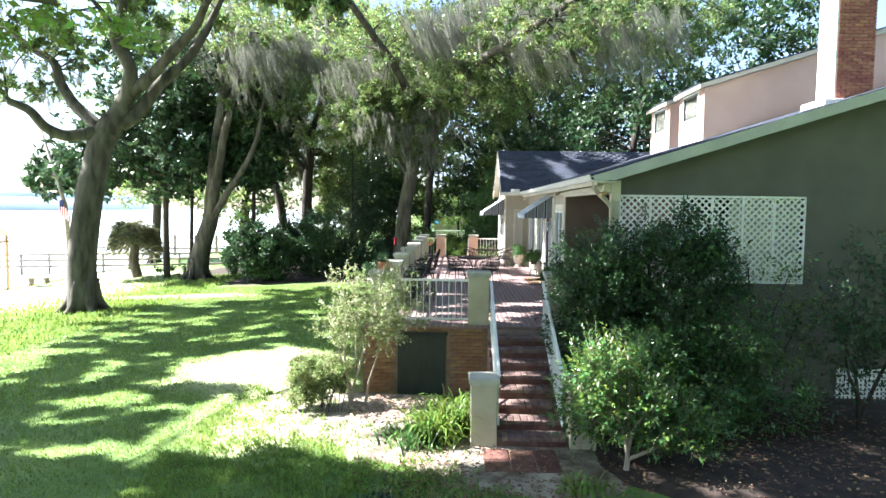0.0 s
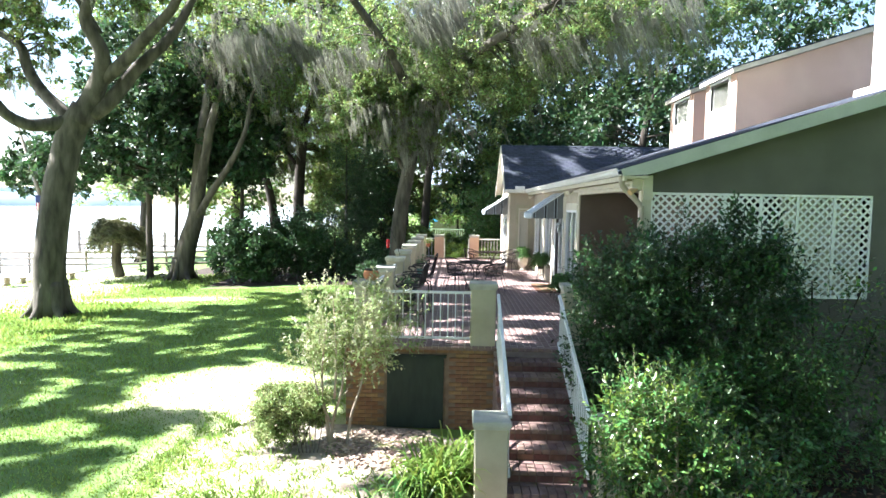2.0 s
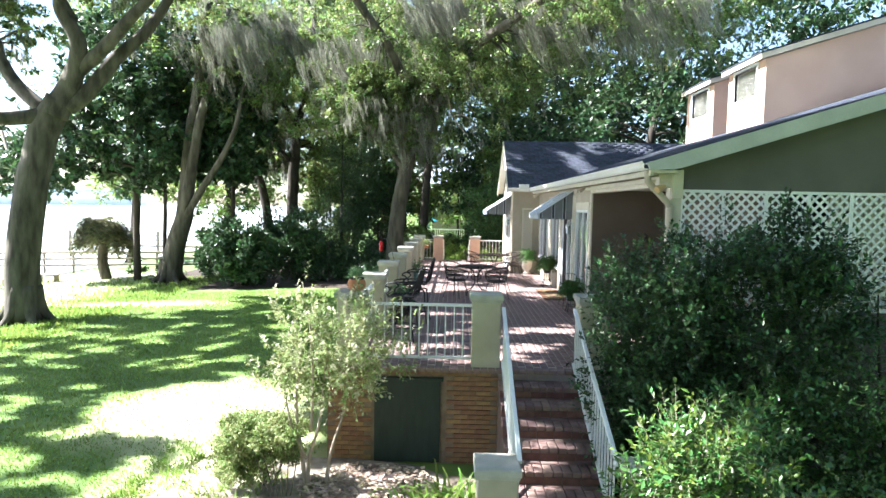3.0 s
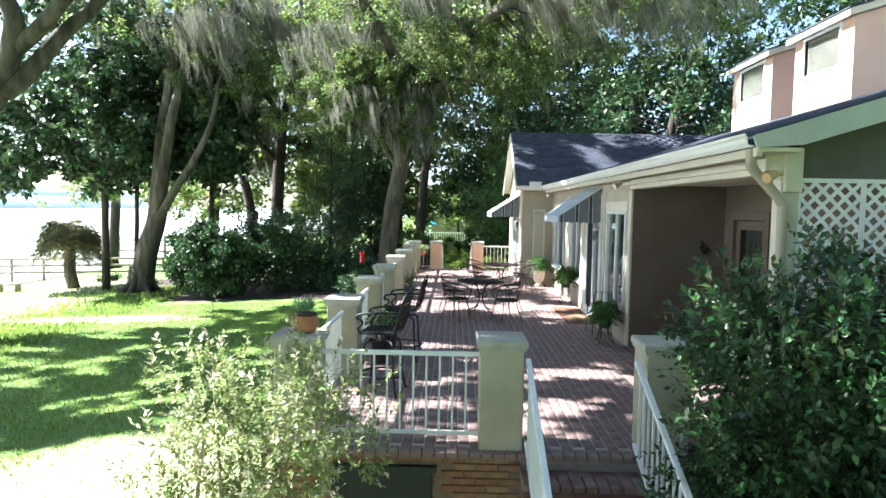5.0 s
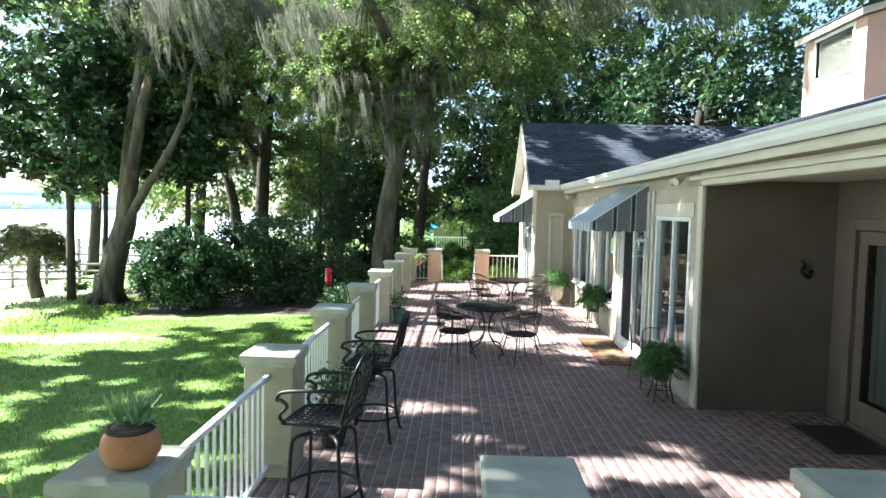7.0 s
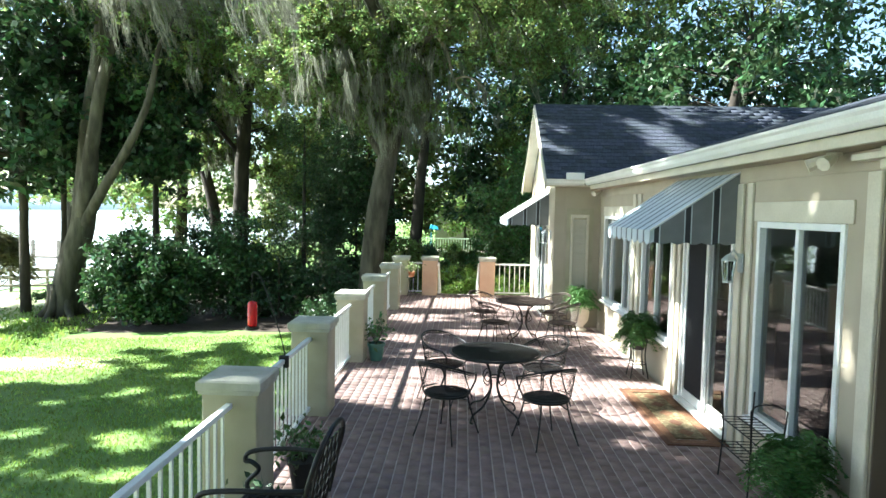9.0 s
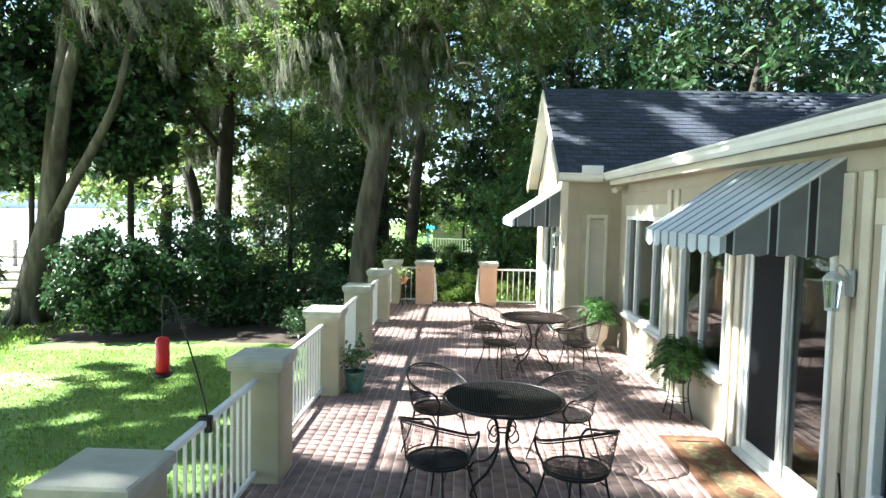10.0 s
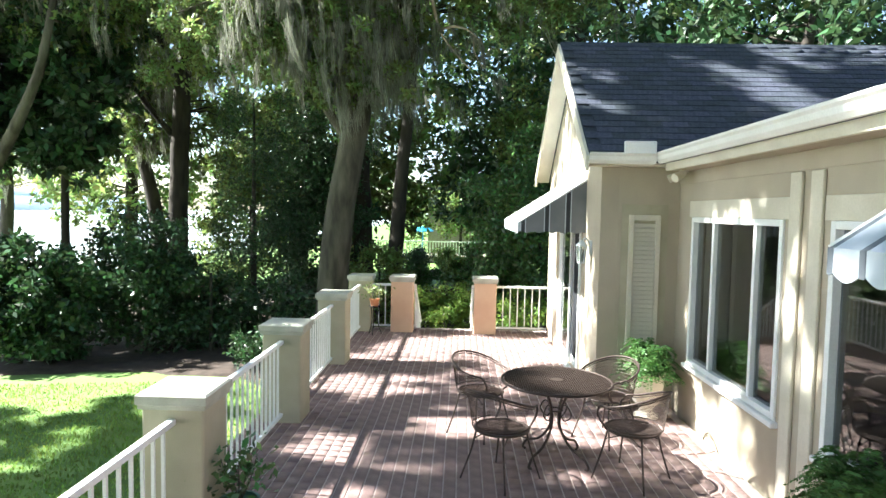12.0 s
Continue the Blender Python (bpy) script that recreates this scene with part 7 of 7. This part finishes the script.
# its fresh leaves are the highlight cream, on half the shoot tips
shrub("young_tree", (-0.95, 11.25, G0), [
    ([(-0.95, 11.25, G0), (-1.02, 11.25, -0.9), (-1.08, 11.2, -0.3), (-1.0, 11.2, 0.5)], 0.03, 0.012), ([(-0.93, 11.25, G0), (-0.92, 11.25, -0.95), (-0.78, 11.2, -0.4), (-0.7, 11.2, 0.5)], 0.028, 0.01),
    ([(-0.72, 11.3, G0), (-0.66, 11.3, -0.9), (-0.5, 11.3, -0.35), (-0.42, 11.2, 0.3)], 0.026, 0.01), ([(-0.95, 11.2, -0.95), (-1.12, 11.1, -0.5), (-1.2, 11.0, 0.2)], 0.02, 0.008), ([(-0.9, 11.2, -0.6), (-0.85, 11.1, 0.1), (-0.9, 11.1, 0.9)], 0.02, 0.008)],
    LEAF_PALE, BARK_PALE, "slender many-stemmed young tree with pale sunlit leaves",
    [(-1.0, 11.2, 0.62, 0.30, 0.4, 0.62, 40, 0.14), (-0.35, 11.15, 0.50, 0.44, 0.4, 0.68, 62, 0.15), (-0.45, 11.2, 0.10, 0.40, 0.35, 0.40, 34, 0.14), (-1.05, 11.15, 0.12, 0.26, 0.3, 0.45, 24, 0.13), (-0.02, 11.2, 0.55, 0.32, 0.3, 0.5, 24, 0.14), (-1.35, 11.3, 0.1, 0.25, 0.3, 0.5, 12, 0.12)], 44, 0.060, narrow=0.42, flat=1.1, shoots=4, reach=0.20, fresh=LEAF_SUNNY_CREAM)
shrub("clipped_bush", (-1.55, 11.3, G0), [([(-1.5, 11.3, G0), (-1.5, 11.3, -0.7)], 0.03, 0.01), ([(-1.4, 11.3, G0), (-1.2, 11.3, -0.8)], 0.02, 0.01)] + [([(-1.35 + 0.05 * k, 11.0, G0), (-1.4 + 0.07 * k, 10.95, -1.15), (-1.5 + 0.1 * k, 10.9, -0.85)], 0.012, 0.005) for k in range(6)],
    LEAF_PALE, BARK, "squarish clipped bush in full sun, bare and brown below",
    [(-1.75, 11.25, -0.66, 0.34, 0.45, 0.26, 66, 0.12), (-1.30, 11.25, -0.66, 0.34, 0.45, 0.26, 66, 0.12), (-1.80, 11.2, -1.0, 0.30, 0.4, 0.26, 50, 0.11), (-1.35, 11.2, -1.02, 0.32, 0.4, 0.22, 18, 0.11)], 130, 0.042)


def strappy(x, y, z, n, L, leaf, label):
    """A clump of long arching leaves, each a bent ribbon."""
    v, f = [], []
    for i in range(n):
        a = rng.uniform(0, 2 * np.pi)
        bx, by = x + rng.normal() * 0.16, y + rng.normal() * 0.14
        l, w, rise = L * rng.uniform(0.6, 1.1), rng.uniform(0.012, 0.028), rng.uniform(1.0, 1.9)
        k = len(v)
        for s in np.linspace(0, 1, 6):
            r = l * s * 0.62
            h = l * (rise * s - 1.1 * s * s)
            q = w * (1 - s) ** 0.5
            for e in (-1, 1):
                v.append((bx + r * math.cos(a) - math.sin(a) * q * e, by + r * math.sin(a) + math.cos(a) * q * e, z + h))
        for j in range(5):
            f.append((k + 2 * j, k + 2 * j + 1, k + 2 * j + 3, k + 2 * j + 2))
    ob = raw("lily_clump", np.array(v), np.array(f), leaf, at=(x, y, z))
    return tagged(ob, label, "lily")


strappy(0.62, 9.75, G0, 300, 0.95, LEAF_BRIGHT, "clump of long arching green lily leaves by the pillar")
strappy(0.95, 10.2, G0, 220, 0.95, LEAF_BRIGHT, "clump of sunlit arching lily leaves beside the steps")
strappy(0.32, 9.55, G0, 140, 0.6, LEAF_SHRUB, "low clump of arching green leaves in the sand")
strappy(2.55, 8.0, G0, 90, 0.36, LEAF_BRIGHT, "small tuft of bright leaves at the foot of the steps")
strappy(0.0, 7.6, G0, 120, 0.22, LEAF_DARK, "low dark tuft on bare soil")

shrub("magnolia_bush", (-9.6, 33.0, gz(-9.6, 33)), [([(-9.6, 33, -1.9), (-9.6, 33, 0.5)], 0.08, 0.03)], LEAF_DARK, BARK_DARK, "broad dark magnolia bush at the edge of the lawn",
    [(-9.4, 33.0, -0.2, 2.0, 1.2, 1.6, 110, 0.45)], 130, 0.17)
shrub("dark_hedge", (-5.2, 34.0, gz(-5.2, 34)), [([(-5.2, 34, -1.7), (-5.2, 34, 0.5)], 0.06, 0.03)], LEAF_DARK, BARK_DARK, "dark shaded undergrowth beneath the oaks",
    [(-6.4, 34.2, 0.2, 1.6, 1.0, 2.0, 75, 0.5), (-4.4, 34.6, -0.6, 2.2, 0.9, 1.0, 60, 0.45), (-7.8, 35.0, 0.2, 1.6, 1, 1.9, 60, 0.5)], 110, 0.15)
for k, (x, y) in enumerate(((-6.6, 41.0), (-3.6, 39.6), (3.9, 38.5), (7.0, 37.0))):
    g = gz(x, y)
    shrub("understory_tree", (x, y, g), [([(x, y, g), (x + 0.1, y, 1.0), (x, y, 4.0)], 0.07, 0.02)], LEAF_DARK if k % 2 else LEAF_OAK, BARK_DARK, "small leafy understory tree in deep shade",
        [(x, y, 1.6, 2.1, 1.3, 3.0, 85, 0.6), (x, y, 4.6, 2.0, 1.5, 1.6, 26, 0.6)], 120, 0.17, "tree")
shrub("azalea_bush", (-2.4, 31.6, gz(-2.4, 31.6)), [([(-2.4, 31.6, -1.5), (-2.4, 31.6, -0.6)], 0.04, 0.02)], LEAF_DARK, BARK_DARK, "low dark azalea beside the terrace",
    [(-2.6, 31.6, -0.9, 1.3, 0.8, 0.65, 50, 0.3)], 90, 0.10)
shrub("cedar_tree", (-5.2, 37.4, gz(-5.2, 37.4)), [([(-5.2, 37.4, -1.7), (-5.2, 37.4, 5.5)], 0.12, 0.03)], LEAF_DARK, BARK_DARK, "dark young conifer in deep shade",
    [(-5.2, 37.2, 1.0, 2.0, 1.4, 2.4, 60, 0.6), (-5.0, 37.2, 4.0, 1.4, 1.2, 2.2, 40, 0.55)], 130, 0.12, "tree", 0.25)
shrub("camellia_bush", (3.4, 33.4, gz(3, 33)), [([(3.4, 33.4, -1.4), (3.3, 33.2, 0.5), (3.0, 33, 2.2)], 0.07, 0.03), ([(3.4, 33.4, -1.0), (4.2, 33, 0.8), (4.6, 33, 2.6)], 0.06, 0.02)], LEAF_SHRUB, BARK_DARK, "tall glossy camellia catching the sun behind the railing",
    [(2.6, 33.0, 1.9, 1.4, 1.0, 1.7, 80, 0.36), (4.2, 33.4, 3.4, 1.8, 1.0, 1.6, 60, 0.4), (2.4, 32.6, 0.2, 0.9, 0.6, 1.0, 40, 0.3)], 120, 0.115)
shrub("yellow_green_bush", (0.9, 32.6, gz(0.9, 32.6)), [([(0.9, 32.6, -1.4), (0.9, 32.6, -0.2)], 0.03, 0.02)], LEAF_BRIGHT, BARK, "yellow-green bush beyond the far steps",
    [(0.9, 32.6, -0.1, 1.0, 0.6, 0.75, 44, 0.22)], 90, 0.075)
for x, y, h, n, leaf in ((-1.1, 36.2, 1.3, 60, LEAF_OAK), (2.3, 36.4, 1.6, 70, LEAF_SHRUB), (0.4, 37.5, -0.2, 40, LEAF_BRIGHT), (-1.5, 55.0, 0.1, 60, LEAF_DARK), (0.5, 55.5, 0.0, 60, LEAF_OAK), (-0.6, 46.0, -0.2, 60, LEAF_SHRUB), (1.3, 47.0, 0.1, 60, LEAF_OAK)):
    shrub("garden_shrub", (x, y, gz(x, y)), [([(x, y, gz(x, y)), (x, y, h * 0.5)], 0.04, 0.02)], leaf, BARK_DARK, "leafy shrub closing the view past the gate",
        [(x, y, (h - 1.4) / 2, 1.0, 0.7, (h + 1.4) / 2, n, 0.32)], 90, 0.12)
shrub("garden_tree", (1.2, 66.5, -1.4), [([(1.2, 66.5, -1.4), (1.2, 66.5, 3)], 0.15, 0.05)], LEAF_OAK, BARK_DARK, "leafy tree before the neighbouring house",
    [(1.6, 66.5, 2.6, 3.2, 1.5, 2.6, 60, 0.8), (-2.4, 67, 1.8, 1.8, 1.2, 2.6, 40, 0.7)], 80, 0.25, "tree")
shrub("low_bush", (2.4, 31.2, gz(2.4, 31)), [([(2.4, 31.2, -1.4), (2.4, 31.2, -0.6)], 0.03, 0.02)], LEAF_BRIGHT, BARK, "light green bush behind the white railing",
    [(2.4, 31.2, -0.3, 0.9, 0.5, 0.9, 34, 0.22)], 90, 0.07)
shrub("shore_bush", (-15.6, 38.6, gz(-15.6, 38.6)), [([(-15.6, 38.6, -2.1), (-15.6, 38.6, -1.6)], 0.03, 0.02)], LEAF_SHRUB, BARK, "low round bushes along the shore",
    [(-15.8, 38.6, -1.75, 1.8, 0.5, 0.3, 26, 0.22), (-11.0, 36.6, -1.5, 1.2, 0.6, 0.4, 20, 0.25)], 80, 0.10)

# ---- palm ----
PB = (-18.3, 37.9, gz(-18.3, 37.9))
palm = thing("palm_tree", PB, "small palm with a rough trunk and drooping fronds", "palm")
part("trunk", tube(bmesh.new(), limb([PB, (-18.5, 37.9, -1.2), (-18.45, 37.9, -0.3), (-18.5, 37.9, 0.3)], 5), 0.30, 10, 0.24), BARK, palm, smooth=True)
p, up = frond_arrays(-18.5, 37.9, 0.40, 84, 1.9, 1.1)
v, fc = leaf_arrays(p, 0.46, narrow=0.13, up=up * 1.5 - np.array([0, 0, 0.6]), droop=0.4)
raw("fronds", v, fc, PALM, palm)

# ---- shore: fence, hut, flag, neighbours ----
fence = thing("fence", (-24, 42, -2.5), "low weathered wooden rail fence along the shore", "fence")
for i in range(16):
    x, y = -33 + 1.55 * i, 40.5 + 0.55 * i
    part("post", boxed(x - 0.06, x + 0.06, y - 0.06, y + 0.06, gz(x, y) - 0.2, -1.15, bevel=0.01), WOOD_GREY, fence)
for h in (-1.25, -1.65, -2.05):
    bm = tube(bmesh.new(), [(-33, 40.4, h), (-9.75, 48.7, h + 0.02)], 0.075, 6)
    part("rail", bm, WOOD_GREY, fence)
dock = thing("dock", (-28, 61, -3), "grey wooden dock with railings over the lake", "dock")
part("deck", boxed(-34, -22, 60, 62, -2.0, -1.85), WOOD_GREY, dock)
for i in range(7):
    part("dock_post", boxed(-34 + 2 * i, -33.8 + 2 * i, 60, 60.2, -3.4, -0.6), WOOD_GREY, dock)
for h in (-1.0, -1.4):
    part("rail", boxed(-34, -21.8, 60.05, 60.13, h, h + 0.08), WOOD_GREY, dock)
hut = thing("feeder_hut", (-24.6, 34.5, -2.4), "small wooden shelter on posts by the water", "shelter")
for sx in (-0.5, 0.5):
    for sy in (-0.4, 0.4):
        part("post", boxed(-24.6 + sx - 0.05, -24.6 + sx + 0.05, 34.5 + sy - 0.05, 34.5 + sy + 0.05, -2.7, 0.45), WOOD_TAN, hut)
part("shelf", boxed(-25.2, -24.0, 34.0, 35.0, 0.02, 0.10, bevel=0.01), WOOD_TAN, hut)
part("roof", prism(bmesh.new(), [(-25.4, 0.45), (-24.6, 0.85), (-23.8, 0.45), (-24.6, 0.75)], "y", 33.9, 35.1), WOOD_TAN, hut)
for x, y in ((-23.2, 36.2), (-20.9, 36.9)):
    b = thing("bench", (x, y, gz(x, y)), "low wooden bench by the shore", "bench")
    z = gz(x, y)
    part("seat", boxed(x - 0.55, x + 0.55, y - 0.2, y + 0.2, z + 0.38, z + 0.44, bevel=0.01), WOOD_GREY, b)
    for s in (-0.45, 0.45):
        part("leg", boxed(x + s - 0.05, x + s + 0.05, y - 0.18, y + 0.18, z - 0.05, z + 0.378), WOOD_GREY, b)
FX, FY = -20.45, 34.9
fl = thing("flagpole", (FX, FY, gz(FX, FY)), "leaning pale pole with a small striped flag", "flagpole")
part("pole", tube(bmesh.new(), [(FX, FY, gz(FX, FY) - 0.1), (FX - 0.28, FY, 2.1), (FX - 1.55, FY, 6.3)], 0.15, 8, 0.07), WOOD_GREY, fl, smooth=True)
for i in range(9):
    bm = bmesh.new()
    x = FX - 0.50 + 0.06 * i
    box(bm, x, x + 0.06, FY - 0.16, FY - 0.14, 1.62 - 0.05 * i, 2.42 - 0.09 * i)
    part("stripe", bm, FLAG_RED if i % 2 == 0 else WHITE, fl)
part("canton", boxed(FX - 0.51, FX - 0.26, FY - 0.172, FY - 0.161, 2.05, 2.43), NAVY, fl)

nd = thing("neighbour_deck", (-1.9, 61.4, -1.4), "white-railed deck of the neighbouring house", "deck")
part("platform", boxed(-4.5, 3.0, 61.0, 64, -1.4, -0.9), WOOD_GREY, nd)
part("lower_wall", boxed(-4.4, 2.9, 61.1, 63.9, -1.6, -1.402), NAVY, nd)
for i in range(38):
    part("baluster", boxed(-4.5 + 0.2 * i, -4.44 + 0.2 * i, 61.0, 61.06, -0.898, 0.05), WHITE, nd)
part("top_rail", boxed(-4.5, 3.0, 60.97, 61.09, 0.052, 0.13), WHITE, nd)
um = bmesh.new()
lathe(um, [(0.8, 0.72), (0.78, 0.78), (0.4, 0.98), (0.03, 1.1)], -1.5, 63, 8)
tube(um, [(-1.5, 63, -0.89), (-1.5, 63, 1.05)], 0.04, 6)
solo("parasol", um, BLUE, (-1.5, 63, -0.89), "bright blue parasol on the neighbouring deck", "parasol")
nh = thing("neighbour_house", (3.0, 74, -1.5), "pale neighbouring house with a grey-blue roof", "house")
part("wall", boxed(-1.5, 10, 70, 80, -1.5, 4.6), WOOD_GREY, nh)
part("roof", prism(bmesh.new(), [(69.3, 4.5), (75, 7.8), (80.7, 4.5), (75, 7.6)], "x", -2.2, 10.6), ROOF_FAR, nh)
for x in (0.2, 3.0):
    part("window", boxed(x, x + 1.2, 69.95, 69.999, 1.2, 2.8), INTERIOR, nh)

# ---- brick pieces of the terrace ----
def face_mesh(name, w, d, h, material, bev=0.006, end=None):
    """A brick with worn upper edges: centred, top at z = 0."""
    bm = bmesh.new()
    a, b = w / 2, d / 2
    e = bev if end is None else end
    rings = [[bm.verts.new((sx * (a - i), sy * (b - i * e / bev), z)) for sx, sy in ((-1, -1), (1, -1), (1, 1), (-1, 1))] for i, z in ((0, -h), (0, -bev), (bev, 0))]
    for p, q in zip(rings, rings[1:]):
        for k in range(4):
            bm.faces.new((p[k], p[(k + 1) % 4], q[(k + 1) % 4], q[k]))
    bm.faces.new(rings[-1])
    return mesh_of(name, bm, material)


BW, BL, JOINT = 0.095, 0.200, 0.0115
proto = face_mesh("brick", BW, BL, 0.05, BRICK_RED, 0.0035, 0.0004)
far_v, far_f = [], []
tmpl = np.array([tuple(v.co) for v in proto.vertices])
tf = [tuple(p.vertices) for p in proto.polygons]
count = 0


def lay(x, y):
    global count
    z = -0.001 + random.uniform(-0.0005, 0.0005)
    if 20.6 < y < 25.3 and 0.2 < x < 1.75 and count < 300:
        o = new("brick", proto)
        o.parent = terrace
        o.location = Vector((x, y, z)) - ORG[terrace]
        o.rotation_euler = (random.uniform(-0.001, 0.001), random.uniform(-0.003, 0.003), random.uniform(-0.002, 0.002))
        count += 1
    else:
        k = len(far_v) * 12
        far_v.append(tmpl + [x, y, z])
        far_f.extend([tuple(i + k for i in q) for q in tf])


ix = 0
x = FLOOR_X0 + BW / 2 + 0.01
while x < 5.15:
    y = FLOOR_Y0 + 0.115 + BL / 2 + (0.104 if ix % 2 else 0.0)
    top = FLOOR_Y1 if x < FLOOR_X1 - 0.05 else 16.90
    while y < top - BL / 2:
        if x < FLOOR_X1 or y > 12.6:
            lay(x, y)
        y += BL + 0.0002
    x += BW + JOINT
    ix += 1
tagged(raw("paving", np.concatenate(far_v), np.array(far_f), BRICK_RED_J, terrace), kind="stuff")
edge = face_mesh("brick", 0.096, 0.15, 0.06, BRICK_RED)
x = FLOOR_X0 + 0.05
while x < 3.7:
    o = new("brick", edge)
    o.parent = terrace
    o.location = Vector((x, FLOOR_Y0 + 0.065, 0.002)) - ORG[terrace]
    x += 0.1065

# ---- bricks of the front wall ----
front = thing("wall_terrace", (0.3, 12.2, -1.5), "tan brick wall under the front of the terrace", "wall", kind="structure")
part("backing", boxed(FLOOR_X0, 1.5, 12.20, 12.229, -1.6, -0.06), MORTAR_WALL, front)
wb = bmesh.new()
box(wb, -0.098, 0.098, -0.012, 0.03, -0.0285, 0.0285, bevel=0.004)
wall_brick = mesh_of("brick", wb, BRICK_TAN)
z, row = -1.45, 0
while z < -0.07:
    x = FLOOR_X0 + 0.1 + (0.105 if row % 2 else 0)
    while x < 1.45:
        if not (-0.36 < x < 0.84 and z < -0.13):
            o = new("brick", wall_brick)
            o.parent = front
            o.location = Vector((x, 12.19, z)) - ORG[front]
            o.rotation_euler = (0, random.uniform(-0.008, 0.008), random.uniform(-0.01, 0.01))
        x += 0.208
    z += 0.068
    row += 1

# ---- shingles ----
ang = math.atan(slope)
sg = bmesh.new()
box(sg, -0.152, 0.152, -0.15, 0.0, 0.0, 0.010)
tab = mesh_of("shingle", sg, SHINGLE_O)
n_rows = int(wing_l / 0.135)
sv, sfc, made = [], [], 0
st_ = np.array([tuple(v.co) for v in tab.vertices])
sf_ = [tuple(p.vertices) for p in tab.polygons]
rot = np.array(Euler((ang - 0.055, 0, 0)).to_matrix())
for r in range(n_rows + 1):
    s = 0.15 + r * 0.135
    y, z = EAV[0] + s * math.cos(ang), EAV[1] + s * math.sin(ang)
    x = 2.63 + 0.152 + (0.15 if r % 2 else 0.0)
    while x < 9.4:
        lift = 0.004 + random.uniform(0, 0.003)
        if x < 6.9 and made < 280:
            o = new("shingle", tab)
            o.parent = wing_roof
            o.location = Vector((x, y, z + lift)) - ORG[wing_roof]
            o.rotation_euler = (ang - 0.055, 0, random.uniform(-0.004, 0.004))
            made += 1
        else:
            k = len(sv) * 8
            sv.append(st_ @ rot.T + [x, y, z + lift])
            sfc.extend([tuple(i + k for i in q) for q in sf_])
        x += 0.308
tagged(raw("shingles", np.concatenate(sv), np.array(sfc), SHINGLE, wing_roof), kind="stuff")
mv, mf = [], []
ang2 = math.atan(SL)
rot2 = np.array(Euler((0, -ang2, 0)).to_matrix())
for r in range(40):
    x = 3.45 + r * 0.16
    z = roof_z(x) - 0.008
    k = len(mv) * 8
    w = np.array([(a, b, c) for a in (-0.02, 0.17) for b in (12.07, 24.6) for c in (0, 0.012)])
    mv.append(w * [1, 0, 1] @ rot2.T + [x, 0, z + 0.012] + w * [0, 1, 0])
    mf.extend([tuple(i + k for i in q) for q in ((0, 1, 3, 2), (4, 6, 7, 5), (0, 4, 5, 1), (2, 3, 7, 6), (1, 5, 7, 3), (0, 2, 6, 4))])
ORG[roof_main] = Vector((8, 18, 2.8))
tagged(raw("shingle_courses", np.concatenate(mv), np.array(mf), SHINGLE, roof_main), kind="stuff")
